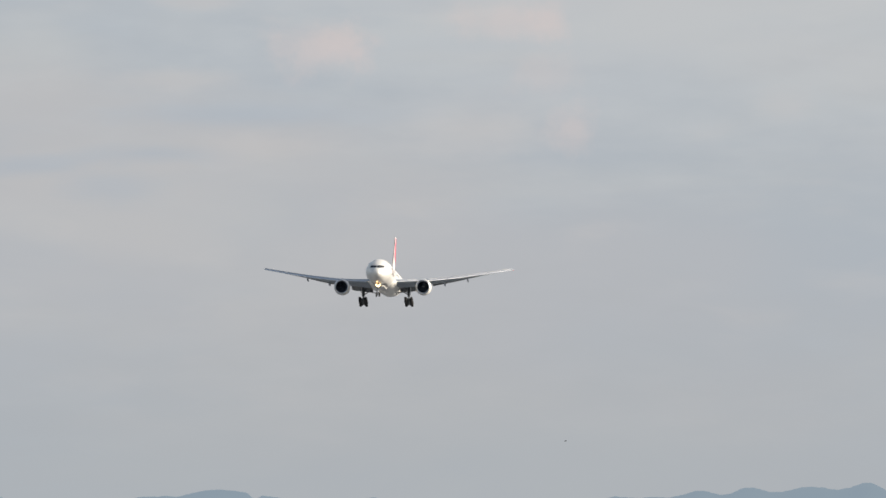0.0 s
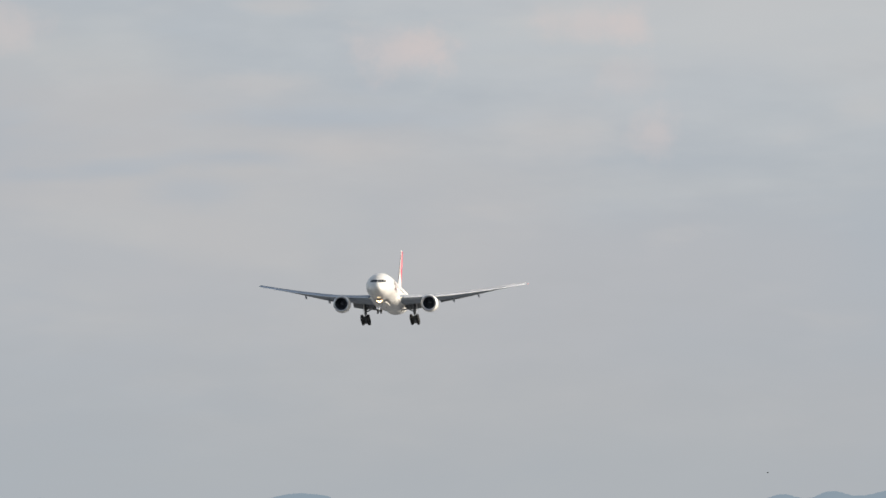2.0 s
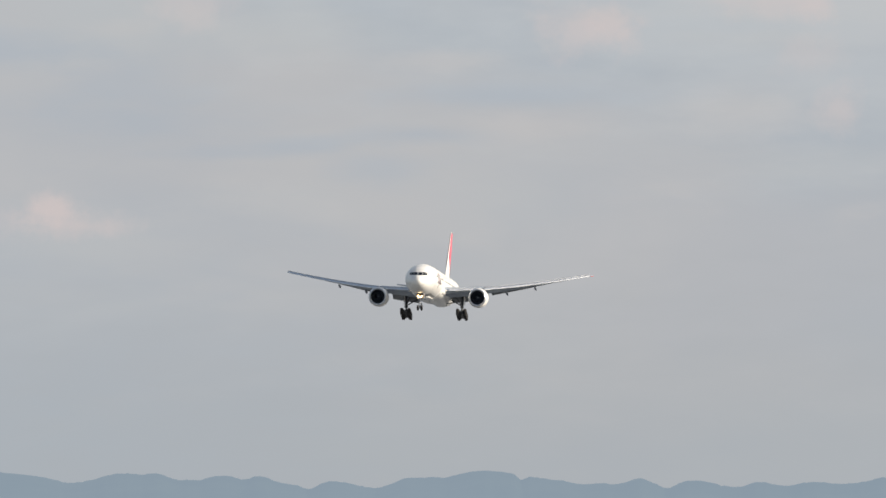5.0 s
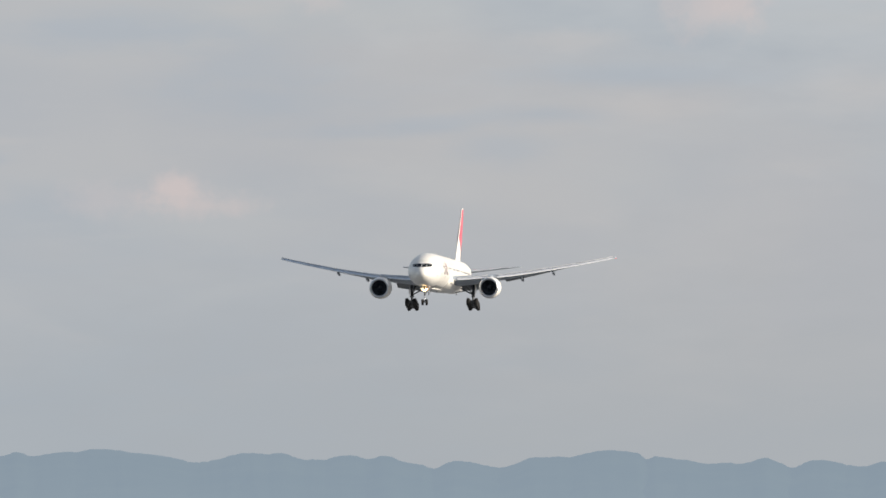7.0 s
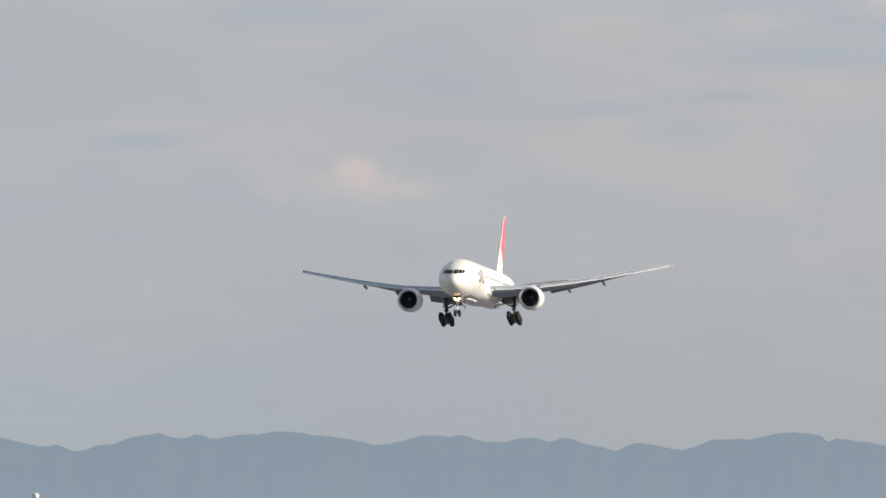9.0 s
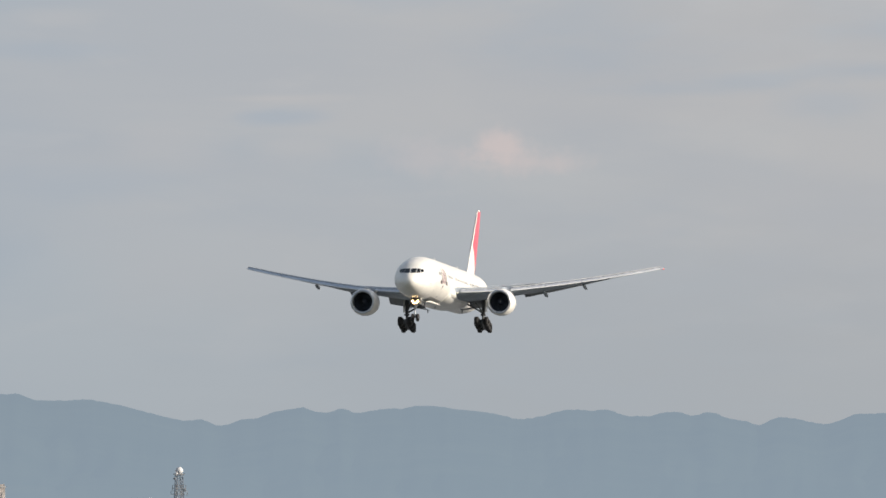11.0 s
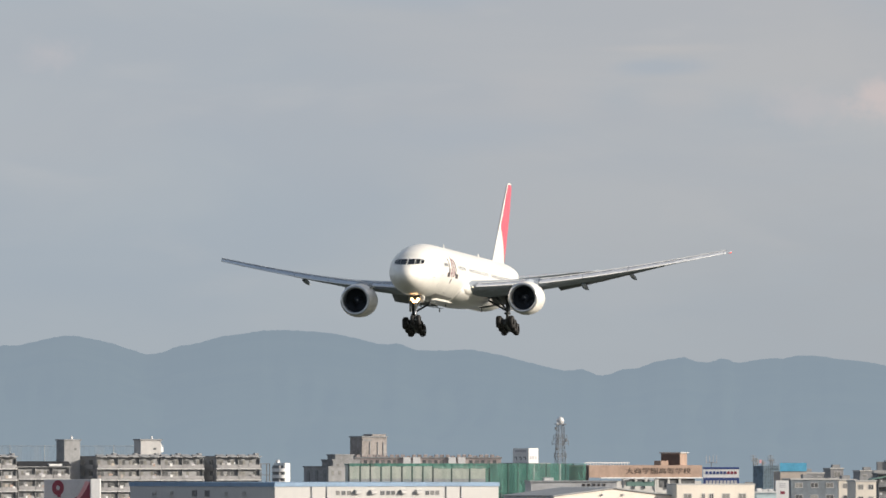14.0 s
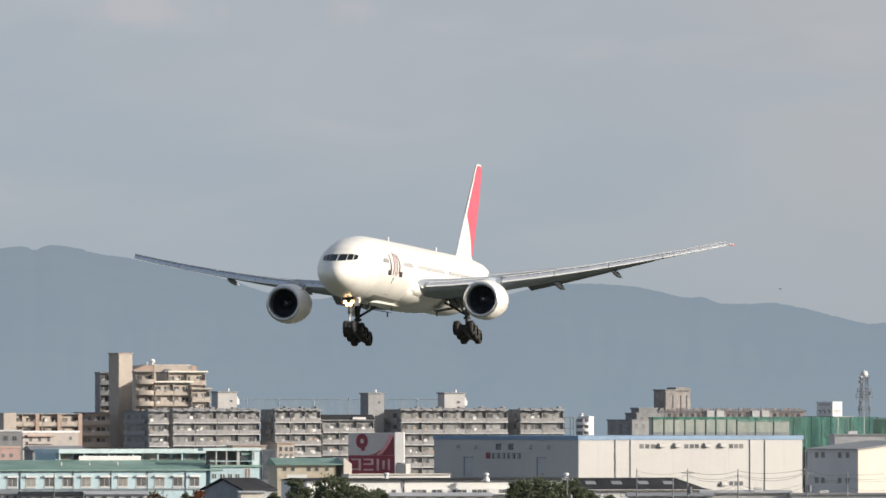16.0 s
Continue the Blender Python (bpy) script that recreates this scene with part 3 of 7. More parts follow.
def nose_gear(plane):
    bm = bmesh.new()
    tube(bm, (6.1, 0, -2.8), (5.95, 0, -4.5), 0.17, 0.16, 14)
    tube(bm, (5.95, 0, -4.5), (5.9, 0, -5.72), 0.105, 0.1, 12)
    tube(bm, (5.9, -0.5, -5.72), (5.9, 0.5, -5.72), 0.09, 0.09)
    gear = part("nose_gear", bm, BARE, plane, "lowered nose gear with two tyres and lit lamps", smooth=True)
    bm = bmesh.new()
    tube(bm, (5.95, 0.12, -4.4), (8.2, 0.3, -3.0), 0.07, 0.07)
    tube(bm, (5.95, -0.12, -4.4), (8.2, -0.3, -3.0), 0.07, 0.07)
    part("drag_brace", bm, GEAR, gear)
    for s in (-0.36, 0.36):
        part("tyre", wheel_mesh(bmesh.new(), 5.9, s, -5.72, 0.545, 0.36), RUBBER, gear, "black tyre", smooth=True)
        part("hub", disc_mesh(bmesh.new(), 5.9, s, -5.72, 0.3, 0.3), HUB, gear)
        part("gear_door", loft([[(x, s * 2.05 + t, -3.0), (x, s * 2.05 + t, -3.6 + h)] + [(x, s * 2.05 + t + 0.05, -3.6 + h), (x, s * 2.05 + t + 0.05, -3.0)] for x, t, h in ((6.0, 0, 0.1), (6.7, 0, 0), (7.4, 0, 0.25))]), WHITE, gear, "white nose-gear door")
    for y, z in ((-0.36, -3.42), (0.36, -3.42), (-0.17, -3.66), (0.17, -3.66)):
        part("landing_light", turned(((5.60, 0.02), (5.62, 0.12), (5.70, 0.15), (5.84, 0.08)), 16, True), LAMP, gear, "lit landing light", at=pose(0, y, z))
        # the bowl itself glows, for the orange glare round the lamp
        part("lamp_bowl", turned(((5.70, 0.145), (5.67, 0.19), (5.70, 0.21), (5.82, 0.12)), 16), LAMP_RIM, gear, "lamp bowl with the lamp's orange glare put in", at=pose(0, y, z))
    # added white plate, in place of the gear door's sunlit face
    part("lamp_plate", boxes((5.86, 5.9, -0.95, -0.5, -3.8, -3.1)), WHITE, gear, "white plate standing in for the sunlit nose-gear door")
    part("lamp_bracket", boxes((5.74, 5.86, -0.5, 0.5, -3.76, -3.34)), GEAR, gear)
    return gear


def flat_wing(stations, thick):
    """A tail surface from (le x, chord, y, z) stations; the section stands off the surface's own plane."""
    return loft([foil(le, ch, thick, y, z, 0.0, 1.0, 10) for le, ch, y, z in stations])


def airliner():
    plane = new("airliner")
    tagged(plane, "white twin-engine airliner with red tail fin, wheels lowered for landing", "airplane")
    xs = [9.5 * (i / 34) ** 2 for i in range(1, 35)] + [9.5 + 34.5 * i / 20 for i in range(1, 21)] + [44 + 19.3 * i / 22 for i in range(1, 23)]
    k = 72
    rings = [[skin(x, 2 * math.pi * i / k) for i in range(k)] for x in [0.004] + xs]
    part("fuselage", loft(rings), WHITE, plane, "glossy white fuselage", smooth=True)
    # belly fairing between the wings
    rings = []
    for i in range(15):
        q = i / 14
        x, swell = 18.5 + 20.5 * q, math.sin(math.pi * q) ** 0.55 if 0 < q < 1 else 0.0
        rings.append([(x, (2.5 + 0.95 * swell) * math.cos(a), -1.35 - (1.35 + 0.70 * swell) * math.sin(a) ** 0.8 if math.sin(a) > 0 else -1.35 - 0.4 * math.sin(a)) for a in [2 * math.pi * j / 32 for j in range(32)]])
    part("belly_fairing", loft(rings), WHITE, plane, smooth=True)
    for side in (-1, 1):
        for y0, y1, l0, l1, h0, h1 in ((0.065, 0.80, 0.24, 0.28, 0.92, 0.94), (0.862, 1.31, 0.29, 0.34, 0.94, 0.92), (1.365, 1.68, 0.35, 0.42, 0.91, 0.80)):
            if side > 0:
                y0, y1 = y0 - 0.015, y1 + 0.015
            part("cockpit_window", nose_pane(y0, y1, l0, l1, h0, h1, side), PANE, plane, "dark cockpit window")
        first = None
        gaps = (6.4, 20.6, 33.5, 47.0)
        for i in range(74):
            x = 7.5 + 0.56 * i
            if any(abs(x - g) < 0.85 for g in gaps) or 9.6 < x < 15.2:
                continue
            if first is None:
                bm = hull_patch(((10.0 - 0.14, 0.36), (10.0 + 0.14, 0.36), (10.0 + 0.14, 0.76), (10.0 - 0.14, 0.76)), side, 0.014, 2, 3)
                first = part("cabin_window", bm, CABIN, plane, at=pose(x - 10.0, 0, 0))
            elif x < 47.5:
                twin(first, pose(x - 10.0, 0, 0))
        for g in gaps[:1] + gaps[1:]:
            w, z0, z1 = 0.55, -0.75, 1.2
            bm = bmesh.new()
            for c in (((g - w, z0), (g - w + 0.05, z0), (g - w + 0.05, z1), (g - w, z1)), ((g + w - 0.05, z0), (g + w, z0), (g + w, z1), (g + w - 0.05, z1)),
                      ((g - w, z0), (g + w, z0), (g + w, z0 + 0.05), (g - w, z0 + 0.05)), ((g - w, z1 - 0.05), (g + w, z1 - 0.05), (g + w, z1), (g - w, z1))):
                b2 = hull_patch(c, side, 0.008, 3, 6)
                me = bpy.data.meshes.new("t")
                b2.to_mesh(me)
                b2.free()
                bm.from_mesh(me)
                bpy.data.meshes.remove(me)
            part("cabin_door", bm, SEAM, plane, "outline of a cabin door")
        # maker's mark of the airline as plain dark bars with pale stripes between
        for mat, *c in ((INK, (9.8, -0.35), (10.4, -0.35), (10.15, 1.35), (9.85, 1.35)), (STRIPE, (10.75, -0.7), (11.3, -0.7), (11.9, 1.45), (11.5, 1.45)), (INK, (11.6, -0.7), (11.85, -0.7), (12.45, 1.5), (12.2, 1.5)),
                        (STRIPE, (12.1, -0.65), (12.6, -0.65), (13.2, 1.45), (12.8, 1.45)), (INK, (13.4, 0.3), (13.85, 0.3), (13.6, 1.3), (13.25, 1.3)), (INK, (12.95, -0.45), (13.5, -0.45), (13.85, 0.3), (13.4, 0.3)), (STRIPE, (11.9, 1.5), (12.3, 1.5), (12.25, 1.95), (12.1, 1.95))):
            part("logo_bar", hull_patch(c, side, 0.011, 4, 10), mat, plane)
        for x0, x1, z0, z1 in ((9.0, 10.3, -0.75, -0.3), (13.3, 14.7, -0.75, -0.25)):
            part("logo_foot", hull_patch(((x0, z0), (x1, z0), (x1, z1), (x0, z1)), side, 0.014, 3, 3), INK, plane)
        part("logo_tail", hull_patch(((11.15, -1.45), (11.4, -1.45), (11.8, -0.9), (11.3, -0.9)), side, 0.011, 3, 6), INK, plane)
        for i in range(13):
            if i == 5:
                continue
            x = 19.3 + 0.78 * i
            part("title_bar", hull_patch(((x, 1.2), (x + 0.5, 1.2), (x + 0.5, 1.75), (x, 1.75)), side, 0.011, 2, 3), FAINT, plane)
        wing_part(plane, side)
        engine_part(plane, side)
        main_gear(plane, side)
        part("stabilizer", flat_wing([(53.2, 6.6, side * 0.8, 1.10), (54.2, 6.0, side * 2.2, 1.25), (57.0, 4.0, side * 6.6, 1.8), (59.4, 2.3, side * 10.3, 2.27), (59.9, 1.7, side * 10.75, 2.33)], 0.09), WING_GREY, plane, "grey tailplane", smooth=True)
        # wheel well, wing-root fairing and panel joints of the hull
        part("gear_bay", loft([[(x, side * 3.0, -2.2), (x, side * 4.6, -1.75), (x, side * 4.6, -1.6), (x, side * 3.0, -2.0)] for x in (29.6, 33.2)]), WELL, plane, "dark open wheel well")
        part("belly_flap", loft([[(x, side * 2.35, -3.28), (x, side * 4.1, -2.98), (x, side * 4.1, -2.92), (x, side * 2.35, -3.22)] for x in (30.4, 32.6)]), GEAR, plane, "dark gear door hanging open")
        part("flap_hinge", boxes((31.2, 31.4, side * 2.48 - 0.05, side * 2.48 + 0.05, -3.72, -3.2)), GEAR, plane)
        part("root_fairing", loft([[(x, side * (2.4 + w * math.cos(q)), -1.5 + h * math.sin(q)) for q in [2 * math.pi * i / 16 for i in range(16)]] for x, w, h in ((19.3, 0.3, 0.3), (20.3, 0.85, 0.7), (21.8, 1.05, 0.85), (24.0, 1.0, 0.8))]), WHITE, plane, smooth=True)
        part("pack_inlet", hull_patch(((20.0, -2.85), (21.0, -2.85), (21.0, -2.62), (20.0, -2.62)), side, 0.02, 3, 3), WELL, plane, "dark air inlet")
        # this panel's grey holds both grime and the shade under the hull
        part("keel_panel", hull_patch(((8.8, -3.07), (19.0, -3.07), (19.0, -2.72), (8.8, -2.62)), side, 0.009, 14, 5), BELLY, plane, "grey keel panel, grime and underside shade in its colour")
        part("service_hatch", hull_patch(((11.5, -2.45), (13.2, -2.45), (13.2, -2.4), (11.5, -2.4)), side, 0.012, 3, 1), SEAM, plane)
        for x in (6.2, 17.2, 26.5, 38.0, 48.5):
            part("panel_joint", hull_patch(((x, -2.6), (x + 0.045, -2.6), (x + 0.045, 2.7), (x, 2.7)), side, 0.006, 1, 24), SEAM, plane)
        for x0, x1, z in ((9.4, 9.9, 0.0), (10.5, 11.3, -0.62), (3.6, 4.4, -1.1)):
            part("hatch_mark", hull_patch(((x0, z), (x1, z), (x1, z + 0.07), (x0, z + 0.07)), side, 0.012, 2, 1), SEAM, plane)
    part("nose_wheel_well", boxes((5.3, 8.4, -0.55, 0.55, -3.13, -2.7)), WELL, plane, "dark open nose-wheel well")
    part("belly_bar", tube(bmesh.new(), (8.4, 0.0, -3.2), (12.2, 0.0, -3.17), 0.05, 0.04), GEAR, plane)
    # added plate; its side catches the sun as a thin bright line
    part("keel_plate", loft([[(x, -w, -3.17), (x, w, -3.17), (x, w, -2.9), (x, -w, -2.9)] for x, w in ((12.4, 0.5), (13.2, 0.92), (23.4, 0.92), (24.2, 0.6))]), WHITE, plane, "white plate added under the hull for a bright lower edge")
    nose_gear(plane)
    # the fin: a section lying flat, turned upright
    fin_st = [(46.6, 10.2, 2.2, 0), (50.2, 7.1, 3.2, 0), (52.5, 6.2, 5.6, 0), (56.1, 4.6, 9.2, 0), (59.2, 2.8, 12.4, 0), (59.9, 1.9, 12.9, 0)]
    up = Matrix(((1, 0, 0, 0), (0, 0, -1, 0), (0, 1, 0, 0), (0, 0, 0, 1)))
    bm = loft([[up @ Vector(p) for p in foil(le, ch, 0.068, y, 0, 0.0, 1.0, 12)] for le, ch, y, z in fin_st])
    fin = part("tail_fin", bm, WHITE, plane, "white tail fin with a red panel", smooth=True)

    def fin_at(z):
        for a, b in zip(fin_st, fin_st[1:]):
            if z <= b[2] or b is fin_st[-1]:
                q = (z - a[2]) / (b[2] - a[2])
                return a[0] + (b[0] - a[0]) * q, a[1] + (b[1] - a[1]) * q

    for side in (-1, 1):
        bm = bmesh.new()
        rows = []
        for i in range(25):
            z = 3.3 + (12.7 - 3.3) * i / 24
            le, ch = fin_at(z)
            edge = 0.05 if z > 7.4 else 0.05 + 0.86 * ((7.4 - z) / 4.1)
            row = []
            for j in range(9):
                s = edge + (0.995 - edge) * j / 8
                h = 5 * 0.068 * (0.2969 * math.sqrt(s) - 0.126 * s - 0.3516 * s * s + 0.2843 * s ** 3 - 0.1036 * s ** 4)
                row.append(bm.verts.new((le + ch * s, side * (ch * (h + 0.02 * math.sin(math.pi * s)) + 0.02), z)))
            rows.append(row)
        for a, b in zip(rows, rows[1:]):
            for j in range(8):
                bm.faces.new((a[j], a[j + 1], b[j + 1], b[j]))
        part("red_panel", bm, RED, fin, "red paint of the fin", smooth=True)
    for x in (21.5, 41.5):
        part("antenna", loft([[(x + 0.12 * s, -0.03, z), (x + 0.12 * s + 0.4 - 0.2 * s, -0.03, z), (x + 0.12 * s + 0.4 - 0.2 * s, 0.03, z), (x + 0.12 * s, 0.03, z)] for s, z in ((0, 3.05), (1, 3.55))]), WHITE, plane)
    for x, h in ((13.5, 0.65), (22.5, 0.4)):
        part("belly_antenna", loft([[(x + 0.2 * s, -0.03, z), (x + 0.2 * s + 0.5 - 0.25 * s, -0.03, z), (x + 0.2 * s + 0.5 - 0.25 * s, 0.03, z), (x + 0.2 * s, 0.03, z)] for s, z in ((0, -3.0), (1, -3.1 - h))]), GEAR, plane)
    return plane


plane = airliner()

# ---- the town beyond the runway ----
CONCRETE = material("weathered concrete", (0.335, 0.338, 0.345), 0.85, wear=0.14, grain=0.9, blotch=0.12, bump=0.2, streak=0.35, per_piece=0.12)
CONCRETE_DARK = material("old grey concrete", (0.285, 0.288, 0.295), 0.88, wear=0.18, grain=0.8, blotch=0.12, bump=0.2, streak=0.4)
SLAB = material("pale slab edge", (0.54, 0.535, 0.535), 0.85, wear=0.1, grain=0.9, blotch=0.2, streak=0.25)
RAIL = material("balcony parapet", (0.35, 0.345, 0.35), 0.85, wear=0.12, grain=0.9, blotch=0.2, streak=0.3, per_piece=0.2)
BEIGE = material("beige tiles", (0.49, 0.43, 0.375), 0.75, wear=0.08, grain=1.0, blotch=0.15, streak=0.15, per_piece=0.1)
SALMON = material("salmon trim", (0.42, 0.31, 0.26), 0.75, wear=0.1, grain=1.0, blotch=0.2)
GLASS = material("window glass", (0.16, 0.165, 0.17), 0.2, wear=0.2, grain=0.8, blotch=0.4, per_piece=0.5)
CURTAIN = material("curtained glass", (0.34, 0.33, 0.31), 0.35, wear=0.25, grain=0.8, per_piece=0.6)
WORKS_WHITE = material("white factory paint", (0.78, 0.775, 0.75), 0.6, wear=0.04, grain=1.2, blotch=0.1, streak=0.1)
METAL_WHITE = material("white sheet metal", (0.50, 0.49, 0.475), 0.6, wear=0.03, grain=1.2, blotch=0.1, streak=0.12)
PLASTER = material("pale plaster", (0.46, 0.45, 0.445), 0.8, wear=0.08, grain=1.0, blotch=0.15, streak=0.25)
STAINED = material("stained concrete", (0.35, 0.32, 0.305), 0.88, wear=0.2, grain=0.8, blotch=0.12, streak=0.5)
CREAM = material("cream cladding", (0.78, 0.71, 0.62), 0.65, wear=0.05, grain=1.0, blotch=0.1, streak=0.1)
GREY_SHEET = material("grey sheet metal", (0.48, 0.485, 0.50), 0.6, wear=0.1, grain=1.0, blotch=0.1, streak=0.15)
ROOF_GREY = material("grey metal roof", (0.30, 0.31, 0.32), 0.55, wear=0.12, grain=0.8, blotch=0.15, streak=0.2)
ROOF_DARK = material("dark slate roof", (0.038, 0.04, 0.045), 0.8, spec=0.2, wear=0.2, grain=1.2, blotch=0.3)
BLUE_BAND = material("blue roof edge", (0.19, 0.30, 0.44), 0.5, wear=0.08)
TEAL = material("pale teal wall", (0.44, 0.58, 0.635), 0.7, wear=0.08, grain=1.0, blotch=0.15, streak=0.15)
TEAL_PALE = material("pale cyan frame", (0.54, 0.66, 0.68), 0.6, wear=0.06, grain=1.0)
GREEN_ROOF = material("green copper roof", (0.20, 0.32, 0.28), 0.6, wear=0.12, grain=0.8, blotch=0.2, streak=0.25)
NET = net_material("green net", (0.20, 0.42, 0.34), 0.55)
NET_THIN = net_material("open green net", (0.15, 0.34, 0.27), 0.86)
NET_DENSE = net_material("dense green net", (0.15, 0.38, 0.30), 0.3)
POLE = material("dark steel post", (0.06, 0.075, 0.075), 0.6, wear=0.15)
BRICK = material("brown tiles", (0.40, 0.285, 0.225), 0.8, wear=0.12, grain=1.0, blotch=0.2, streak=0.12)
BRICK_SHADED = material("brown wall in shade tone", (0.14, 0.10, 0.09), 0.8, wear=0.12, grain=1.0)
SIGN_RED = material("sign red", (0.215, 0.028, 0.055), 0.5, wear=0.08)
SIGN_WHITE = material("sign white", (0.70, 0.695, 0.69), 0.5, wear=0.05)
SIGN_GREY = material("sign grey", (0.45, 0.445, 0.47), 0.5, wear=0.06)
SIGN_PINK = material("sign pink", (0.60, 0.30, 0.32), 0.5, wear=0.06)
SIGN_BLUE = material("sign blue", (0.03, 0.06, 0.20), 0.5, wear=0.08)
SIGN_CYAN = material("sign sky blue", (0.10, 0.38, 0.58), 0.5, wear=0.08)
DARK_INK = material("dark sign lettering", (0.04, 0.035, 0.035), 0.6, wear=0.1)
STEEL = material("mast steel", (0.20, 0.21, 0.225), 0.55, 0.2, wear=0.15)
BARK = material("bark", (0.10, 0.075, 0.055), 0.9, wear=0.2, grain=3, bump=0.4)
LEAF = leaf_material("dark leaves", (0.118, 0.138, 0.088))
LEAF_RED = leaf_material("russet leaves", (0.16, 0.07, 0.04))
WIRE = material("cable", (0.05, 0.05, 0.05), 0.6, wear=0.1)


class Site:
    """A building of two seen faces. It is set out from its near corner, bc, by bearings (b) and rises (e): the long face runs from bc to b1, the flank from bc back to b0."""

    def __init__(self, name, label, category, b0, bc, b1, top, d, a, group=""):
        self.d, self.bc, self.u = d, bc, d / F_TICK
        self.ca, self.sa = math.cos(radians(a)), math.sin(radians(a))
        self.W, self.H = (b1 - bc) * self.u / self.ca, rise(top, d)
        self.L = max(5.0, (bc - b0) * self.u / max(0.08, self.sa))
        p = spot(bc, d)
        self.top = new(name)
        self.top.matrix_basis = pose(p.x, p.y, 0, 0, 0, a - math.degrees((bc - AHEAD) / F_TICK))
        tagged(self.top, label, category, group)

    def x(self, b):
        return (b - self.bc) * self.u / self.ca

    def y(self, b):
        return (self.bc - b) * self.u / self.sa

    def z(self, e):
        return rise(e, self.d)

    def solid(self, name, mat, b0, b1, e1, e0=None, front=0.0, deep=None, parent=None, label=""):
        """A block on the long face, its face `front` metres proud of it (minus: set back)."""
        z0 = 0.0 if e0 is None else self.z(e0)
        return part(name, boxes((self.x(b0), self.x(b1), -front, (self.L if deep is None else -front + deep), z0, self.z(e1))), mat, parent or self.top, label)

    def flank(self, name, mat, b0, b1, e1, e0, proud=0.05, parent=None, label=""):
        return part(name, boxes((-proud, 0.05, self.y(b1), self.y(b0), self.z(e0), self.z(e1))), mat, parent or self.top, label)

    def window(self, b0, b1, e1, e0, mat=None, frame_mat=None, front=0.0):
        """A window of the long face: a frame that stands proud and a pane in it."""
        x0, x1, z0, z1, y = self.x(b0), self.x(b1), self.z(e0), self.z(e1), -front
        t = 0.09
        fr = part("window", boxes((x0, x1, y - 0.07, y + 0.02, z0, z0 + t), (x0, x1, y - 0.07, y + 0.02, z1 - t, z1), (x0, x0 + t, y - 0.07, y + 0.02, z0 + t, z1 - t), (x1 - t, x1, y - 0.07, y + 0.02, z0 + t, z1 - t),
                                  ((x0 + x1) / 2 - 0.04, (x0 + x1) / 2 + 0.04, y - 0.06, y + 0.02, z0 + t, z1 - t)), frame_mat or STEEL, self.top)
        part("pane", boxes((x0 + t, x1 - t, y - 0.025, y + 0.015, z0 + t, z1 - t)), mat or GLASS, fr)
        return fr

    def flank_window(self, b0, b1, e1, e0):
        y0, y1, z0, z1 = self.y(b1), self.y(b0), self.z(e0), self.z(e1)
        fr = part("window", boxes((-0.14, 0.02, y0, y1, z0, z0 + 0.09), (-0.14, 0.02, y0, y1, z1 - 0.09, z1), (-0.14, 0.02, y0, y0 + 0.2, z0 + 0.09, z1 - 0.09), (-0.14, 0.02, y1 - 0.2, y1, z0 + 0.09, z1 - 0.09)), STEEL, self.top)
        part("pane", boxes((-0.1, 0.015, y0 + 0.2, y1 - 0.2, z0 + 0.09, z1 - 0.09)), GLASS, fr)


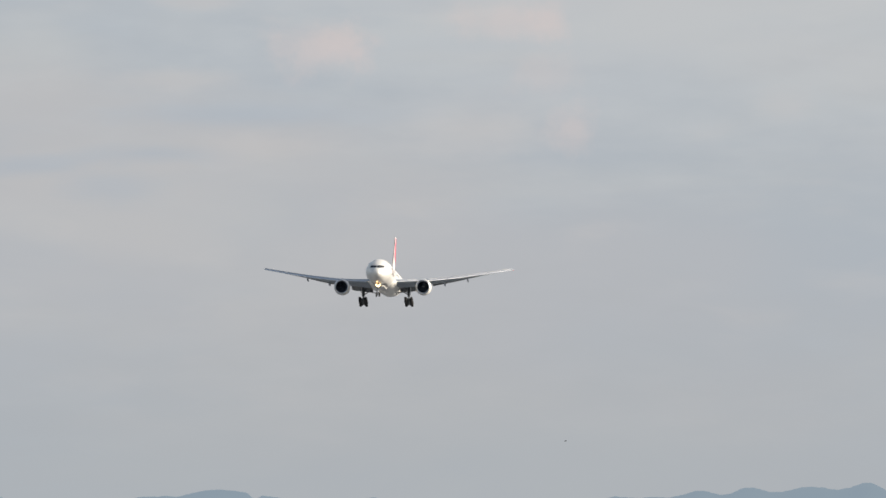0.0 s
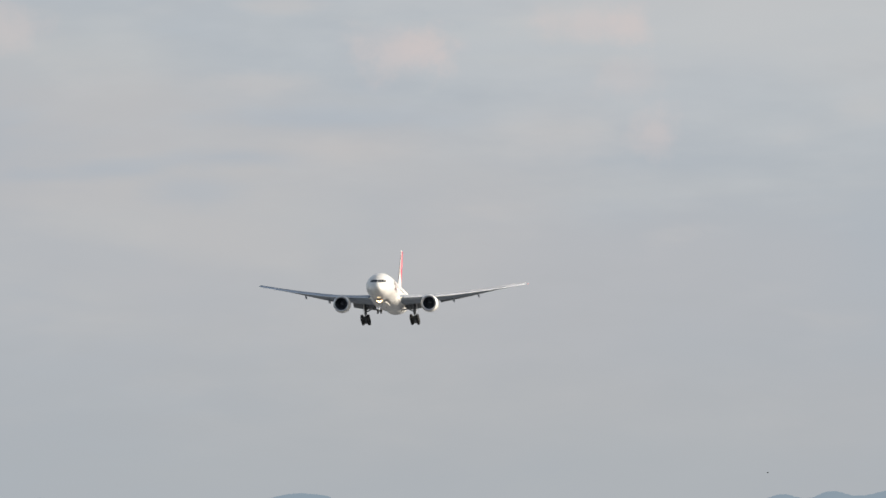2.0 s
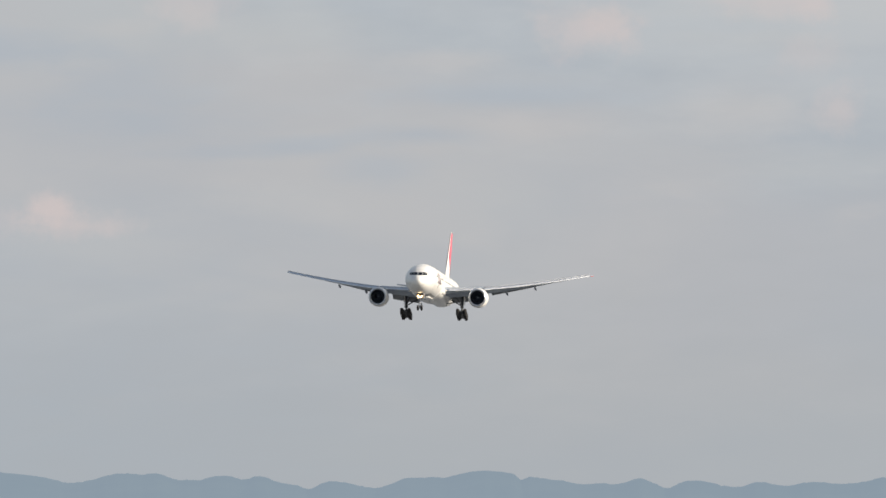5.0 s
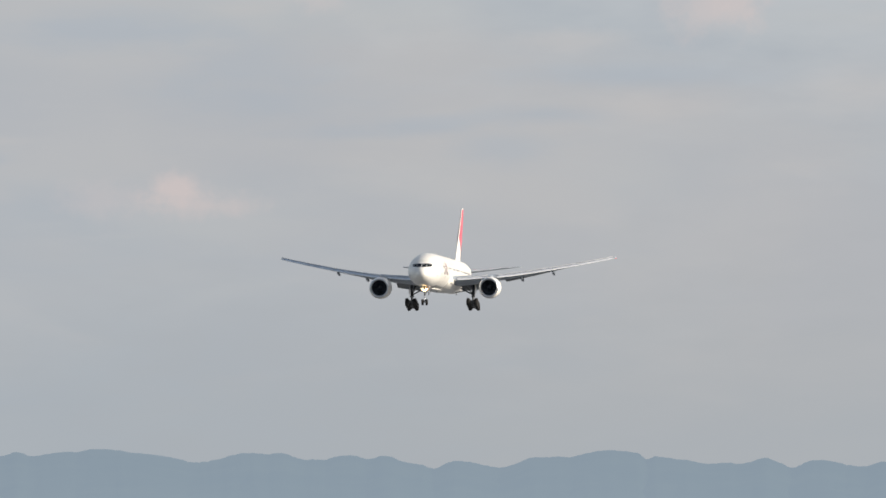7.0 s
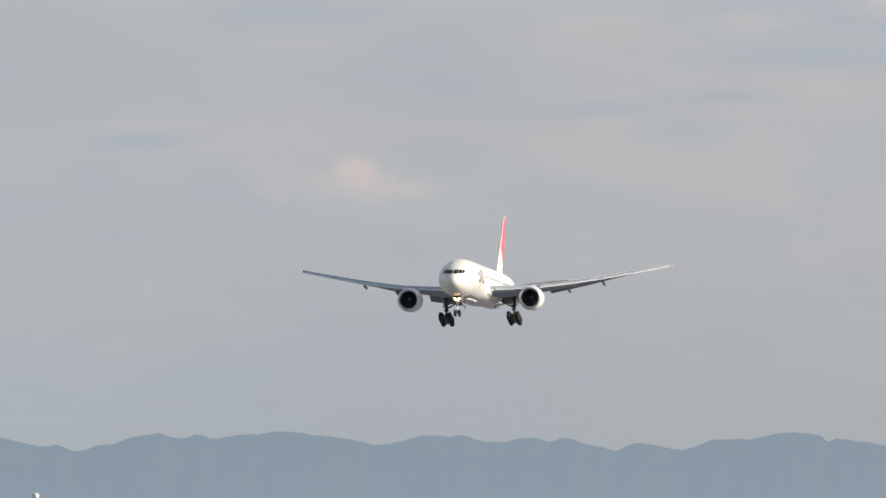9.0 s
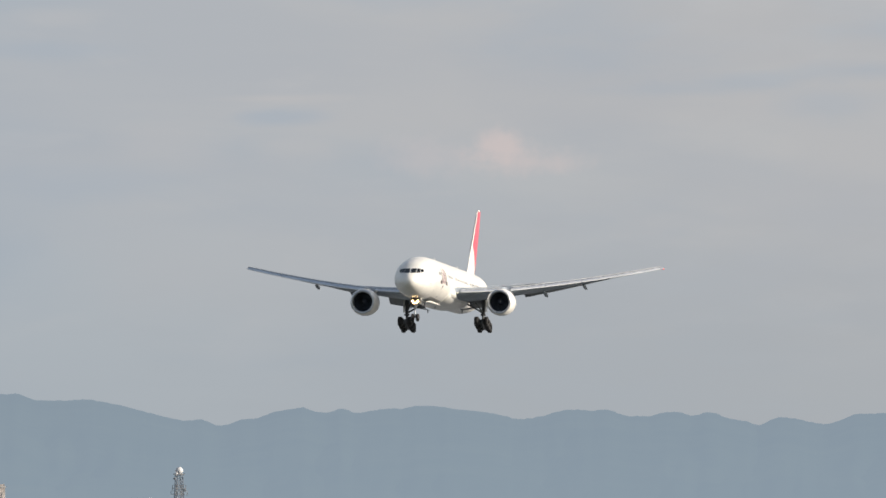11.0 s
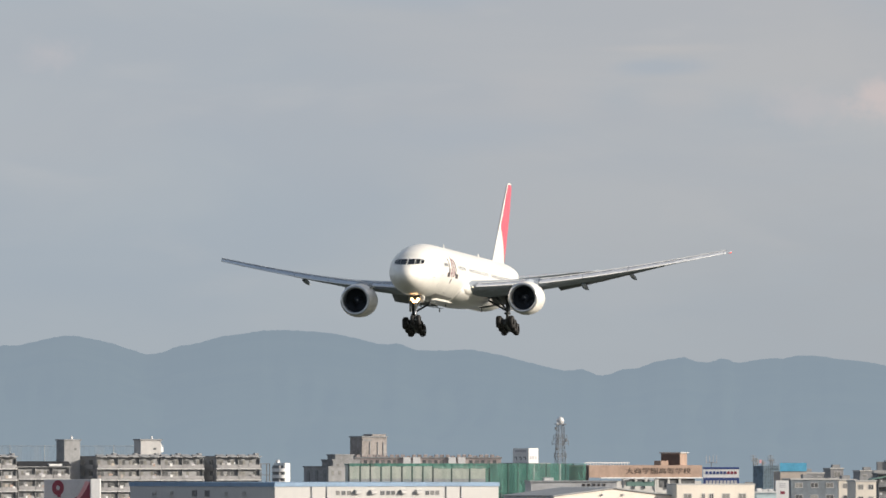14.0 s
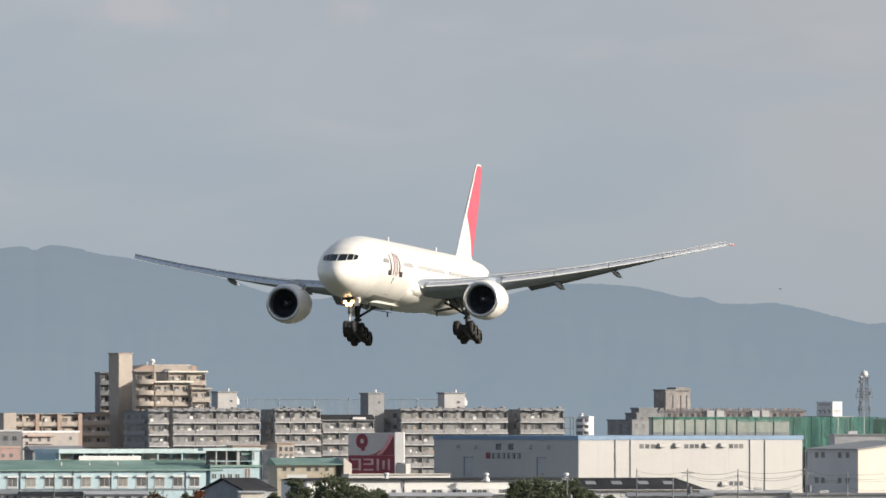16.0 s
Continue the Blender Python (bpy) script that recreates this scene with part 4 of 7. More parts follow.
def flats(label, b0, bc, b1, top, d, a, storeys, bays, wall=CONCRETE, rail=RAIL, hoods=True, seed=1, tall=2.83, kinds=(0.5, 0.5), depth=8.0):
    """A slab of flats with balconies, storey by storey, on its long face and its flank."""
    rnd = random.Random(seed)
    s = Site("apartment_block", label, "apartment building", b0, bc, b1, top, d, a, "flats of the town")
    H, W, L, deep = s.H, s.W, max(s.L, depth), 0.85
    part("wall", boxes((0.0, W, deep, L, 0, H - 0.1)), wall, s.top)
    part("roof", boxes((-0.25, W + 0.2, -0.2, L + 0.1, H - 0.1, H + 0.18)), CONCRETE_DARK, s.top, "flat roof slab")
    bw = W / bays
    firsts = {}

    def again(key, name, bm_maker, mat, m, label_=""):
        if key in firsts:
            twin(firsts[key], m)
        else:
            firsts[key] = part(name, bm_maker(), mat, s.top, label_, at=m)

    for k in range(storeys):
        z = H - 0.1 - tall * (k + 1)
        if z < 0:
            break
        again("slab", "balcony_slab", lambda: boxes((-0.1, W + 0.05, -0.22, deep, -0.26, 0.0)), SLAB if wall is CONCRETE else wall, pose(0, 0, z), "pale balcony floor edge")
        for i in range(bays + 1):
            again("fin", "partition", lambda: boxes((-0.06, 0.06, 0.22, deep, 0.0, tall - 0.26)), wall, pose(min(max(i * bw, 0.12), W - 0.12), 0, z))
        for i in range(bays):
            m = pose(i * bw, 0, z)
            again("rail" + str(rnd.random() < 0.3), "balcony_rail", lambda: boxes((0.1, bw - 0.1, -0.12, -0.02, 0.04, rnd.choice((0.92, 1.0)))), rail, m)
            # pairs of glazed doors with wall between them
            for q, wide in ((0.09, 0.13), (0.24, 0.13), (0.56, 0.13), (0.73, 0.13)):
                if rnd.random() < 0.14:
                    continue
                lit = rnd.random() < kinds[1]
                again("glass" + str(lit), "window", lambda: boxes((0, wide * bw, deep - 0.06, deep - 0.005, 0.05, 2.0)), CURTAIN if lit else GLASS, pose((i + q) * bw, 0, z))
            if rnd.random() < 0.6:
                again("cooler", "air_conditioner", lambda: boxes((0, 0.8, 0, 0.32, 0.6, 1.25)), METAL_WHITE, pose((i + rnd.uniform(0.1, 0.8)) * bw, rnd.uniform(0.2, 0.45), z))
            for j in range(3):
                if rnd.random() < 0.55:
                    x, wl, z1 = (i + rnd.uniform(0.05, 0.8)) * bw, rnd.uniform(0.3, 1.0), z + rnd.uniform(1.0, 1.7)
                    part("washing", boxes((x, x + wl, -0.2, -0.14, z1 - rnd.uniform(0.4, 0.8), z1)), rnd.choice((SIGN_WHITE, SIGN_WHITE, RAIL, SIGN_GREY, CURTAIN, BEIGE, SALMON)), s.top, "pale washing on a line")
        # the flank: narrow balconies with doors
        if bc - b0 > 12:
            again("flank_slab", "flank_balcony", lambda: boxes((-0.5, 0.0, deep + 0.4, L - 0.3, -0.2, 0.0), (-0.5, -0.42, deep + 0.4, L - 0.3, 0.0, 0.95)), rail, pose(0, 0, z))
            n_ = max(2, int(L / 4.5))
            for j in range(n_):
                again("flank_door" + str(j % 2), "window", lambda: boxes((-0.05, 0.02, 0.0, L / n_ * 0.42, 0.1, 2.1)), CURTAIN if j % 2 else GLASS, pose(0, deep + 0.6 + (L - 1.4) * (j + 0.2) / n_, z))
    if hoods:
        # sloped hoods over each bay, with dark cheeks between
        for i in range(bays * 2):
            again("hood", "roof_hood", lambda: loft([[(x * bw, -0.75 + o, -h), (x * bw, -0.75 + o, -h + 0.16), (x * bw, 1.6, 0.42), (x * bw, 1.9, 0.0), (x * bw, 0.4, -0.1)] for x, o, h in ((-0.19, 0.5, 0.25), (-0.12, 0.0, 0.35), (0.12, 0.0, 0.35), (0.19, 0.5, 0.25))]), wall, pose((i + 0.5) * bw / 2, 0.1, H + 0.16))
        for i in range(bays):
            if rnd.random() < 0.7:
                again("tank", "rooftop_box", lambda: boxes((0, 0.12 * bw + 0.3, 1.2, 2.4, 0, 0.7)), CONCRETE_DARK, pose((i + 0.94) * bw - 0.6, 0, H + 0.16))
    return s


def lift_tower(label, b0, bc, b1, top, foot, d, a, mat):
    s = Site("lift_tower", label, "rooftop tower", b0, bc, b1, top, d, a)
    s.L = (bc - b0) * s.u / s.sa
    s.solid("wall", mat, bc, b1, top, None, 0, s.L)
    z = s.z(top)
    part("cap", boxes((-0.25, s.W + 0.25, -0.25, s.L + 0.25, z, z + 0.3)), CONCRETE_DARK, s.top)
    s.window(bc + (b1 - bc) * 0.62, bc + (b1 - bc) * 0.76, top + 13, top + 17)
    if mat is PLASTER:
        part("wall_bracket", boxes((s.W, s.W + 0.9, 0.4, 0.9, z - 3.0, z - 1.6), (s.W, s.W + 0.5, 0.4, 0.9, z - 1.6, z - 1.0)), SIGN_WHITE, s.top, "white bracket on the wall")
    part("roof_lamp", tube(bmesh.new(), (s.W * 0.7, s.L * 0.5, z + 0.3), (s.W * 0.7, s.L * 0.5, z + 1.1), 0.3, 0.22), SIGN_WHITE, s.top)
    return s


def old_flats():
    for lab, b0, bc, b1, top, d, st, bays, seed in (
            ("shaded concrete flats with recessed balconies", 222, 265, 300, 728, 2015, 7, 1, 3), ("grey concrete flats with long balconies and hooded roof edge", 300, 308, 463, 727, 2019, 7, 4, 4),
            ("grey concrete flats with long balconies, shorter end block", 463, 488, 570, 726, 2031, 7, 3, 5), ("grey concrete flats with long balconies and hooded roof edge", 662, 711, 901, 726, 2045, 7, 5, 6),
            ("grey concrete flats with long balconies, stepped end block", 901, 922, 1000, 726, 2060, 7, 2, 7)):
        flats(lab, b0, bc, b1, top, d, 26, st, bays, seed=seed)
    # the lower link with open galleries
    s = flats("low link of flats with open galleries and dark roof", 568, 572, 664, 744, 2038, 24, 7, 3, hoods=False, seed=8, depth=2.0)
    part("dark_roof", loft([[(x, -0.3, s.H + 0.18), (x, 1.6, s.H + 1.4), (x, 2.6, s.H + 0.18)] for x in (-0.2, s.W + 0.2)]), ROOF_DARK, s.top, "dark pitched roof")
    part("roof_sheet", boxes((s.x(625), s.x(648), -0.45, 1.0, s.H + 0.2, s.H + 0.75)), SIGN_WHITE, s.top)
    lift_tower("grey concrete lift tower on the flats", 639, 653, 681, 697.5, 745, 2047, 30, CONCRETE)
    lift_tower("pale concrete lift tower on the flats", 776, 788, 824, 697, 726, 2058, 30, PLASTER)
    lift_tower("pale grey lift tower beside the tan flats", 376, 387, 421, 695, 727, 2050, 30, PLASTER)


def tan_flats():
    s = flats("low tan flats with deep balconies and brown piers", -4, 8, 146, 733, 2088, 24, 7, 4, BEIGE, BEIGE, False, 11, kinds=(0.5, 0.2))
    for b in (64, 103, 140):
        s.solid("pier", SALMON, b, b + 7, 733, 870, 0.35, 1.6)
    s.solid("end_wall", BEIGE, 8, 30, 731, 870, 0.3, 1.7)
    flats("shaded wing of the tan flats with narrow balconies", 140, 146, 196, 731, 2118, 14, 7, 1, BEIGE, BEIGE, False, 12)
    flats("narrow shaded balconies behind the tan tower", 176, 179, 197, 660, 2165, 10, 12, 1, CONCRETE_DARK, CONCRETE_DARK, False, 13)
    t = Site("stair_tower", "tall tan stair tower of the flats", "tower", 194, 212, 236, 626.5, 2127, 35)
    t.L = (212 - 194) * t.u / t.sa
    t.solid("wall", BEIGE, 212, 236, 626.5, None, 0, t.L, label="tall plain tan wall")
    part("cap", boxes((-0.15, t.W + 0.15, -0.15, t.L + 0.15, t.H, t.H + 0.25)), SALMON, t.top)
    # stepped upper flats
    for k, (bc, b1, top, st, bays, d, seed) in enumerate(((242, 273, 659, 11, 1, 2111, 21), (276, 341, 678, 10, 2, 2113, 22), (341, 374, 690, 9, 1, 2116, 23), (300, 366, 660, 11, 2, 2122, 24))):
        u = flats("tan high flats with curved balconies, stepped down at one end", bc - 4, bc, b1, top, d, 24 if k else 10, st, bays, BEIGE, BEIGE, False, seed, kinds=(0.5, 0.2), depth=8.0 if k else 5.0)
        part("eave", boxes((-0.3, u.W + 0.3, -0.5, 1.0, u.H + 0.1, u.H + 0.5)), CREAM if k in (1, 3) else BEIGE, u.top, "pale roof edge")
        if k == 0:
            for j in range(6):
                rows = [[(u.W * 0.5 + u.W * 0.52 * math.sin(q), -1.1 * math.cos(q) * 0.9 + 0.1, z) for q in [radians(-90 + 180 * i / 12) for i in range(13)]] for z in (u.H - 2.83 * (j + 1) - 0.2, u.H - 2.83 * (j + 1) + 0.95)]
                part("round_balcony", loft(rows, False, False), BEIGE, u.top, smooth=True)
    p = Site("roof_house", "tan penthouse with salmon ends on the high flats", "penthouse", 240, 256, 352, 646, 2140, 24)
    p.solid("wall", BEIGE, 274, 338, 646.5, None, 0, 9, label="plain tan wall")
    part("wall_cap", boxes((p.x(273), p.x(339), -0.15, 9.1, p.z(646.5), p.z(645.5))), CREAM, p.top)
    part("sloped_end", loft([[(p.x(238), y, p.z(662)), (p.x(274), y, p.z(662)), (p.x(274), y, p.z(646.5)), (p.x(258), y, p.z(647)), (p.x(238), y, p.z(655))] for y in (0.1, 8)]), SALMON, p.top, "salmon sloping end")
    p.solid("stepped_end", SALMON, 338, 351, 647, 662, -0.4, 6, label="salmon end wall")
    p.solid("vent", CONCRETE_DARK, 335, 341, 648, 653, 0.05, 0.4)
    rows = [[(p.x(297) + 10.5 * p.u * math.cos(q) / p.ca, y, p.z(668) + 15 * p.u * math.sin(q)) for q in [math.pi * i / 14 for i in range(15)]] for y in (-0.9, 0.3)]
    part("arched_loggia", loft(rows), CONCRETE_DARK, p.top, "dark arched loggia")
    for b, e in ((267, 641), (277, 638)):
        part("lamp_mast", tube(bmesh.new(), (p.x(b), 2, p.z(648)), (p.x(b), 2, p.z(e)), 0.16, 0.12), SIGN_WHITE, p.top)
    part("roof_dish", turned(((0, 0.1), (0.2, 0.45), (0.45, 0.7)), 14), SIGN_WHITE, p.top, "white dish", at=pose(p.x(277), 1.6, p.z(640), 0, 0, 90))


def hood(s, b, e):
    """A curved rain hood on a wall fan."""
    x, z = s.x(b), s.z(e)
    rings = []
    for w in (-0.6, 0.6):
        rings.append([(x + w, -0.02, z - 0.5)] + [(x + w, -0.8 * math.sin(radians(q)), z - 0.5 + 0.85 * math.cos(radians(q)) ** 0.6) for q in (2, 25, 50, 70, 88)])
    part("fan_hood", loft(rings), METAL_WHITE, s.top)


def warehouses():
    s = Site("warehouse", "white warehouse with a blue roof edge and grey shaded flank", "warehouse", 762, 1025, 1428, 779, 1500, 33)
    H = s.H
    part("wall", boxes((0, s.W, 0, s.L, 0, H)), METAL_WHITE, s.top, "white sheet-metal walls")
    part("roof_edge", boxes((-0.15, s.W + 0.15, -0.15, s.L + 0.15, H, s.z(771.5))), BLUE_BAND, s.top, "blue roof edge")
    for b in (1090, 1117, 1332, 1359):
        x = s.x(b)
        part("downpipe", tube(bmesh.new(), (x, -0.13, 0), (x, -0.13, H), 0.10, 0.10, 8), GREY_SHEET, s.top, "grey downpipe")
    for b, mat in ((1137, CURTAIN), (1147, GLASS), (1157, CURTAIN), (1217, GLASS), (1227, GLASS), (1236, GLASS), (1298, GLASS), (1307, CURTAIN), (1316, CURTAIN)):
        s.window(b - 3.6, b + 3.6, 786.5, 794.5, mat)
    for b in (1171, 1199, 1253, 1281):
        hood(s, b, 788)
    for b in (1298, 1307, 1316):
        s.window(b - 3.4, b + 3.4, 853, 861)
    hood(s, 1283, 857)
    for k in range(1, 12):
        part("cladding_joint", boxes((s.W * k / 12 - 0.03, s.W * k / 12 + 0.03, -0.012, 0.01, 0.5, H - 0.05)), GREY_SHEET, s.top)
    for b in (807, 839, 938, 970):
        s.flank("wall_fan", METAL_WHITE, b - 3, b + 3, 788, 794, 0.7)
    for b in (881, 904):
        s.flank_window(b - 4, b + 4, 786, 797)
    s.flank("sign_bar", SIGN_RED, 859, 866, 802, 813, 0.12)
    for i in range(6):
        b = 869 + 9.3 * i
        for e in (803, 806.5 + i % 2, 811):
            s.flank("sign_bar", STEEL, b, b + 6, e, e + 1.4, 0.12)
        s.flank("sign_bar", STEEL, b + 2 + i % 3, b + 3.4 + i % 3, 803, 813, 0.13)
    for b in (818, 951):
        s.flank("door", GREY_SHEET, b + 1.5, b + 16, 811.5, 845, 0.04, label="grey loading door")
        s.flank("door_frame", CONCRETE_DARK, b, b + 16, 810, 811.5, 0.12)
        s.flank("door_frame", CONCRETE_DARK, b, b + 1.5, 811.5, 845, 0.12)
    # gabled warehouse
    g = Site("gabled_warehouse", "cream warehouse with a low grey gable roof", "warehouse", 1429, 1519, 1731, 796, 1480, 30)
    H, R = g.H, g.z(783)
    part("wall", loft([[(0, y, 0), (g.W, y, 0), (g.W, y, H), (g.W * 0.5, y, R), (0, y, H)] for y in (0, g.L)]), CREAM, g.top, "cream gable wall and flank")
    part("flank_cladding", boxes((-0.06, 0.0, 0.1, g.L, 0, H - 0.1)), material("pale grey cladding", (0.60, 0.60, 0.61), 0.6, wear=0.06, grain=1.0, blotch=0.1, streak=0.1), g.top, "grey flank cladding")
    part("roof", loft([[(-0.4, y, H - 0.05), (g.W * 0.5, y, R + 0.05), (g.W + 0.4, y, H - 0.05), (g.W + 0.4, y, H + 0.15), (g.W * 0.5, y, R + 0.3), (-0.4, y, H + 0.15)] for y in (-0.35, g.L + 0.3)]), ROOF_GREY, g.top, "grey metal roof")
    for b in (1617, 1632):
        g.window(b - 4, b + 4, 808, 818)
        g.window(b - 4, b + 4, 847, 857)
    for b in (1604, 1641):
        g.solid("wall_fan", GREY_SHEET, b - 1.5, b + 1.5, 792, 795, 0.4, 0.5)
    for b in (1446, 1457, 1487, 1501):
        g.flank_window(b - 3, b + 3, 801, 811)
        g.flank_window(b - 3, b + 3, 846, 856)
    # cream office block
    c = Site("office_block", "cream two-storey works building with square windows", "building", 1722, 1736, 1874, 776, 1490, 22)
    part("wall", boxes((0, c.W, 0, c.L, 0, c.H)), CREAM, c.top, "cream wall")
    part("roof", boxes((-0.1, c.W + 0.1, -0.1, c.L + 0.1, c.H, c.H + 0.25)), METAL_WHITE, c.top)
    for b, w, mat in ((1755, 7, CURTAIN), (1797, 4, GLASS), (1823, 7, CURTAIN), (1852, 6.5, CURTAIN), (1783, 3, GLASS)):
        c.window(b - w, b + w, 791, 804, mat, METAL_WHITE)
    w = Site("works_hall", "pale works hall behind the gable roof", "building", 1470, 1478, 1630, 771, 1560, 8)
    part("wall", boxes((0, w.W, 0, 8, 0, w.H)), GREY_SHEET, w.top)
    part("roof", boxes((-0.2, w.W + 0.2, -0.2, 8.2, w.H, w.H + 0.3)), ROOF_GREY, w.top)
    for i in range(5):
        w.solid("sign_bar", DARK_INK, 1569 + 9 * i, 1574 + 9 * i, 774, 778, 0.1, 0.15)
    k = Site("roof_box", "white metal box on the works roof", "roof unit", 1500, 1502, 1518, 763.5, 1564, 8)
    part("body", boxes((0, k.W, 0, 2.5, k.z(771.5), k.H), (-0.06, k.W + 0.06, -0.06, 2.56, k.H, k.H + 0.06)), SIGN_WHITE, k.top)


def red_sign():
    s = Site("billboard", "red and white roadside billboard on a white frame", "billboard", 690, 699, 713, 766, 1450, 60)
    # its face looks off to one side, its edge is white
    d, u = 1450, 1450 / F_TICK
    p = spot(618, d)
    s.top.matrix_basis = pose(p.x, p.y, 0, 0, 0, -math.degrees((618 - AHEAD) / F_TICK) - 26)
    u = u / math.cos(radians(26))
    w, z0, z1 = 81 * u, rise(842, d), rise(767, d)
    part("frame", boxes((-0.1, w + 0.1, 0.05, 0.9, z0 - 0.1, z1 + 0.1)), SIGN_WHITE, s.top)
    part("edge_panel", loft([[(w + 0.12, 0.0, z), (w + 0.12 + 12 * u, 0.9, z), (w + 0.12 + 12 * u, 1.2, z), (w + 0.12, 1.2, z)] for z in (rise(819, d), z1 + 0.2)]), SIGN_WHITE, s.top, "white end panel")
    part("upper_panel", boxes((0, w, 0.0, 0.05, rise(806, d), z1)), SIGN_GREY, s.top)
    part("lower_panel", boxes((0, w, 0.0, 0.05, z0, rise(806, d) - 0.004)), SIGN_RED, s.top)

    def swoop(name, pts0, pts1, mat, y):
        bm = bmesh.new()
        a = [bm.verts.new((x * u, y, rise(e, d))) for x, e in pts0]
        b = [bm.verts.new((x * u, y, rise(e, d))) for x, e in pts1]
        for i in range(len(a) - 1):
            bm.faces.new((a[i], a[i + 1], b[i + 1], b[i]))
        r = bmesh.ops.extrude_face_region(bm, geom=bm.faces[:])
        for v in r["geom"]:
            if isinstance(v, bmesh.types.BMVert):
                v.co.y -= 0.03
        part(name, bm, mat, s.top)

    swoop("swoop", [(36 + 11 * i, 805.5 - 0.6 * i - 38 * (i / 4) ** 2 * 0.9) for i in range(5)], [(80.5 if i else 60, 805.8) for i in range(5)], SIGN_RED, -0.002)
    swoop("swoop", [(50 + 5.5 * i, 804 - 35 * (i / 4) ** 1.6) for i in range(5)], [(54 + 6.5 * i, 804 - 35 * (i / 4) ** 1.6 + 1.5) for i in range(5)], SIGN_PINK, -0.034)
    # round mark with a pale middle and a tail
    ring = []
    for i in range(25):
        q = 2 * math.pi * i / 24
        ring.append([(24 * u + r * u * math.cos(q), y, rise(781, d) + r * u * 1.15 * math.sin(q)) for r, y in ((10.5, 0.0), (10.5, -0.06), (3.4, -0.06), (3.4, 0.0))])
    part("round_mark", loft(ring, False), SIGN_RED, s.top, "red ring mark")
    part("mark_tail", boxes((23 * u, 29 * u, -0.05, 0.0, rise(798, d), rise(789, d))), SIGN_RED, s.top)
    for x0, x1, e1, e0 in ((5, 22, 812, 814.5), (18, 22, 814.5, 833), (5, 22, 829, 832), (27, 44, 812, 814.5), (40, 44, 814.5, 822), (27, 44, 820, 823), (27, 44, 830, 833), (50, 54, 812, 833), (60, 64, 815, 830), (70, 73, 812, 832)):
        part("sign_bar", boxes((x0 * u, x1 * u, -0.05, 0.0, rise(e0, d), rise(e1, d))), material("faded sign pink", (0.50, 0.36, 0.39), 0.6, wear=0.2, grain=1.5), s.top)
    for x in (12, 68, 86):
        part("post", tube(bmesh.new(), (x * u, 0.6, 0), (x * u, 0.6, z0), 0.25, 0.25, 10), STEEL, s.top)
    part("base_box", boxes((74 * u, 100 * u, 0.3, 2.2, 0, rise(821, d))), METAL_WHITE, s.top)


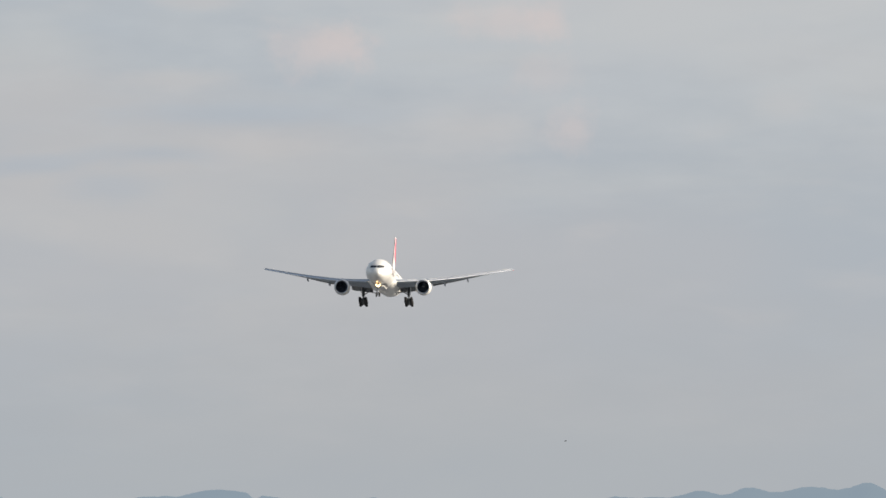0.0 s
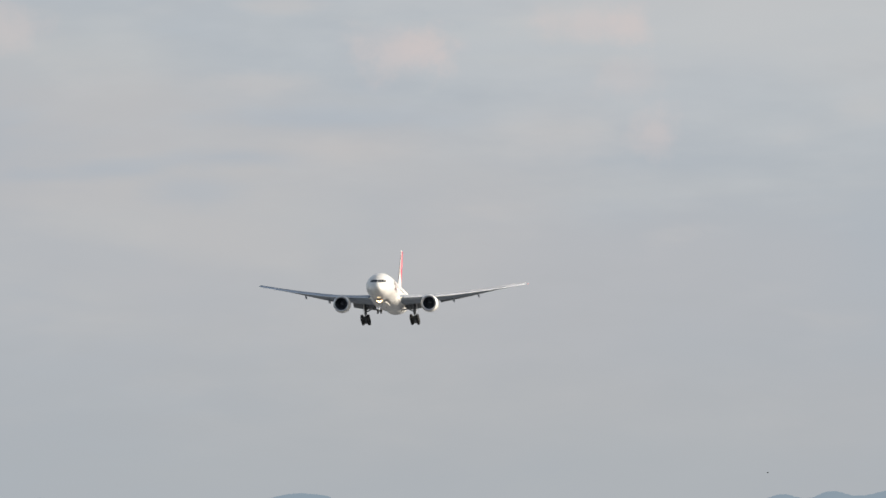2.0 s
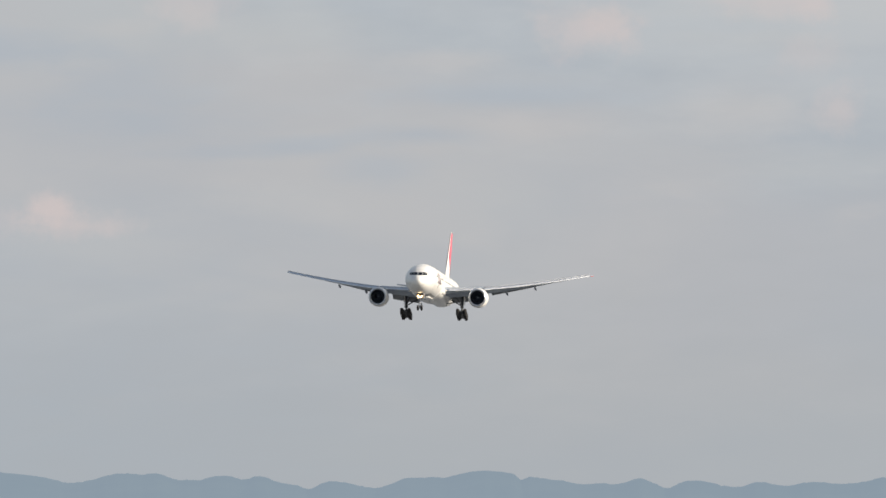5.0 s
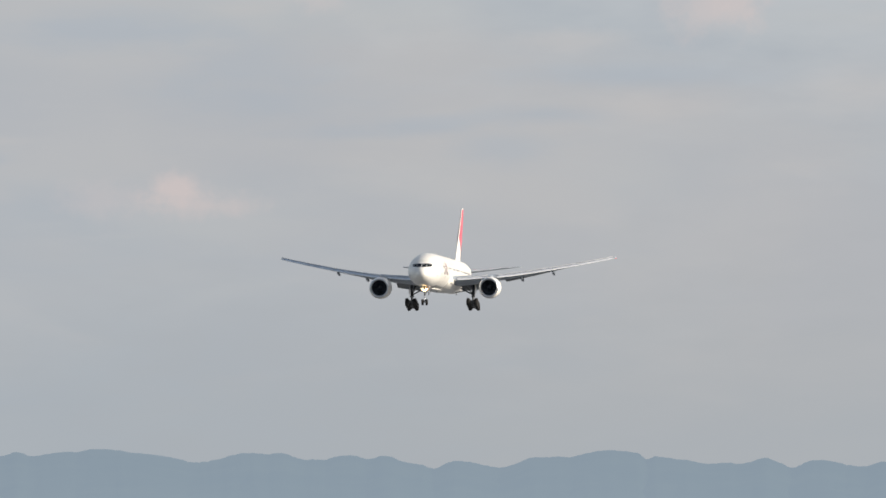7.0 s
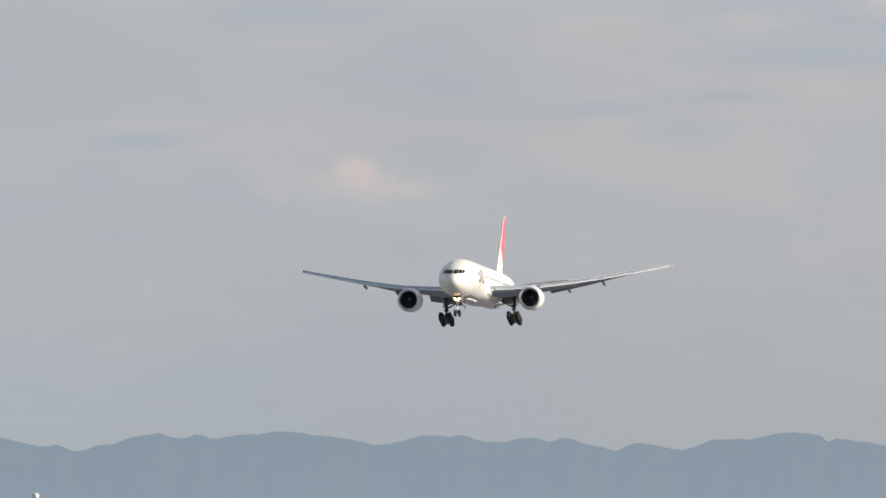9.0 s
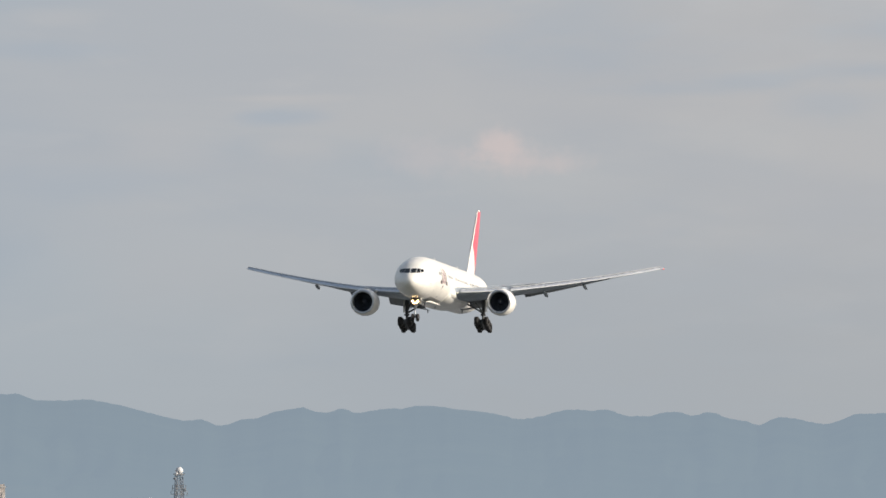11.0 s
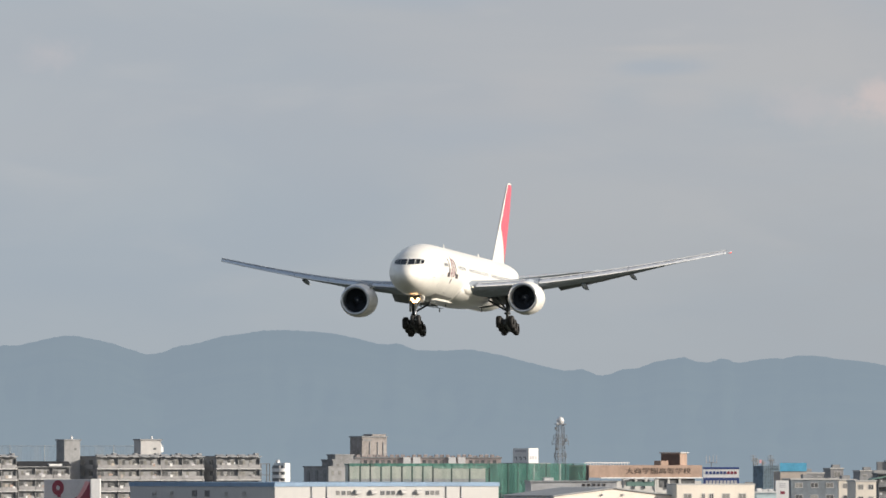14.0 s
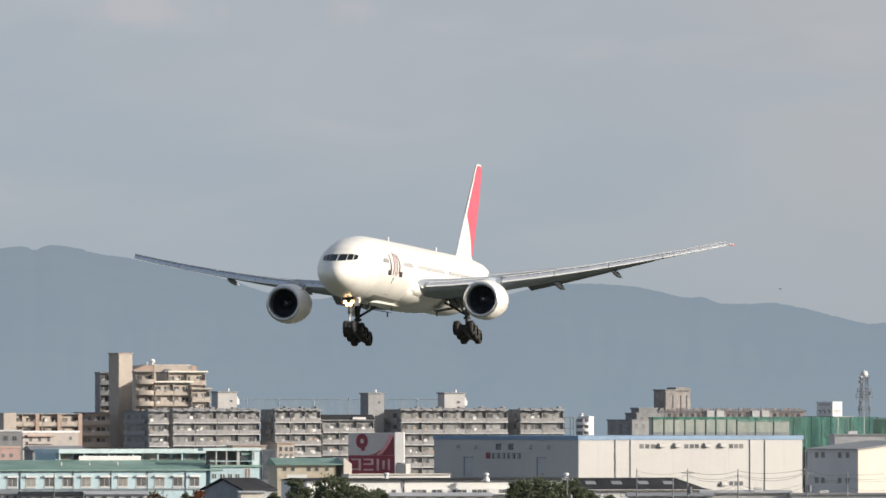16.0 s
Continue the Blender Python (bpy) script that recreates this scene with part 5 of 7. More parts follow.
def teal_hall():
    s = Site("teal_hall", "long pale teal hall with a green roof and glazed upper storey", "building", -90, -70, 370, 833, 1400, 19)
    H, u = s.H, s.u
    L = 26.0
    part("wall", boxes((0, s.W, 0, L, 0, H)), TEAL, s.top, "pale teal wall")
    part("roof", loft([[(x, -0.7, H - 0.1), (x, -0.7, H + 0.12), (x, 9.5, s.z(815)), (x, 10, H - 0.1)] for x in (-0.5, s.W + 3.0)]), GREEN_ROOF, s.top, "green metal roof")
    for k in range(40):
        x = s.W * (k + 0.5) / 40
        part("roof_seam", loft([[(x - 0.03, -0.7, H + 0.12), (x + 0.03, -0.7, H + 0.12), (x + 0.03, -0.7, H + 0.14), (x - 0.03, -0.7, H + 0.14)], [(x - 0.03, 9.5, s.z(815)), (x + 0.03, 9.5, s.z(815)), (x + 0.03, 9.5, s.z(815) + 0.02), (x - 0.03, 9.5, s.z(815) + 0.02)]]), GREEN_ROOF, s.top)
    for b in (-42, -9, 24, 57, 90, 122, 155, 188, 221, 254, 287, 320, 350):
        s.window(b - 9, b + 9, 846, 862, CURTAIN if b % 2 else GLASS, METAL_WHITE)
        s.solid("window_hood", SIGN_WHITE, b - 10, b + 10, 842.5, 845.5, 0.5, 0.55)
        s.solid("window_sill", SIGN_WHITE, b - 10, b + 10, 862.5, 864, 0.2, 0.25)
    for b in (38, 132, 200, 265, 334):
        part("downpipe", tube(bmesh.new(), (s.x(b), -0.12, 0), (s.x(b), -0.12, H), 0.1, 0.1, 8), STEEL, s.top)
    s.solid("plinth_edge", STEEL, -70, 370, 866, 868, 0.25, 0.3)
    for b in (125, 175, 225):
        part("roof_vent", tube(bmesh.new(), (s.x(b), 4, s.z(826)), (s.x(b), 4, s.z(819)), 0.25, 0.2), METAL_WHITE, s.top)
    q = Site("glazed_storey", "glazed upper storey with pale cyan frames", "building", 96, 104, 462, 795, 1416, 19)
    part("fascia", boxes((0, q.W, -0.6, 13, q.z(802.5), q.z(795))), TEAL_PALE, q.top, "pale cyan roof edge")
    part("wall", boxes((0, q.W, 1.2, 12, 0, q.z(802.5))), TEAL, q.top)
    for k in range(14):
        b = 112 + 25 * k
        if b < 440:
            q.solid("window", GLASS if k % 3 else CURTAIN, b, b + 20, 804, 815, -1.1, 0.15)
    for k in range(9):
        b = 106 + 43.5 * k
        q.solid("post", TEAL_PALE, b, b + 2, 802.5, 834, 0.3, 0.5)
    q.solid("white_sheet", SIGN_WHITE, 140, 250, 807, 815, 0.5, 0.1, label="white canvas sheet")
    r = Site("glass_end", "open cyan end bay beside a dark louvred wall", "building", 421, 424, 490, 793, 1417, 19)
    r.L = 2.4
    low = r.z(827)
    part("lower_wall", boxes((r.x(374), r.x(463), 0.0, r.L, 0, low)), TEAL, r.top, "pale teal lower wall")
    part("terrace_edge", boxes((r.x(372), r.x(463), -0.35, r.L, low, r.z(823))), GREEN_ROOF, r.top, "green terrace edge")
    part("back_wall", boxes((r.x(374), r.x(448), r.L - 0.2, r.L, r.z(823), r.z(798))), GLASS, r.top, "dark glazing behind the open bay")
    part("end_wall", boxes((r.x(448), r.x(463), 0.0, r.L, r.z(823), r.z(798))), TEAL_PALE, r.top, "pale cyan wall")
    part("beam", boxes((r.x(360), r.x(463), -0.3, r.L, r.z(798), r.z(793))), TEAL_PALE, r.top, "pale cyan roof beam")
    for b0, b1 in ((384, 386), (402, 404), (421, 426)):
        r.solid("post", PLASTER, b0, b1, 798, 823, -0.1, 0.3)
    r.solid("rail", TEAL, 374, 448, 815.5, 817, -0.05, 0.1)
    # green and white blocks stand for the reflections in this opening
    r.solid("awning", GREEN_ROOF, 430, 447, 801, 806, -0.4, 1.2)
    r.solid("screen", SIGN_WHITE, 432, 446, 807, 814, -1.6, 0.2)
    part("slit_window", boxes((r.x(449.5), r.x(451.5), -0.05, 0.03, r.z(815), r.z(801))), STEEL, r.top)
    for b0, b1 in ((376, 385), (390, 400), (404, 413), (417, 426)):
        r.window(b0, b1, 838, 848, GLASS, TEAL_PALE)
    r.window(433, 445, 829, 848, CURTAIN, SIGN_WHITE)
    slate = material("slate grey louvres", (0.15, 0.17, 0.20), 0.6, wear=0.12, grain=1.0)
    part("louvred_bay", boxes((r.x(463) + 0.004, r.W, -0.1, r.L - 0.1, 0, r.z(796))), slate, r.top, "dark slate louvred wall")
    for k in range(9):
        r.solid("louvre", slate, 464.5 + 2.8 * k, 465.7 + 2.8 * k, 797, 848, 0.28, 0.2)
    v = Site("beige_roof_house", "flat beige roof behind the louvred wall", "house", 408, 413, 472, 790, 1434, 10)
    part("wall", boxes((0, v.W, 0, 5, 0, v.H)), BEIGE, v.top)
    part("roof", boxes((-0.2, v.W + 0.2, -0.2, 5.2, v.H, v.z(788))), SALMON, v.top)


def small_buildings():
    # green-roofed house and its tan neighbour
    g = Site("green_house", "beige house with a green tiled roof", "house", 482, 492, 596, 823, 1370, 10)
    part("wall", boxes((0, g.W, 0, 9, 0, g.H)), material("straw plaster", (0.60, 0.53, 0.41), 0.8, wear=0.1, grain=1.0, blotch=0.2, streak=0.2), g.top)
    part("roof", loft([[(x, -0.6, g.H - 0.05), (x, -0.6, g.H + 0.15), (x, 5, g.z(811)), (x, 10, g.H - 0.05)] for x in (-0.4, g.W + 1.2)]), GREEN_ROOF, g.top, "green roof")
    part("gable", loft([[(g.W + 1.2, y, 0), (g.W + 2.6, y, 0), (g.W + 2.6, y, g.z(822)), (g.W + 1.2, y, g.z(810))] for y in (-0.7, 9)]), CREAM, g.top)
    for b in (505, 520, 548, 562, 580):
        g.window(b - 3, b + 3, 827, 834)
    t = Site("tan_house", "small tan flats with bay windows", "house", 484, 492, 522, 786, 1440, 20)
    part("wall", boxes((0, t.W, 0, 7, 0, t.H)), BEIGE, t.top)
    part("roof", boxes((-0.2, t.W + 0.2, -0.2, 7.2, t.H, t.H + 0.25)), SALMON, t.top)
    for b in (498, 508, 517):
        t.window(b - 2.5, b + 2.5, 791, 799)
        t.window(b - 2.5, b + 2.5, 803, 810, CURTAIN)
    for b in (497, 508, 518):
        t.solid("air_conditioner", SIGN_WHITE, b - 3, b + 2, 808, 812, 0.9, 0.5)
    f = Site("garden_parapet", "low white garden wall with a coping", "wall", 505, 510, 545, 841, 1345, 12)
    part("wall", boxes((0, f.W, 0, 0.25, 0, f.H)), WORKS_WHITE, f.top)
    part("coping", boxes((-0.08, f.W + 0.08, -0.08, 0.33, f.H, f.H + 0.12)), SIGN_WHITE, f.top)
    # flat roofs to the west of the tan flats
    w = Site("white_house", "low white flats with a flat roof", "house", 30, 42, 141, 766, 1800, 30)
    rose = material("pale rosy plaster", (0.43, 0.39, 0.37), 0.8, wear=0.08, grain=1.0, blotch=0.15, streak=0.2)
    part("wall", boxes((0, w.W, 0, 9, 0, w.H)), rose, w.top, "pale rosy plaster wall")
    part("roof", boxes((-0.2, w.W + 0.2, -0.2, 9.2, w.H, w.H + 0.4)), SIGN_WHITE, w.top)
    for b in (56, 72, 88, 127):
        w.window(b - 2.5, b + 2.5, 774 if b < 100 else 773, 782 if b < 100 else 779)
    w.solid("bay_eave", SALMON, 47, 96, 770.5, 773, 0.9, 1.0, label="brown eave over the windows")
    w.solid("bay", rose, 50, 94, 782, 786, 0.5, 0.6)
    part("upper_roof", boxes((w.x(70), w.x(141), 1, 8, w.H, w.z(763))), rose, w.top)
    v = Site("grey_house", "grey house with a pale flat roof", "house", -60, -52, 41, 764, 1780, 8)
    part("wall", boxes((0, v.W, 0, 9, 0, v.H)), CONCRETE, v.top)
    part("roof", boxes((-0.2, v.W + 0.2, -0.2, 9.2, v.H, v.H + 0.4)), SIGN_WHITE, v.top)
    for b in (-30, -12, 12, 28):
        v.window(b - 4, b + 4, 772, 780)
    b_ = Site("brick_house", "salmon tiled house with a flat roof", "house", -30, -14, 37, 793, 1600, 28)
    part("wall", boxes((0, b_.W, 0, 8, 0, b_.H)), material("salmon tiles", (0.36, 0.255, 0.23), 0.8, wear=0.1, grain=1.0, blotch=0.2), b_.top)
    part("roof", boxes((-0.2, b_.W + 0.2, -0.2, 8.2, b_.H, b_.H + 0.3)), SALMON, b_.top)
    for b in (-4, 8, 22):
        b_.window(b - 3, b + 3, 803, 810)
    r = Site("low_house", "low house with a pale grey pitched roof", "house", 40, 60, 150, 797, 1560, 12)
    part("wall", boxes((0, r.W, 0, 8, 0, r.H)), CONCRETE, r.top)
    part("roof", loft([[(x, -0.5, r.H), (x, 4, r.z(789)), (x, 8.5, r.H)] for x in (-0.4, r.W + 0.4)]), ROOF_GREY, r.top)
    for b in (75, 95, 120):
        r.window(b - 4, b + 4, 801, 809)
    # gabled house with a dark roof
    h = Site("gabled_house", "grey-blue house with a dark tiled gable roof", "house", 362, 430, 486, 866, 1265, 48)
    h.L = (430 - 362) * h.u / h.sa
    R = h.z(850)
    part("wall", loft([[(x, 0, 0), (x, 0, h.H), (x, h.L / 2, R), (x, h.L, h.H), (x, h.L, 0)] for x in (0, h.W)]), material("blue-grey siding", (0.30, 0.33, 0.37), 0.7, wear=0.1, grain=1.2), h.top)
    part("roof", loft([[(x, -0.5, h.H - 0.25), (x, h.L / 2, R + 0.1), (x, h.L + 0.5, h.H - 0.25), (x, h.L + 0.5, h.H), (x, h.L / 2, R + 0.35), (x, -0.5, h.H)] for x in (-0.4, h.W + 0.4)]), ROOF_DARK, h.top, "dark tiled roof")
    h2 = Site("shed", "pale shed with a sloping roof", "shed", 424, 428, 470, 872, 1262, 8)
    part("wall", boxes((0, h2.W, 0, 4, 0, h2.H)), CREAM, h2.top)
    part("roof", loft([[(x, -0.4, h2.H), (x, 2, h2.z(869)), (x, 4.4, h2.H)] for x in (-0.3, h2.W + 0.3)]), GREY_SHEET, h2.top)
    # long white works with roof ventilators
    l = Site("long_works", "long white works with dark eaves and roof ventilators", "factory", 536, 544, 1016, 851, 1300, 17)
    part("wall", boxes((0, l.W, 0, 14, 0, l.H)), WORKS_WHITE, l.top)
    part("roof", loft([[(x, -0.6, l.H), (x, -0.6, l.H + 0.22), (x, 7, l.z(846.5)), (x, 14.6, l.H)] for x in (-0.5, l.W + 0.5)]), ROOF_DARK, l.top, "dark roof")
    part("roof_lantern", boxes((l.x(640), l.x(822), 6.5, 10, l.z(848), l.z(841))), WORKS_WHITE, l.top)
    part("lantern_roof", boxes((l.x(639), l.x(823), 6.2, 10.3, l.z(841), l.z(839.5))), CREAM, l.top)
    for b in range(560, 1000, 9):
        if b % 36 > 8:
            l.window(b, b + 7.5, 867.5, 874, GLASS if b % 4 else CURTAIN)
    for b in (618, 702, 785, 868, 951):
        l.solid("wall_panel", SIGN_WHITE, b, b + 18, 866, 875, 0.12, 0.12)
    l.solid("canopy", STEEL, 560, 1000, 876, 878, 1.2, 1.2)
    part("downpipe", tube(bmesh.new(), (l.x(716), -0.2, 0), (l.x(716), -0.2, l.H), 0.1, 0.1, 8), POLE, l.top)
    # dark-roofed house with rooflights
    k = Site("dark_roof_house", "long beige house with a dark slate roof and rooflights", "house", 1010, 1018, 1238, 867, 1270, 12)
    R = k.z(846)
    part("wall", boxes((0, k.W, 0, 9, 0, k.H)), CREAM, k.top)
    part("roof", loft([[(-0.6, -0.6, k.H), (-0.6, 4.5, R), (-0.6, 9.6, k.H)], [(k.W * 0.86, -0.6, k.H), (k.W * 0.86, 4.5, R), (k.W * 0.86, 9.6, k.H)], [(k.W + 2.2, -0.6, k.H), (k.W + 1.9, 4.5, k.H + 0.2), (k.W + 2.2, 9.6, k.H)]]), ROOF_DARK, k.top, "dark slate roof")
    for b in (1052, 1098, 1145, 1190):
        x = k.x(b)
        part("rooflight", loft([[(x + q, -0.6 + 5.1 * t, k.H + (R - k.H) * t + 0.05) for q in (-0.8, 0.8)] + [(x + q, -0.6 + 5.1 * t, k.H + (R - k.H) * t - 0.05) for q in (0.8, -0.8)] for t in (0.45, 0.7)]), ROOF_GREY, k.top)
    k.solid("gutter", METAL_WHITE, 1018, 1242, 866.5, 868, 0.75, 0.2)
    for b in (1040, 1070, 1105, 1130):
        k.window(b - 6, b + 6, 872, 880)
    k.solid("wall_panel", SIGN_WHITE, 1018, 1110, 870, 884, 0.06, 0.06)
    # low sheds in front of the white warehouse
    m = Site("low_shed", "low white shed with a blue-grey roof", "shed", 1240, 1244, 1400, 873, 1290, 4)
    part("wall", boxes((0, m.W, 0, 6, 0, m.H)), METAL_WHITE, m.top)
    part("roof", loft([[(x, -0.4, m.H), (x, -0.4, m.H + 0.2), (x, 3, m.z(868)), (x, 6.4, m.H)] for x in (-0.4, m.W + 0.4)]), GREY_SHEET, m.top)
    part("roof_box", boxes((m.x(1337), m.x(1351), 1, 2.5, m.H, m.z(863))), SIGN_WHITE, m.top)
    n_ = Site("low_shed", "low pale shed with a flat roof", "shed", 1398, 1402, 1600, 876, 1285, 4)
    part("wall", boxes((0, n_.W, 0, 6, 0, n_.H)), METAL_WHITE, n_.top)
    part("roof", boxes((-0.3, n_.W + 0.3, -0.3, 6.3, n_.H, n_.H + 0.3)), ROOF_GREY, n_.top)
    part("roof_box", boxes((n_.x(1452), n_.x(1469), 1, 2.5, n_.H, n_.z(868))), SIGN_WHITE, n_.top)


def ventilator(b, d, e):
    """A turbine ventilator on a roof."""
    p = spot(b, d)
    z = rise(e, d)
    top = tagged(new("roof_ventilator"), "white ball ventilator on a flared base on the roof", "ventilator", "ventilators")
    top.matrix_basis = pose(p.x, p.y, z - 0.15) @ Matrix.Diagonal((0.78, 0.78, 0.78, 1))
    part("base", loft([[(r * math.cos(q), r * math.sin(q), h) for q in [2 * math.pi * i / 16 for i in range(16)]] for r, h in ((0.75, -0.6), (0.7, 0.0), (0.36, 0.45), (0.36, 0.7))]), SIGN_WHITE, top, smooth=True)
    part("ball", loft([[(r * math.cos(q), r * math.sin(q), h) for q in [2 * math.pi * i / 20 for i in range(20)]] for r, h in ((0.36, 0.68), (0.55, 0.85), (0.6, 1.05), (0.5, 1.28), (0.2, 1.4))]), SIGN_WHITE, top, smooth=True)
    return top

MAST = material("mast steel grey", (0.19, 0.215, 0.25), 0.6, 0.0, wear=0.1)


def lattice(b, d, foot, head, w0, w1, levels, name, label):
    """A tapering lattice mast of four legs with cross bracing."""
    p, u = spot(b, d), d / F_TICK
    top = tagged(new(name), label, "tower")
    top.matrix_basis = pose(p.x, p.y, 0, 0, 0, 20)
    z0, z1 = 0.0 if foot is None else rise(foot, d), rise(head, d)

    def corner(k, q):
        r = (w0 + (w1 - w0) * q) * u / 2
        return Vector((r * (1, -1, -1, 1)[k], r * (1, 1, -1, -1)[k], z0 + (z1 - z0) * q))

    for k in range(4):
        part("leg", tube(bmesh.new(), corner(k, 0), corner(k, 1), 0.13, 0.1, 6), MAST, top)
    for j in range(levels):
        q0, q1 = j / levels, (j + 1) / levels
        bm = bmesh.new()
        for k in range(4):
            tube(bm, corner(k, q0), corner((k + 1) % 4, q1), 0.055, 0.055, 5)
            tube(bm, corner((k + 1) % 4, q0), corner(k, q1), 0.055, 0.055, 5)
            tube(bm, corner(k, q1), corner((k + 1) % 4, q1), 0.06, 0.06, 5)
        part("bracing", bm, MAST, top)
    return top, z0, z1, u


def radar_tower():
    top, z0, z1, u = lattice(1530, 2250, None, 668, 22, 10, 18, "lattice_tower", "grey steel lattice tower with a white radome")
    rows = [[(1.05 * math.cos(a) * math.cos(q), 1.05 * math.cos(a) * math.sin(q), z1 + 0.9 + 1.05 * math.sin(a)) for q in [2 * math.pi * i / 20 for i in range(20)]] for a in [radians(-60 + 15 * k) for k in range(11)]]
    part("radome", loft(rows), SIGN_WHITE, top, "white radome", smooth=True)
    part("platform", boxes((-1.2, 1.2, -1.2, 1.2, z1 - 0.2, z1 + 0.1)), STEEL, top)
    for e, w in ((694, 9), (704, 11), (726, 8)):
        z = rise(e, 2250)
        bm = bmesh.new()
        w *= u
        for s in (-1, 1):
            box(bm, -w, w, s * w - 0.08, s * w + 0.08, z, z + 0.15)
            box(bm, s * w - 0.08, s * w + 0.08, -w, w, z, z + 0.15)
            box(bm, -w, w, s * w - 0.05, s * w + 0.05, z + 0.9, z + 1.0)
            for q in (-1, 0, 1):
                box(bm, q * w - 0.06, q * w + 0.06, s * w - 0.06, s * w + 0.06, z - 0.4, z + 1.0)
        part("gallery", bm, STEEL, top)
    for k, (x, e) in enumerate(((-1.2, 668), (-1.7, 676), (1.3, 697), (-1.4, 712))):
        part("dish", turned(((0, 0.1), (0.1, 0.3), (0.25, 0.42)), 14), SIGN_WHITE if k == 0 else STEEL, top, at=pose(x, -1.2, rise(e, 2250), 0, 0, 90))


def far_east_blocks():
    """The grey cluster behind the practice range."""
    s = Site("grey_block", "tall old grey concrete block with a plant room", "building", 1158, 1179, 1223, 692, 2300, 32)
    s.L = (1179 - 1158) * s.u / s.sa
    part("wall", boxes((0, s.W, 0, s.L, 0, s.H)), STAINED, s.top, "stained grey wall")
    part("roof", boxes((-0.2, s.W + 0.2, -0.2, s.L + 0.2, s.H, s.H + 0.4)), CONCRETE_DARK, s.top)
    s.solid("plant_room", STAINED, 1198, 1222, 686, 693, 0, 5)
    s.solid("dark_vent", CONCRETE_DARK, 1180, 1196, 695, 698, 0.15, 0.2)
    for b in (1192, 1206, 1216):
        s.solid("pilaster", CONCRETE_DARK, b, b + 1.5, 700, 725, 0.2, 0.3)
    r = Site("long_block", "long pale pink concrete block with a railed roof", "building", 1160, 1168, 1426, 729, 2240, 8)
    PINK = material("pinkish concrete", (0.52, 0.445, 0.425), 0.85, wear=0.15, grain=0.8, blotch=0.15, streak=0.3, per_piece=0.3)
    part("wall", boxes((0, r.W, 0, 12, 0, r.H)), PINK, r.top, "pale pinkish wall")
    part("roof", boxes((-0.3, r.W + 0.3, -0.3, 12.3, r.H, r.H + 0.4)), CONCRETE_DARK, r.top)
    post = None
    for k in range(26):
        x = r.W * (k + 0.5) / 26
        bm = boxes((-0.5, 0.5, 0.2, 1.4, 0, 0.45 + 0.2 * (k % 3 == 0)))
        if post is None:
            post = part("roof_unit", bm, PINK, r.top, at=pose(x, 0, r.H + 0.4))
        else:
            bm.free()
            twin(post, pose(x, 0.4 * (k % 2), r.H + 0.4 - 0.3 * (k % 4 == 1)))
    for b in (1252, 1269, 1332, 1349):
        r.solid("white_hut", SIGN_WHITE, b, b + 13, 727, 740, 0.6, 2)
    for k in range(24):
        b = 1172 + 10.4 * k
        if not any(w - 8 < b < w + 14 for w in (1252, 1269, 1332, 1349)):
            r.window(b, b + 6, 732, 738, GLASS if k % 2 else CURTAIN)
    for lab, b0, bc, b1, top, d, a, mat in (("low shaded grey block", 1076, 1120, 1160, 745, 2180, 30, CONCRETE), ("stepped dark grey block", 1108, 1128, 1176, 733, 2200, 25, CONCRETE_DARK), ("stepped dark grey block with tanks", 1118, 1132, 1164, 724, 2220, 25, CONCRETE_DARK)):
        q = Site("grey_block", lab, "building", b0, bc, b1, top, d, a)
        q.L = (bc - b0) * q.u / q.sa
        part("wall", boxes((0, q.W, 0, q.L, 0, q.H)), mat, q.top)
        part("roof", boxes((-0.2, q.W + 0.2, -0.2, q.L + 0.2, q.H, q.H + 0.35)), CONCRETE_DARK, q.top)
        for k in range(3):
            b = bc + (b1 - bc) * (k + 0.4) / 3.2
            q.window(b, b + 5, top + 6, top + 14, CURTAIN)
            part("flank_strip", boxes((-0.15, 0.0, q.L * (k + 0.3) / 3, q.L * (k + 0.6) / 3, q.H - 9, q.H - 0.8)), CONCRETE_DARK, q.top)
    # white house with round stair turrets
    t = Site("stair_house", "white house with rounded stair landings", "house", 1023, 1043, 1052, 737, 1900, 40)
    t.L = (1043 - 1023) * t.u / t.sa
    part("wall", boxes((0, t.W, 0, t.L, 0, t.H)), WORKS_WHITE, t.top, "plain white wall")
    # solid dark core paints the shade in the gaps between landings
    part("stair_well", boxes((-1.1, 0.0, 0.8, t.L - 0.8, 0, t.H - 0.6)), CONCRETE_DARK, t.top, "dark solid core for the shaded gaps between landings")
    for j in range(9):
        z = t.H - 1.3 - 1.5 * j
        rows = [[(-1.5 * math.sin(q) * 1.1, t.L * 0.5 - t.L * 0.5 * math.cos(q), zz) for q in [math.pi * i / 12 for i in range(13)]] for zz in (z - 0.75, z)]
        part("landing", loft(rows, True), SIGN_WHITE, t.top, "rounded white landing", smooth=False)
    part("roof_tank", tube(bmesh.new(), (0.6, t.L - 0.7, t.H), (0.6, t.L - 0.7, t.H + 0.7), 0.5, 0.45, 12), SIGN_WHITE, t.top)
    f = Site("steel_frame", "grey steel stair frame at the end of the flats", "frame", 998, 1000, 1016, 738, 2068, 15)
    bm = bmesh.new()
    for x in (0.1, f.W):
        for y in (0.1, 3.0):
            box(bm, x - 0.12, x + 0.12, y - 0.12, y + 0.12, 0, f.H)
    for k in range(6):
        box(bm, 0, f.W, 0, 3.1, f.H - 2.8 * k - 0.2, f.H - 2.8 * k)
    part("frame", bm, STEEL, f.top)


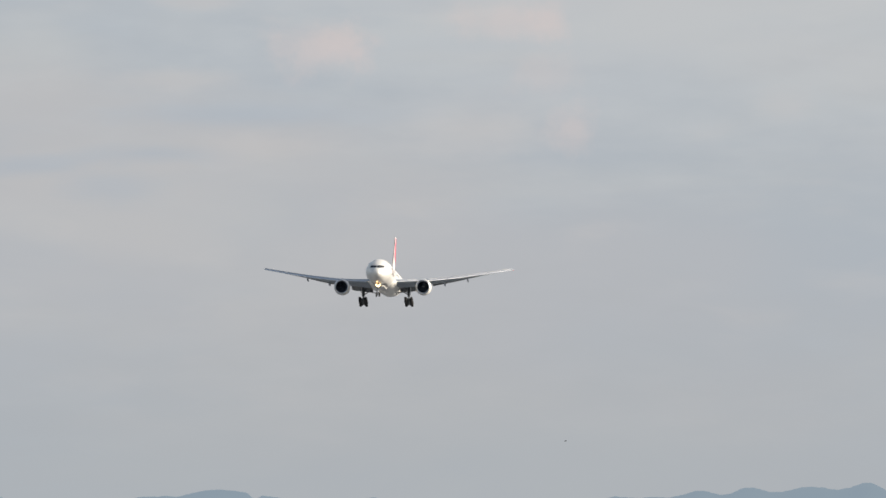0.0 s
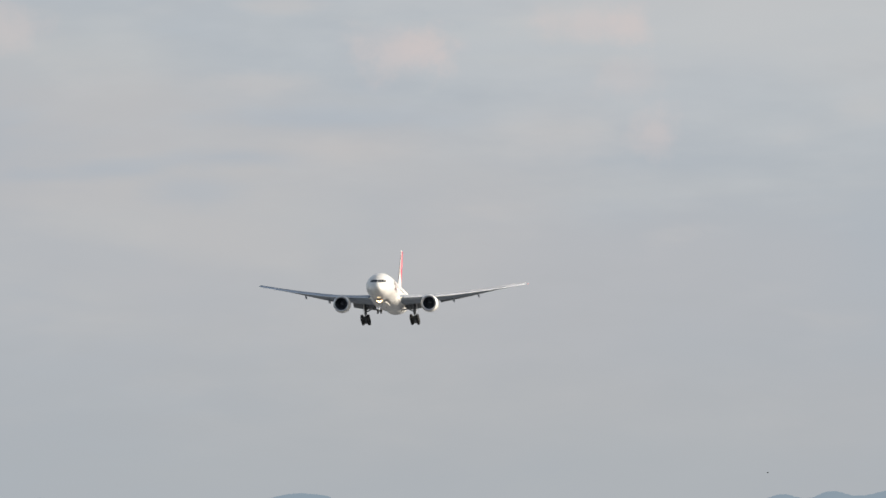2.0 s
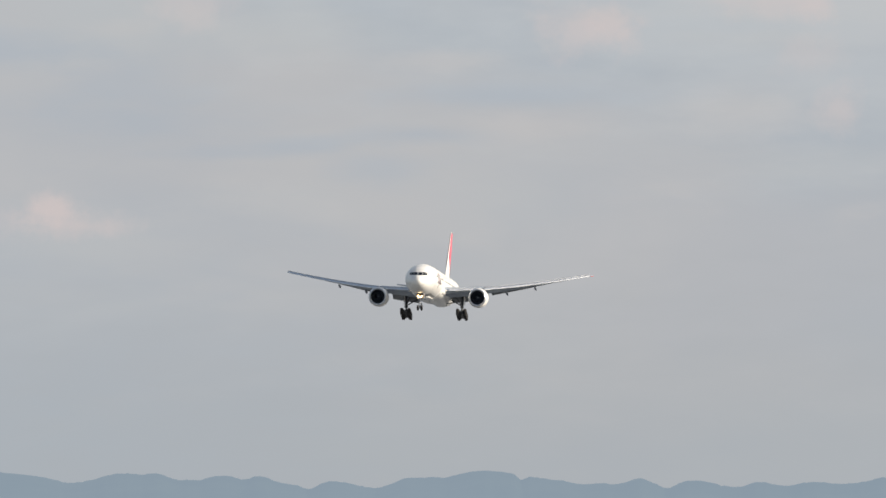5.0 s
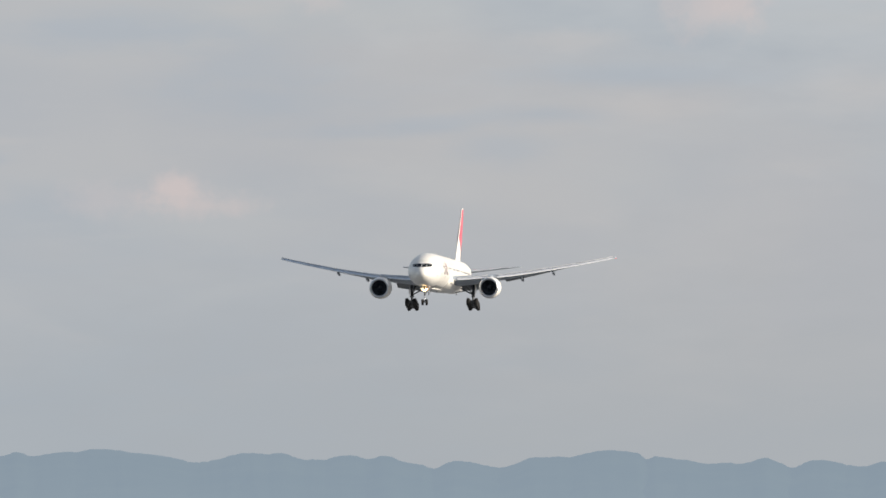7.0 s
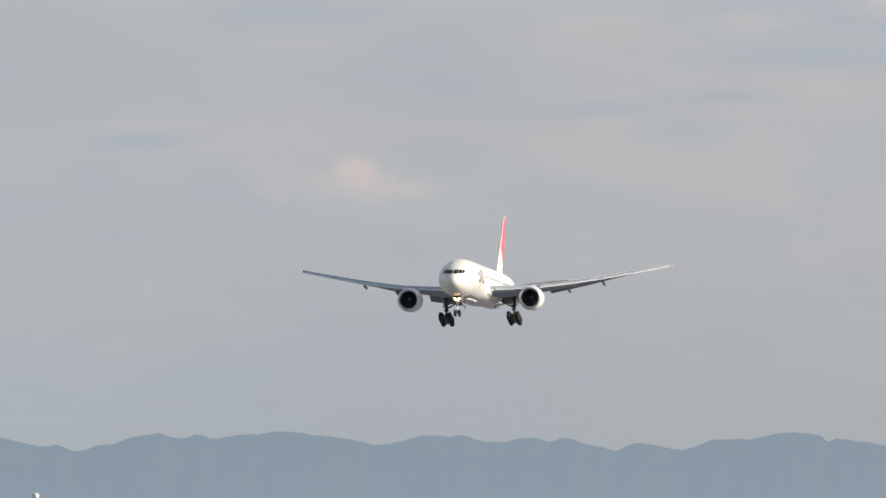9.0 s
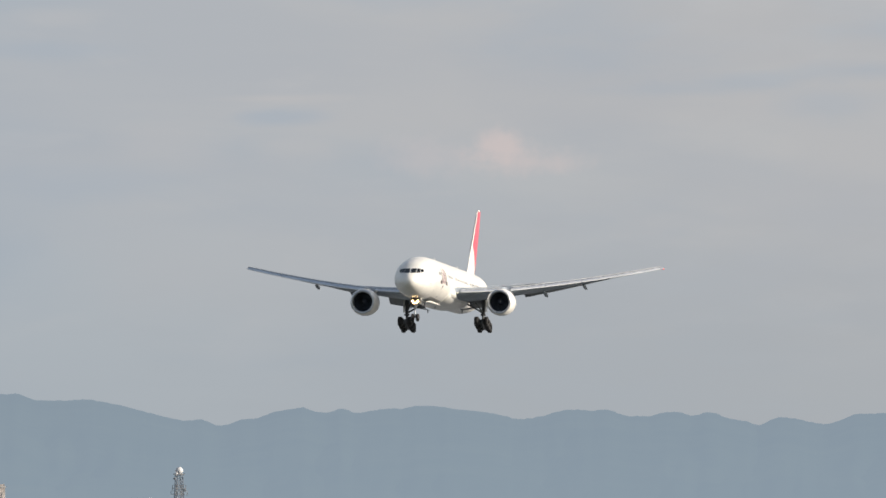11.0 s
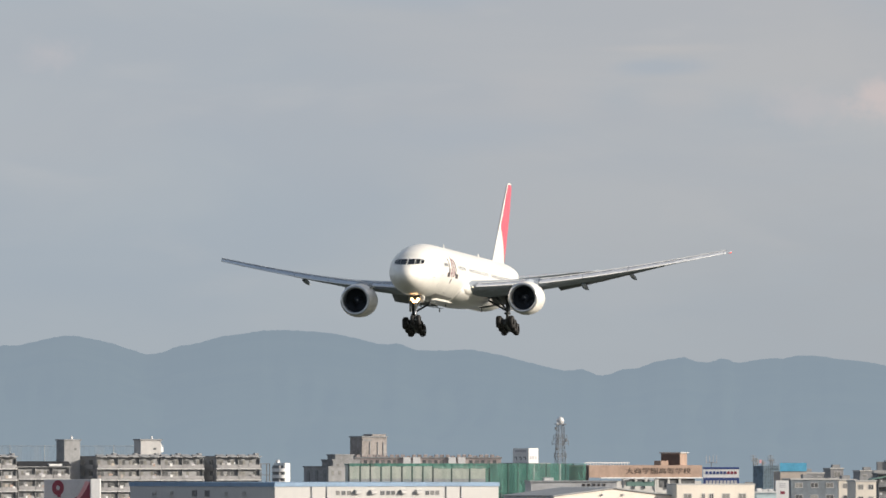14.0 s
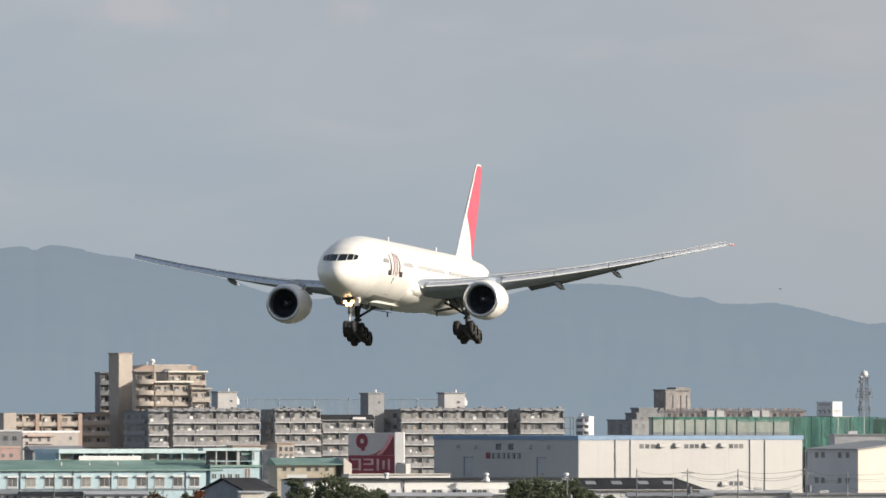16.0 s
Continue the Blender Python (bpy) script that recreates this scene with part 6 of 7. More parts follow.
def practice_range():
    """Green nets on posts before a cream hall."""
    h = Site("cream_hall", "cream hall behind green nets", "building", 1150, 1157, 1398, 741, 1790, 6)
    part("wall", boxes((0, h.W, 0, 9, 0, h.H)), material("pale green-cream wall", (0.60, 0.62, 0.55), 0.75, wear=0.1, grain=0.8, blotch=0.15, streak=0.2), h.top)
    part("roof", boxes((-0.2, h.W + 0.2, -0.2, 9.2, h.H, h.H + 0.3)), GREEN_ROOF, h.top)
    h.solid("lower_band", GREY_SHEET, 1157, 1398, 765, 800, 0.1, 0.2)
    top = tagged(new("net_fence"), "tall green net on dark steel posts", "net")
    d = 1770
    p = spot(1156, d)
    top.matrix_basis = pose(p.x, p.y, 0, 0, 0, -math.degrees((1156 - AHEAD) / F_TICK) + 2)
    u = d / F_TICK
    zt, zb = rise(738, d), rise(790, d)
    for k, b in enumerate((0, 20, 38, 57, 75, 94, 112, 131, 149, 182, 214, 249, 282, 316, 350, 384)):
        part("post", tube(bmesh.new(), (b * u, 0, 0), (b * u, 0, zt), 0.2, 0.17, 8), POLE, top)
    # nets hang in folds; some bays are drawn up to a narrow strip
    strips = ((0, 149, 738, 743), (149, 249, 738, 747), (149, 249, 746, 772), (249, 420, 738, 790), (0, 149, 742.5, 770))
    for x0, x1, e1, e0 in strips:
        n_ = max(6, int((x1 - x0) / 3))
        rows = []
        for q in range(7):
            e = e1 + (e0 - e1) * q / 6
            rows.append([(u * (x0 + (x1 - x0) * i / n_), -0.3 + 0.12 * noise.noise((x0 + i * 0.5, e * 0.13, 4.0)), rise(e + (1.6 * noise.noise((i * 0.4, x0, q * 0.2)) if q == 6 else 0.0), d)) for i in range(n_ + 1)])
        part("net", loft(rows, False, False), NET_DENSE if e0 - e1 < 12 else NET if x0 >= 249 else NET_THIN, top, "hanging green net", smooth=True)
    # farther run of the net, up to the school
    t2 = tagged(new("net_fence"), "dense green net beside the school", "net")
    d = 1840
    p = spot(1395, d)
    t2.matrix_basis = pose(p.x, p.y, 0, 0, 0, -math.degrees((1395 - AHEAD) / F_TICK))
    u = d / F_TICK
    rows = [[(u * 160 * i / 40, 0.1 * noise.noise((i * 0.6, e * 0.1, 8.0)), rise(e, d)) for i in range(41)] for e in (738, 746, 756, 766, 780, 800)]
    part("net", loft(rows, False, False), NET, t2, "dense green net", smooth=True)
    rows = [[(u * 160 * i / 40, 9 + 0.3 * noise.noise((i * 0.5, e * 0.1, 3.0)), rise(e, d)) for i in range(41)] for e in (739, 746, 756, 766, 780, 800)]
    part("net", loft(rows, False, False), NET_DENSE, t2, "dense green net", smooth=True)
    for b, mat in ((30, POLE), (60, POLE), (88, METAL_WHITE), (110, METAL_WHITE), (134, METAL_WHITE), (158, POLE)):
        part("post", tube(bmesh.new(), (b * u, -0.35, 0), (b * u, -0.35, rise(738, d)), 0.24, 0.22, 8), mat, t2)


PALE_POST = material("pale net post", (0.40, 0.43, 0.45), 0.6, wear=0.1)


def far_net():
    """The tall net of a playing field behind the flats."""
    d = 2300
    u = d / F_TICK
    p = spot(420, d)
    top = tagged(new("net_fence"), "tall thin grey net on slender posts behind the flats", "net")
    top.matrix_basis = pose(p.x, p.y, 0, 0, 0, -math.degrees((420 - AHEAD) / F_TICK))
    z = rise(707, d)
    for b in (0, 19, 75, 137, 198, 260, 320, 372):
        part("post", tube(bmesh.new(), (b * u, 0, 0), (b * u, 0, z + 0.3), 0.13, 0.1, 6), PALE_POST, top)
    part("cable", tube(bmesh.new(), (0, 0, z), (372 * u, 0, z), 0.06, 0.06, 5), PALE_POST, top)
    rows = [[(372 * u * i / 30, 0.1 + 0.1 * noise.noise((i * 0.7, k, 2.0)), z * (1 - k / 4)) for i in range(31)] for k in range(4)]
    part("net", loft(rows, False, False), net_material("thin grey net", (0.42, 0.45, 0.46), 0.84), top, "thin grey net", smooth=True)


def sign_box():
    s = Site("roof_sign", "white box sign with dark numerals on a rooftop", "sign", 1446, 1474, 1491, 711, 2100, 52)
    s.L = (1474 - 1446) * s.u / s.sa
    z0 = s.z(737)
    part("panel", boxes((0, s.W, 0, s.L, z0, s.H)), SIGN_WHITE, s.top, "white sign box")
    for i in range(3):
        s.flank("sign_bar", STEEL, 1449 + 8 * i, 1453 + 8 * i, 726, 727.5, 0.08)
        s.flank("sign_bar", STEEL, 1452 + 8 * i, 1453.5 + 8 * i, 727.5, 732, 0.08)
        s.solid("sign_bar", SIGN_GREY, 1476 + 4.6 * i, 1479 + 4.6 * i, 725, 731, 0.08, 0.1)
    s.flank("sign_bar", SIGN_GREY, 1450, 1470, 714, 718, 0.08)
    part("base", boxes((-1, s.W + 4, -1, s.L + 4, 0, z0)), CONCRETE_DARK, s.top)


def text_mesh(words, size):
    """Lettering as a mesh, with Blender's own font."""
    cu = bpy.data.curves.new("lettering", "FONT")
    cu.body, cu.size, cu.extrude, cu.align_x = words, size, 0.04, "CENTER"
    ob = bpy.data.objects.new("lettering", cu)
    scene.collection.objects.link(ob)
    me = bpy.data.meshes.new_from_object(ob.evaluated_get(bpy.context.evaluated_depsgraph_get()))
    bpy.data.objects.remove(ob)
    return me


def school():
    s = Site("school", "brown tiled high school with dark lettering on its parapet", "school", 1546, 1581, 1782, 741, 1800, 24)
    H = s.H
    part("wall", boxes((0, s.W, 0.5, s.L, 0, H - 3.5)), METAL_WHITE, s.top, "white lower wall")
    part("parapet", boxes((0, s.W, 0, s.L, s.z(763), H)), BRICK, s.top, "brown tiled parapet")
    # flank in a darker brown, the shade of that side painted in
    part("flank_wall", boxes((-0.06, 0.0, 0.2, s.L, 0, H - 0.2)), BRICK_SHADED, s.top)
    me = text_mesh("大商学園高等学校", 1.45)
    me.materials.append(material("brown lettering", (0.10, 0.07, 0.055), 0.6, wear=0.12))
    word = new("lettering", me)
    word.parent = s.top
    x0, x1 = s.x(1646), s.x(1762)
    wide = max(0.1, me.vertices and max(v.co.x for v in me.vertices) - min(v.co.x for v in me.vertices))
    word.matrix_basis = pose((x0 + x1) / 2, -0.06, s.z(755.5), 90) @ Matrix.Diagonal(((x1 - x0) / wide, 1, 1, 1))
    tagged(word, "dark school name in large characters")
    # penthouse and roof railing
    p = Site("school_penthouse", "brown tiled stair house on the school roof", "penthouse", 1708, 1742, 1754, 720, 1815, 66)
    p.L = (1742 - 1708) * p.u / p.sa
    part("wall", boxes((0, p.W, 0, p.L, 10, p.H)), BRICK, p.top)
    # same shade tone painted on the stair house's flank
    part("shade_wall", boxes((-0.05, 0.0, 0.1, p.L - 0.1, 10, p.H - 0.2)), BRICK_SHADED, p.top)
    part("cap", boxes((-0.3, p.W + 0.3, -0.3, p.L + 0.3, p.H, p.H + 0.25)), METAL_WHITE, p.top)
    q = Site("roof_room", "small brown roof room", "penthouse", 1700, 1708, 1721, 733, 1812, 30)
    part("wall", boxes((0, q.W, 0, 3, 10, q.H)), BRICK, q.top)
    bm = bmesh.new()
    for k in range(16):
        x = -0.5 + s.x(1656) * k / 15
        box(bm, x - 0.06, x + 0.06, 1.0, 1.12, H, s.z(737.2))
    box(bm, -0.6, s.x(1656), 0.9, 1.2, s.z(737.6), s.z(735.8))
    part("roof_rail", bm, SIGN_WHITE, s.top, "white roof rail")
    for b in (1662, 1680, 1700, 1720, 1740):
        s.solid("pillar", METAL_WHITE, b, b + 4, 763, 782, 0.1, 0.6)
    s.solid("window_band", GLASS, 1640, 1690, 765, 776, -0.35, 0.2)
    s.solid("window_band", GLASS, 1702, 1770, 765, 780, -0.35, 0.2)
    s.solid("ledge", SIGN_WHITE, 1600, 1782, 762.5, 764.5, 0.5, 0.6)
    e = Site("escape_canopy", "white sloped canopy over a green awning beside the school", "canopy", 1636, 1640, 1700, 766, 1700, 6)
    part("canopy", loft([[(x, 0, z - 0.15), (x, 4, z - 0.15), (x, 4, z), (x, 0, z)] for x, z in ((0, e.z(767)), (e.W * 0.3, e.z(764)), (e.W, e.z(766)))]), SIGN_WHITE, e.top)
    e.solid("awning", GREEN_ROOF, 1648, 1696, 770, 778, -0.5, 2)
    for b in (1642, 1698):
        part("post", tube(bmesh.new(), (e.x(b), 1, 0), (e.x(b), 1, e.z(766)), 0.2, 0.2, 8), METAL_WHITE, e.top)


def east_town():
    # blue and white roof billboard
    s = Site("roof_billboard", "blue and white rooftop billboard with lettering", "billboard", 1779, 1783, 1846, 746, 1660, 10)
    u = s.u
    s.solid("panel", SIGN_WHITE, 1783, 1846, 745.5, 779, 0, 0.5)
    s.solid("blue_panel", SIGN_BLUE, 1783, 1846, 763, 779, 0.06, 0.06)
    s.solid("blue_edge", SIGN_BLUE, 1783, 1846, 744.5, 748, 0.07, 0.6)
    for i in range(9):
        s.solid("sign_bar", SIGN_BLUE if i < 6 else SIGN_RED, 1787 + 6.3 * i, 1791.5 + 6.3 * i, 752, 757, 0.05, 0.05)
        s.solid("sign_bar", SIGN_GREY, 1787 + 6.3 * i, 1791.5 + 6.3 * i, 768, 774, 0.1, 0.05)
    for b in (1790, 1815, 1840):
        part("post", tube(bmesh.new(), (s.x(b), 0.6, 0), (s.x(b), 0.6, s.z(779)), 0.2, 0.2, 8), STEEL, s.top)
    a = tagged(new("roof_antenna"), "thin white antenna rods behind the billboard", "antenna")
    p = spot(1797, 1760)
    a.matrix_basis = pose(p.x, p.y, 0)
    part("mast", tube(bmesh.new(), (0, 0, 0), (0, 0, rise(735, 1760)), 0.15, 0.1, 6), STEEL, a)
    for x in (-1.1, -0.4, 0.4, 1.1):
        part("rod", tube(bmesh.new(), (x, 0, rise(738, 1760)), (x, 0, rise(724, 1760)), 0.09, 0.06, 6), SIGN_GREY, a)
    part("cross_bar", boxes((-1.2, 1.2, -0.05, 0.05, rise(737, 1760), rise(736, 1760))), SIGN_GREY, a)
    # mesh-clad telephone house with aerials; distant haze is painted in as blue
    m = Site("telecom_house", "mesh-clad block with rooftop aerials, haze blue in its colour", "building", 1870, 1888, 1918, 742, 2150, 30)
    m.L = (1888 - 1870) * m.u / m.sa
    part("wall", boxes((0.1, m.W, 0.1, m.L, 0, m.H)), material("mesh cladding, haze blue", (0.17, 0.24, 0.30), 0.7, wear=0.2, grain=1.2), m.top)
    bars = material("mesh bars, haze blue", (0.22, 0.30, 0.36), 0.7, wear=0.15)
    for k in range(9):
        m.solid("mesh_bar", bars, 1889 + 3.3 * k, 1889.9 + 3.3 * k, 741, 790, 0.15, 0.2)
    for k in range(7):
        m.solid("mesh_bar", bars, 1888, 1918, 745 + 6 * k, 746 + 6 * k, 0.1, 0.15)
    for b, e in ((1875, 723), (1878, 728), (1905, 723), (1908, 730), (1890, 731)):
        bm = tube(bmesh.new(), (m.x(b), 1.0, m.H), (m.x(b), 1.0, m.z(e)), 0.16, 0.1, 6)
        for k in range(3):
            z = m.H + (m.z(e) - m.H) * (0.5 + 0.2 * k)
            tube(bm, (m.x(b) - 0.9, 1.0, z), (m.x(b) + 0.9, 1.0, z), 0.08, 0.08, 5)
        part("aerial", bm, STEEL, m.top)
    for k in range(5):
        part("aerial_frame", boxes((m.x(1880) + 0.9 * k, m.x(1880) + 0.9 * k + 0.5, 0.8, 1.0, m.H + 0.2 + 0.5 * (k % 2), m.z(729) - 0.4 * k)), SIGN_PINK if k % 2 else STEEL, m.top)
    c = Site("blue_hoarding_house", "beige house below a sky-blue hoarding", "building", 1914, 1919, 1965, 752, 2000, 12)
    part("wall", boxes((0, c.W, 0, 8, 0, c.H)), BEIGE, c.top)
    c.solid("hoarding", SIGN_CYAN, 1918, 1965, 737, 752, 0.2, 0.4, label="sky-blue hoarding")
    n = Site("sign_pylon", "white sign pylon with a red mark", "sign", 1908, 1911, 1934, 768, 1600, 12)
    part("panel", boxes((0, n.W, 0, 1.0, 0, n.H)), SIGN_WHITE, n.top)
    for k in range(3):
        n.solid("sign_bar", SIGN_GREY, 1917, 1928, 773 + 3 * k, 774.5 + 3 * k, 0.05, 0.06)
    n.solid("sign_bar", SIGN_RED, 1919, 1927, 787, 792, 0.05, 0.06)
    w = Site("low_white_house", "low white house with a pale blue wall", "house", 1870, 1876, 1912, 790, 1580, 10)
    part("wall", boxes((0, w.W, 0, 7, 0, w.H)), TEAL_PALE, w.top)
    part("roof", boxes((-0.3, w.W + 0.3, -0.3, 7.3, w.H, w.H + 0.3)), SIGN_WHITE, w.top)
    for b in (1880, 1890, 1900):
        w.solid("roof_box", SIGN_WHITE, b, b + 8, 784 - (b % 3), 790, -1, 2)
    lots = (("blue-grey office house with dark windows", 1926, 1938, 2020, 767, 1800, material("blue-grey siding wall", (0.20, 0.23, 0.26), 0.8, wear=0.12, grain=1.0, streak=0.2), 3), ("dark grey flats with strip windows", 1944, 1950, 1996, 756, 2050, CONCRETE_DARK, 3), ("rosy concrete stair block", 2002, 2008, 2030, 748, 2150, RAIL, 1),
            ("cream house with a flat roof", 2018, 2022, 2052, 768, 1900, CREAM, 1), ("cream house with square windows", 2048, 2052, 2088, 770, 1880, CREAM, 2), ("far grey concrete block", 2054, 2060, 2092, 752, 2250, CONCRETE, 2),
            ("cream house with dark lettering on its wall", 2256, 2260, 2300, 752, 2000, CREAM, 2), ("shaded grey flats beside a white block", 2296, 2300, 2332, 731, 2100, CONCRETE_DARK, 2),
            ("tall white block with square windows", 2324, 2330, 2400, 730, 2080, METAL_WHITE, 3), ("long pale flats on the edge of town", 2390, 2396, 2500, 734, 2100, METAL_WHITE, 4), ("grey block on the edge of town", 2490, 2500, 2640, 738, 2150, CONCRETE, 4))
    for lab, b0, bc, b1, top, d, mat, n_ in lots:
        q = Site("town_house", lab, "building", b0, bc, b1, top, d, 14, "east town houses")
        part("wall", boxes((0, q.W, 0, max(8, q.L), 0, q.H)), mat, q.top)
        part("roof", boxes((-0.2, q.W + 0.2, -0.2, max(8, q.L) + 0.2, q.H, q.H + 0.35)), METAL_WHITE, q.top)
        for k in range(n_):
            for j in range(3):
                b = bc + (b1 - bc) * (k + 0.25) / n_
                q.window(b, b + (b1 - bc) * 0.5 / n_, top + 5 + 21 * j, top + 14 + 21 * j, GLASS if (k + j) % 2 else CURTAIN, METAL_WHITE)
        part("roof_tank", boxes((q.W * 0.3, q.W * 0.3 + 2, 2, 4, q.H, q.H + 1.2)), CONCRETE, q.top)
    f = flats("grey flats with long balconies and a green stair roof", 2084, 2092, 2242, 756, 1950, 10, 6, 4, CONCRETE_DARK, CONCRETE, False, 31)
    part("stair_roof", loft([[(x, -0.5, z - 0.3), (x, 6, z - 0.3), (x, 6, z), (x, -0.5, z)] for x, z in ((-1.5, f.z(765)), (3, f.z(758)), (9, f.z(753)), (13, f.z(753)))]), GREEN_ROOF, f.top)
    part("roof_slab", boxes((f.x(2118), f.x(2225), -0.6, 6, f.z(756), f.z(753))), CONCRETE, f.top)
    t = tagged(new("water_tank"), "round white water tank on a roof", "tank")
    p = spot(2114, 2000)
    t.matrix_basis = pose(p.x, p.y, 0)
    z1 = rise(731, 2000)
    part("drum", loft([[(1.7 * math.cos(q), 1.7 * math.sin(q), z) for q in [2 * math.pi * i / 24 for i in range(24)]] for z in (rise(752, 2000), z1 - 0.15)] + [[(1.5 * math.cos(q), 1.5 * math.sin(q), z1) for q in [2 * math.pi * i / 24 for i in range(24)]]]), SIGN_WHITE, t, smooth=False)
    part("stair_box", boxes((-3.4, -0.6, -1.2, 1.6, rise(752, 2000), rise(735, 2000))), CONCRETE_DARK, t)
    part("pale_room", boxes((-4.2, 0.5, -1.5, 4, 0, rise(750, 2000))), METAL_WHITE, t)
    mast, z0, z1, u = lattice(2228, 2080, 752, 722, 10, 6, 5, "roof_mast", "thin lattice mast on a roof")
    part("base", boxes((-2, 2, -2, 2, 0, z0)), BRICK, mast)
    part("head_ring", boxes((-0.5, 0.5, -0.5, 0.5, z1 - 0.1, z1 + 0.1)), STEEL, mast)


def far_town():
    """Low roofs beyond, filling the gaps between the nearer houses: one heap, too many to count."""
    rnd = random.Random(77)
    bm = bmesh.new()
    for k in range(420):
        b, d = rnd.uniform(-500, 3300), rnd.uniform(2350, 3300)
        p = spot(b, d)
        w, dp, h = rnd.uniform(4, 14), rnd.uniform(4, 10), rnd.uniform(4, 11)
        turn_m = pose(p.x, p.y, 0, 0, 0, rnd.choice((14, 24, -10)))
        n0 = len(bm.verts)
        box(bm, -w, w, -dp, dp, 0, h)
        if rnd.random() < 0.5:
            box(bm, -w * 0.3, w * 0.1, -dp * 0.5, dp * 0.5, h, h + 2)
        bm.verts.ensure_lookup_table()
        for v in bm.verts[n0:]:
            v.co = turn_m @ v.co
    ob = part("far_roofs", bm, material("far house walls", (0.40, 0.39, 0.38), 0.8, wear=0.2, grain=0.05, blotch=0.012))
    tagged(ob, "crowd of low pale houses far off", "houses", kind="stuff")


def tree(b, d, crown_e, wide, seed, leaf=None, label="dark green broadleaf tree with a ragged crown"):
    """Trunk, limbs and a crown of many small leaves in clumps."""
    rnd = random.Random(seed)
    p, u = spot(b, d), d / F_TICK
    H, R = rise(crown_e, d), wide * u / 2
    top = tagged(new("tree"), label, "tree", "street trees")
    top.matrix_basis = pose(p.x, p.y, 0, 0, 0, rnd.uniform(0, 360))
    bm = tube(bmesh.new(), (0, 0, 0), (0.1, 0.1, H * 0.45), 0.28, 0.2, 9)
    clumps = []
    for k in range(60):
        a, q = rnd.uniform(0, 2 * math.pi), rnd.random()
        rr = R * (0.25 + 0.75 * math.sqrt(q)) * rnd.uniform(0.6, 1.0)
        z = H * 0.42 + (H * 0.55) * rnd.random() * (1.0 - 0.5 * (rr / R) ** 2)
        clumps.append((Vector((rr * math.cos(a), rr * math.sin(a), z)), rnd.uniform(0.5, 1.2) * R * 0.2))
    clumps.append((Vector((0, 0, H - R * 0.3)), R * 0.3))
    for c, r in clumps[::3]:
        tube(bm, (0.05, 0.05, H * rnd.uniform(0.3, 0.44)), c, 0.11, 0.04, 6)
    part("trunk", bm, BARK, top, "brown trunk and limbs")
    verts, faces = [], []
    for c, r in clumps:
        for k in range(120):
            v = Vector((rnd.gauss(0, 0.62), rnd.gauss(0, 0.62), rnd.gauss(0, 0.42))) * r
            o = c + v
            if o.z > H:
                o.z = H - rnd.uniform(0, 0.3)
            s = rnd.uniform(0.08, 0.2)
            m = Euler((rnd.uniform(0, 6.28), rnd.uniform(0, 6.28), rnd.uniform(0, 6.28))).to_matrix()
            n0 = len(verts)
            for q in ((-1, -0.5, 0), (0, -0.75, 0.1), (1, -0.3, 0), (0.9, 0.5, 0.1), (-0.2, 0.8, 0), (-1, 0.4, 0.1)):
                verts.append(tuple(o + m @ Vector(q) * s))
            faces.append(tuple(range(n0, n0 + 6)))
    me = bpy.data.meshes.new("crown")
    me.from_pydata(verts, [], faces)
    me.materials.append(leaf or LEAF)
    ob = new("crown", me)
    ob.parent = top
    tagged(ob, "clumps of small leaves")


def utility_pole(b, d, e, seed):
    p = spot(b, d)
    z = rise(e, d)
    top = tagged(new("utility_pole"), "grey concrete utility pole with crossarms and wires", "utility pole", "poles along the street")
    top.matrix_basis = pose(p.x, p.y, 0, 0, 0, 10 * (seed % 5) - 20)
    part("pole", tube(bmesh.new(), (0, 0, 0), (0, 0, z), 0.13, 0.08, 10), CONCRETE_DARK, top)
    for k, q in enumerate((0.5, 1.1) if seed in (3, 5, 6) else (0.6,) if seed % 2 else ()):
        part("crossarm", boxes((-0.9, 0.9, -0.05, 0.05, z - q - 0.06, z - q + 0.06)), STEEL, top)
        for x in (-0.8, -0.3, 0.3, 0.8):
            part("insulator", tube(bmesh.new(), (x, 0, z - q + 0.06), (x, 0, z - q + 0.24), 0.06, 0.04, 6), SIGN_WHITE, top)
    if seed % 2:
        part("transformer", tube(bmesh.new(), (0.4, -0.25, z - 3.6), (0.4, -0.25, z - 2.7), 0.28, 0.28, 12), STEEL, top)
    return Vector((p.x, p.y, z))


def wires(heads):
    for a, b in zip(heads, heads[1:]):
        for k, (drop, side) in enumerate(((0.3, 0.0), (0.85, 0.7), (1.0, -0.7), (2.2, 0.2), (2.7, 0.0))):
            pts = []
            for i in range(13):
                q = i / 12
                c = a.lerp(b, q)
                pts.append(Vector((c.x, c.y + side, c.z - drop - 0.9 * 4 * q * (1 - q) * (0.6 + 0.2 * k))))
            bm = loft([[(c.x, c.y - 0.018, c.z), (c.x, c.y, c.z + 0.018), (c.x, c.y + 0.018, c.z), (c.x, c.y, c.z - 0.018)] for c in pts])
            tagged(part("power_line", bm, WIRE), "thin black power line between street poles", "wire", "power lines")


def bird(label):
    top = tagged(new("bird"), label, "bird", "birds")
    dark = material("dark feathers", (0.05, 0.05, 0.05), 0.8, wear=0.2)
    part("body", turned(((-0.2, 0.015), (-0.14, 0.05), (0.0, 0.07), (0.14, 0.045), (0.3, 0.015)), 12, True), dark, top, smooth=True)
    for s in (-1, 1):
        part("wing", loft([[(x0, s * y, z), (x1, s * y, z), (x1, s * y, z + 0.02), (x0, s * y, z + 0.02)] for y, z, x0, x1 in ((0.04, 0.02, -0.08, 0.1), (0.25, 0.11, -0.1, 0.08), (0.48, 0.07, 0.0, 0.07))]), dark, top)
    return top


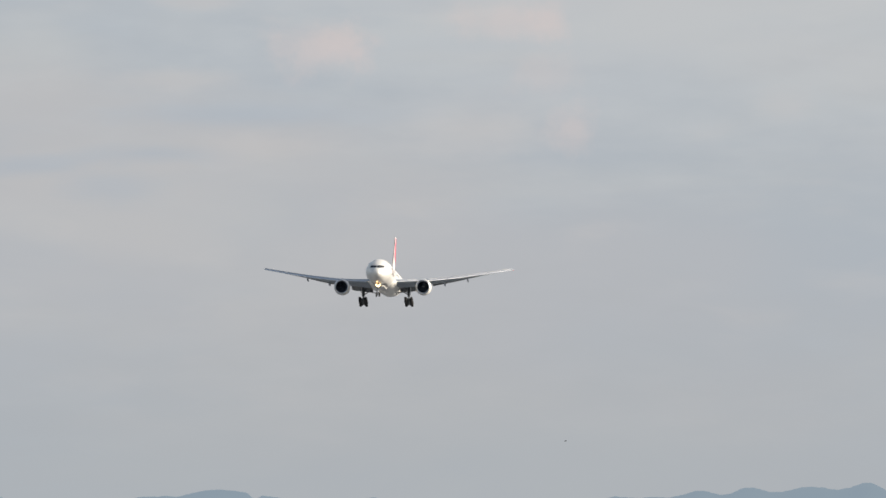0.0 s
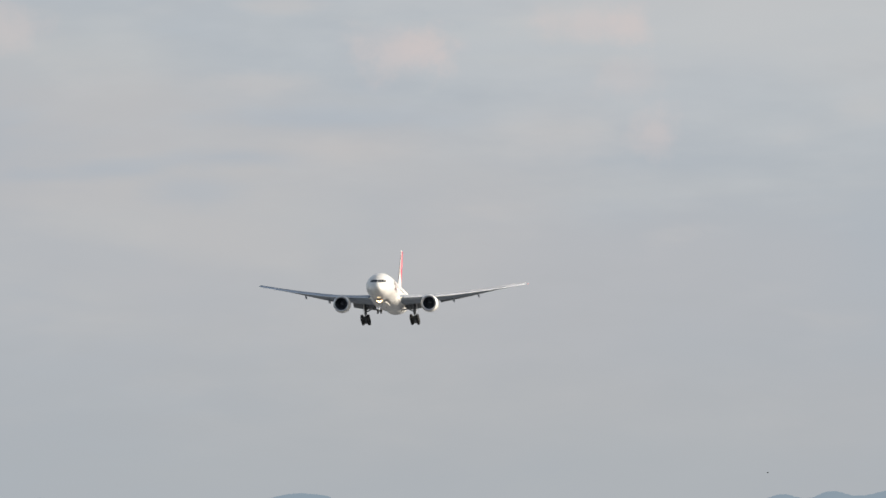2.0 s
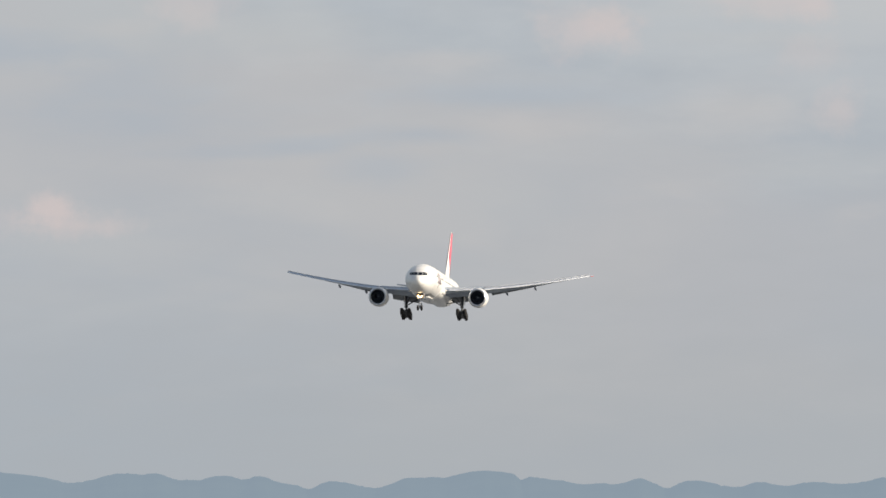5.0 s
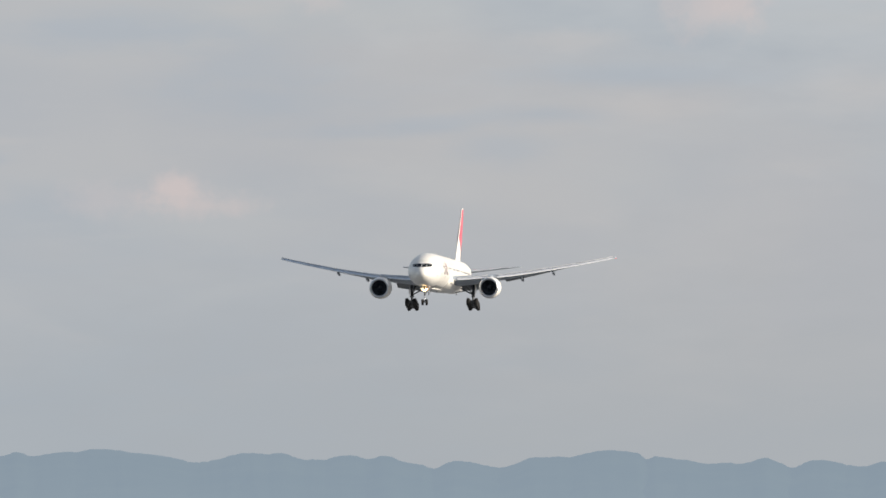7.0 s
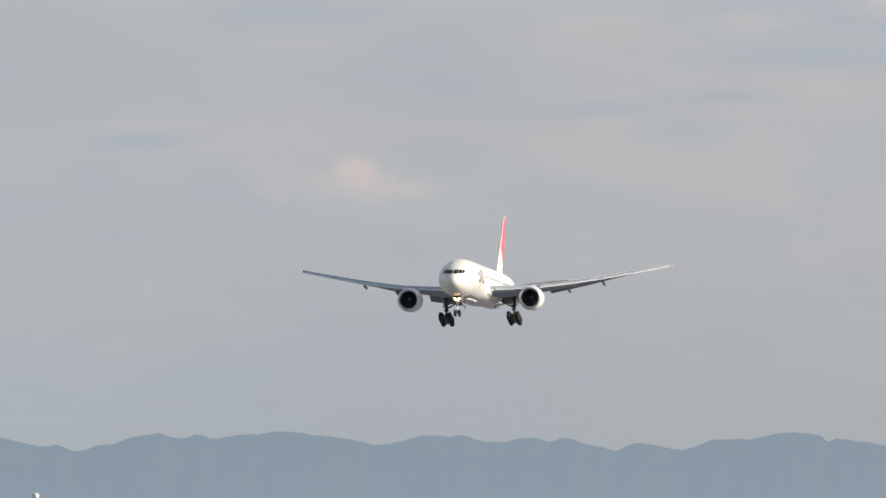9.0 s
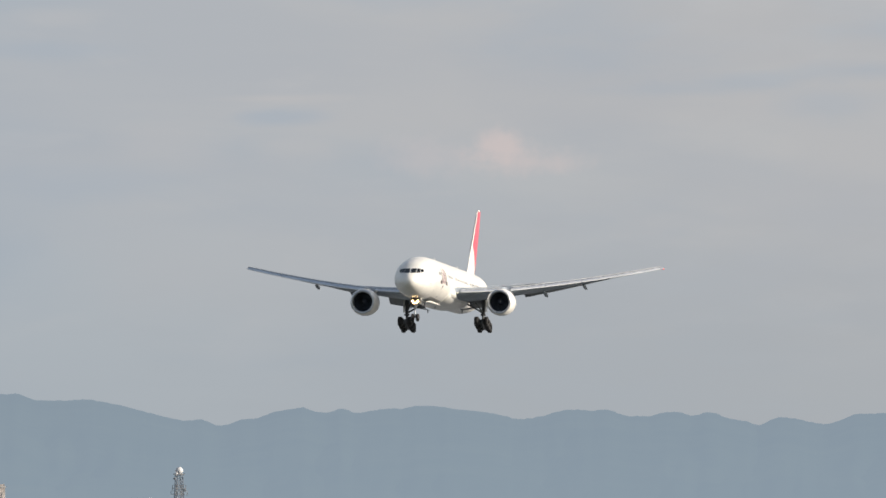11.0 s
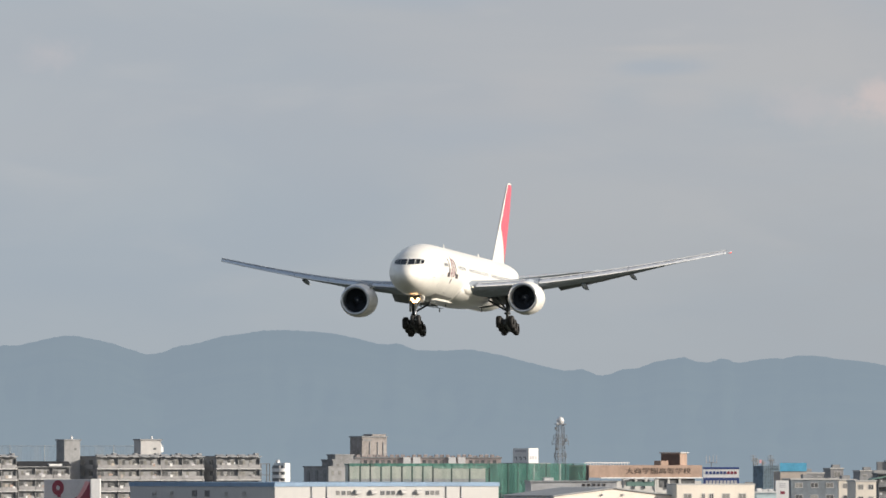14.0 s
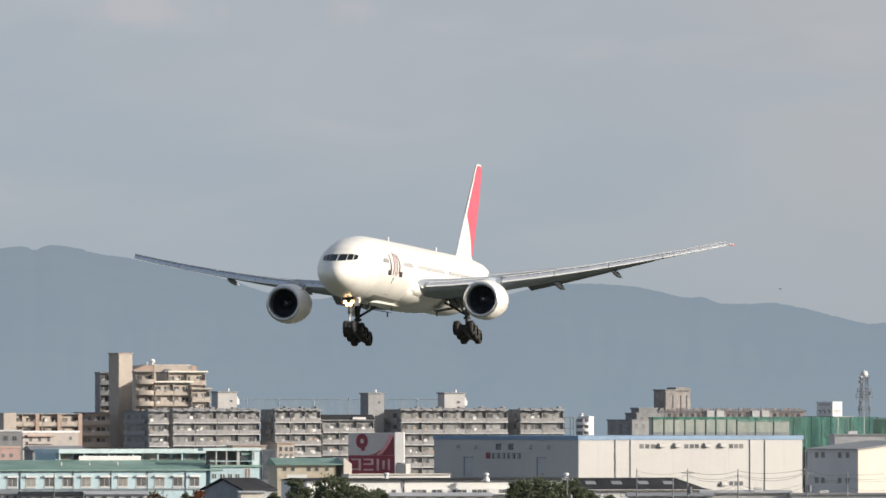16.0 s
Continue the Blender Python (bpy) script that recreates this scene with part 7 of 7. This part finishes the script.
def street_side():
    for b in (685, 862, 1003):
        ventilator(b, 1306.0, 847.0)
    for b, e, w, seed in ((527, 846, 50, 1), (590, 836, 88, 2), (640, 858, 80, 3), (672, 864, 44, 4), (925, 848, 60, 5), (958, 839, 95, 6), (1010, 846, 80, 7), (1045, 868, 40, 8), (486, 872, 30, 14)):
        tree(b, 1235 + 4 * (seed % 5), e, w, seed)
    tree(352, 1220, 868, 36, 9, LEAF_RED, "russet autumn tree with a small crown")
    tree(330, 1222, 873, 30, 10)
    tree(275, 1225, 868, 52, 11, leaf_material("dry leaves", (0.15, 0.125, 0.085)), "thin grey-brown shrub with sparse leaves")
    tree(1078, 1230, 874, 40, 12)
    heads = [utility_pole(b, d, e, k) for k, (b, d, e) in enumerate(((1128, 1180, 830), (1218, 1190, 830), (1307, 1185, 830), (1428, 1180, 826), (1500, 1180, 836), (1634, 1185, 820), (1668, 1185, 820), (1780, 1190, 826)))]
    wires(heads)
    utility_pole(1192, 1160, 845, 8)
    utility_pole(1005, 1170, 842, 9)
    utility_pole(98, 1200, 838, 10)
    # low roofs along the bottom of the street
    for lab, b0, bc, b1, top, d, wall, roof in (("white van-high store with a grey roof", -40, -34, 36, 874, 1215, METAL_WHITE, ROOF_GREY), ("low cabin with a dark roof", 36, 40, 150, 876, 1212, CONCRETE, ROOF_DARK),
                                                ("low white cabin with a pale roof", 150, 154, 262, 875, 1212, METAL_WHITE, GREY_SHEET), ("low cream cabin behind the trees", 690, 694, 870, 878, 1225, CREAM, GREY_SHEET),
                                                ("low white cabin under the power lines", 1110, 1114, 1262, 878, 1222, METAL_WHITE, ROOF_GREY)):
        q = Site("street_cabin", lab, "cabin", b0, bc, b1, top, d, 3)
        part("wall", boxes((0, q.W, 0, 5, 0, q.H)), wall, q.top)
        part("roof", loft([[(x, -0.4, q.H), (x, 2.5, q.H + 0.5), (x, 5.4, q.H)] for x in (-0.3, q.W + 0.3)]), roof, q.top)
        for k in range(5):
            b = bc + (b1 - bc) * (k + 0.3) / 5
            q.window(b, b + (b1 - bc) * 0.08, top + 3, top + 13)


old_flats()
tan_flats()
warehouses()
red_sign()
teal_hall()
small_buildings()
radar_tower()
far_east_blocks()
practice_range()
far_net()
sign_box()
school()
east_town()
far_town()
street_side()
early_bird = bird("small dark bird flying low over the town")
late_bird = bird("tiny dark bird before the hills")



# ---- what moves: the landing ----
FLIGHT = [                       # seconds, place of the nose (height over the deck), turn about x, y, z
    (0.0, 314.20, 1899.05, 77.87, 0.20, 2.65, 76.23),
    (0.5, 303.79, 1864.38, 75.80, -0.58, 2.18, 76.13),
    (1.0, 293.39, 1829.65, 73.74, -1.41, 2.12, 75.97),
    (1.5, 283.20, 1794.84, 71.69, -1.27, 2.59, 75.72),
    (2.0, 273.02, 1759.99, 69.65, -0.48, 3.03, 75.78),
    (2.5, 263.20, 1725.03, 67.64, 0.25, 3.41, 75.81),
    (3.0, 253.38, 1690.01, 65.68, 0.64, 3.42, 75.74),
    (3.5, 243.11, 1655.02, 63.76, 1.06, 3.02, 75.82),
    (4.0, 232.84, 1619.97, 61.87, 1.43, 2.71, 75.82),
    (4.5, 222.59, 1584.87, 59.99, 1.24, 2.38, 75.87),
    (7.0, 171.63, 1408.56, 50.53, 0.04, -0.06, 75.84),
    (7.5, 161.37, 1373.16, 48.41, -0.23, 0.04, 75.98),
    (8.0, 151.12, 1337.69, 46.13, -0.79, 0.08, 75.79),
    (8.5, 140.90, 1302.18, 43.84, -0.78, 0.75, 75.73),
    (9.0, 130.69, 1266.61, 41.56, -0.70, 1.31, 75.73),
    (9.5, 120.50, 1230.98, 39.33, -0.53, 1.64, 75.62),
    (12.0, 69.76, 1052.04, 29.52, 1.11, 1.12, 75.90),
    (12.5, 59.68, 1016.09, 27.60, 1.21, 0.50, 75.96),
    (13.0, 49.61, 980.08, 25.81, 0.47, 0.78, 76.16),
    (13.5, 39.58, 944.02, 24.04, -0.82, 1.32, 76.08),
    (14.0, 29.65, 907.89, 22.13, -0.61, 1.50, 76.22),
    (14.5, 19.65, 871.71, 20.19, 0.34, 1.66, 76.32),
    (15.0, 9.73, 835.49, 18.34, -0.03, 1.93, 76.50),
    (15.5, -0.23, 799.21, 16.47, -0.89, 2.03, 76.57),
    (16.0, -10.17, 762.87, 14.54, -0.92, 1.73, 76.69),
]


def motions():
    # birds: bearing, rise, distance at the start and the end of the flight
    for thing, b0, e0, b1, e1, d in ((early_bird, 3482, 463, 5170, 863, 1500), (late_bird, 480, 470, 1382, 512, 1700)):
        a, c = spot(b0, d), spot(b1, d)
        walk(thing, [(t, pose(a.x + (c.x - a.x) * t / 16, a.y + (c.y - a.y) * t / 16, rise(e0 + (e1 - e0) * t / 16, d), 0, 0, 180)) for t in (0.0, 4.0, 8.0, 12.0, 16.0)])
    walk(plane, [(t, pose(x, y, EYE + z, rx, ry, rz)) for t, x, y, z, rx, ry, rz in FLIGHT])


motions()
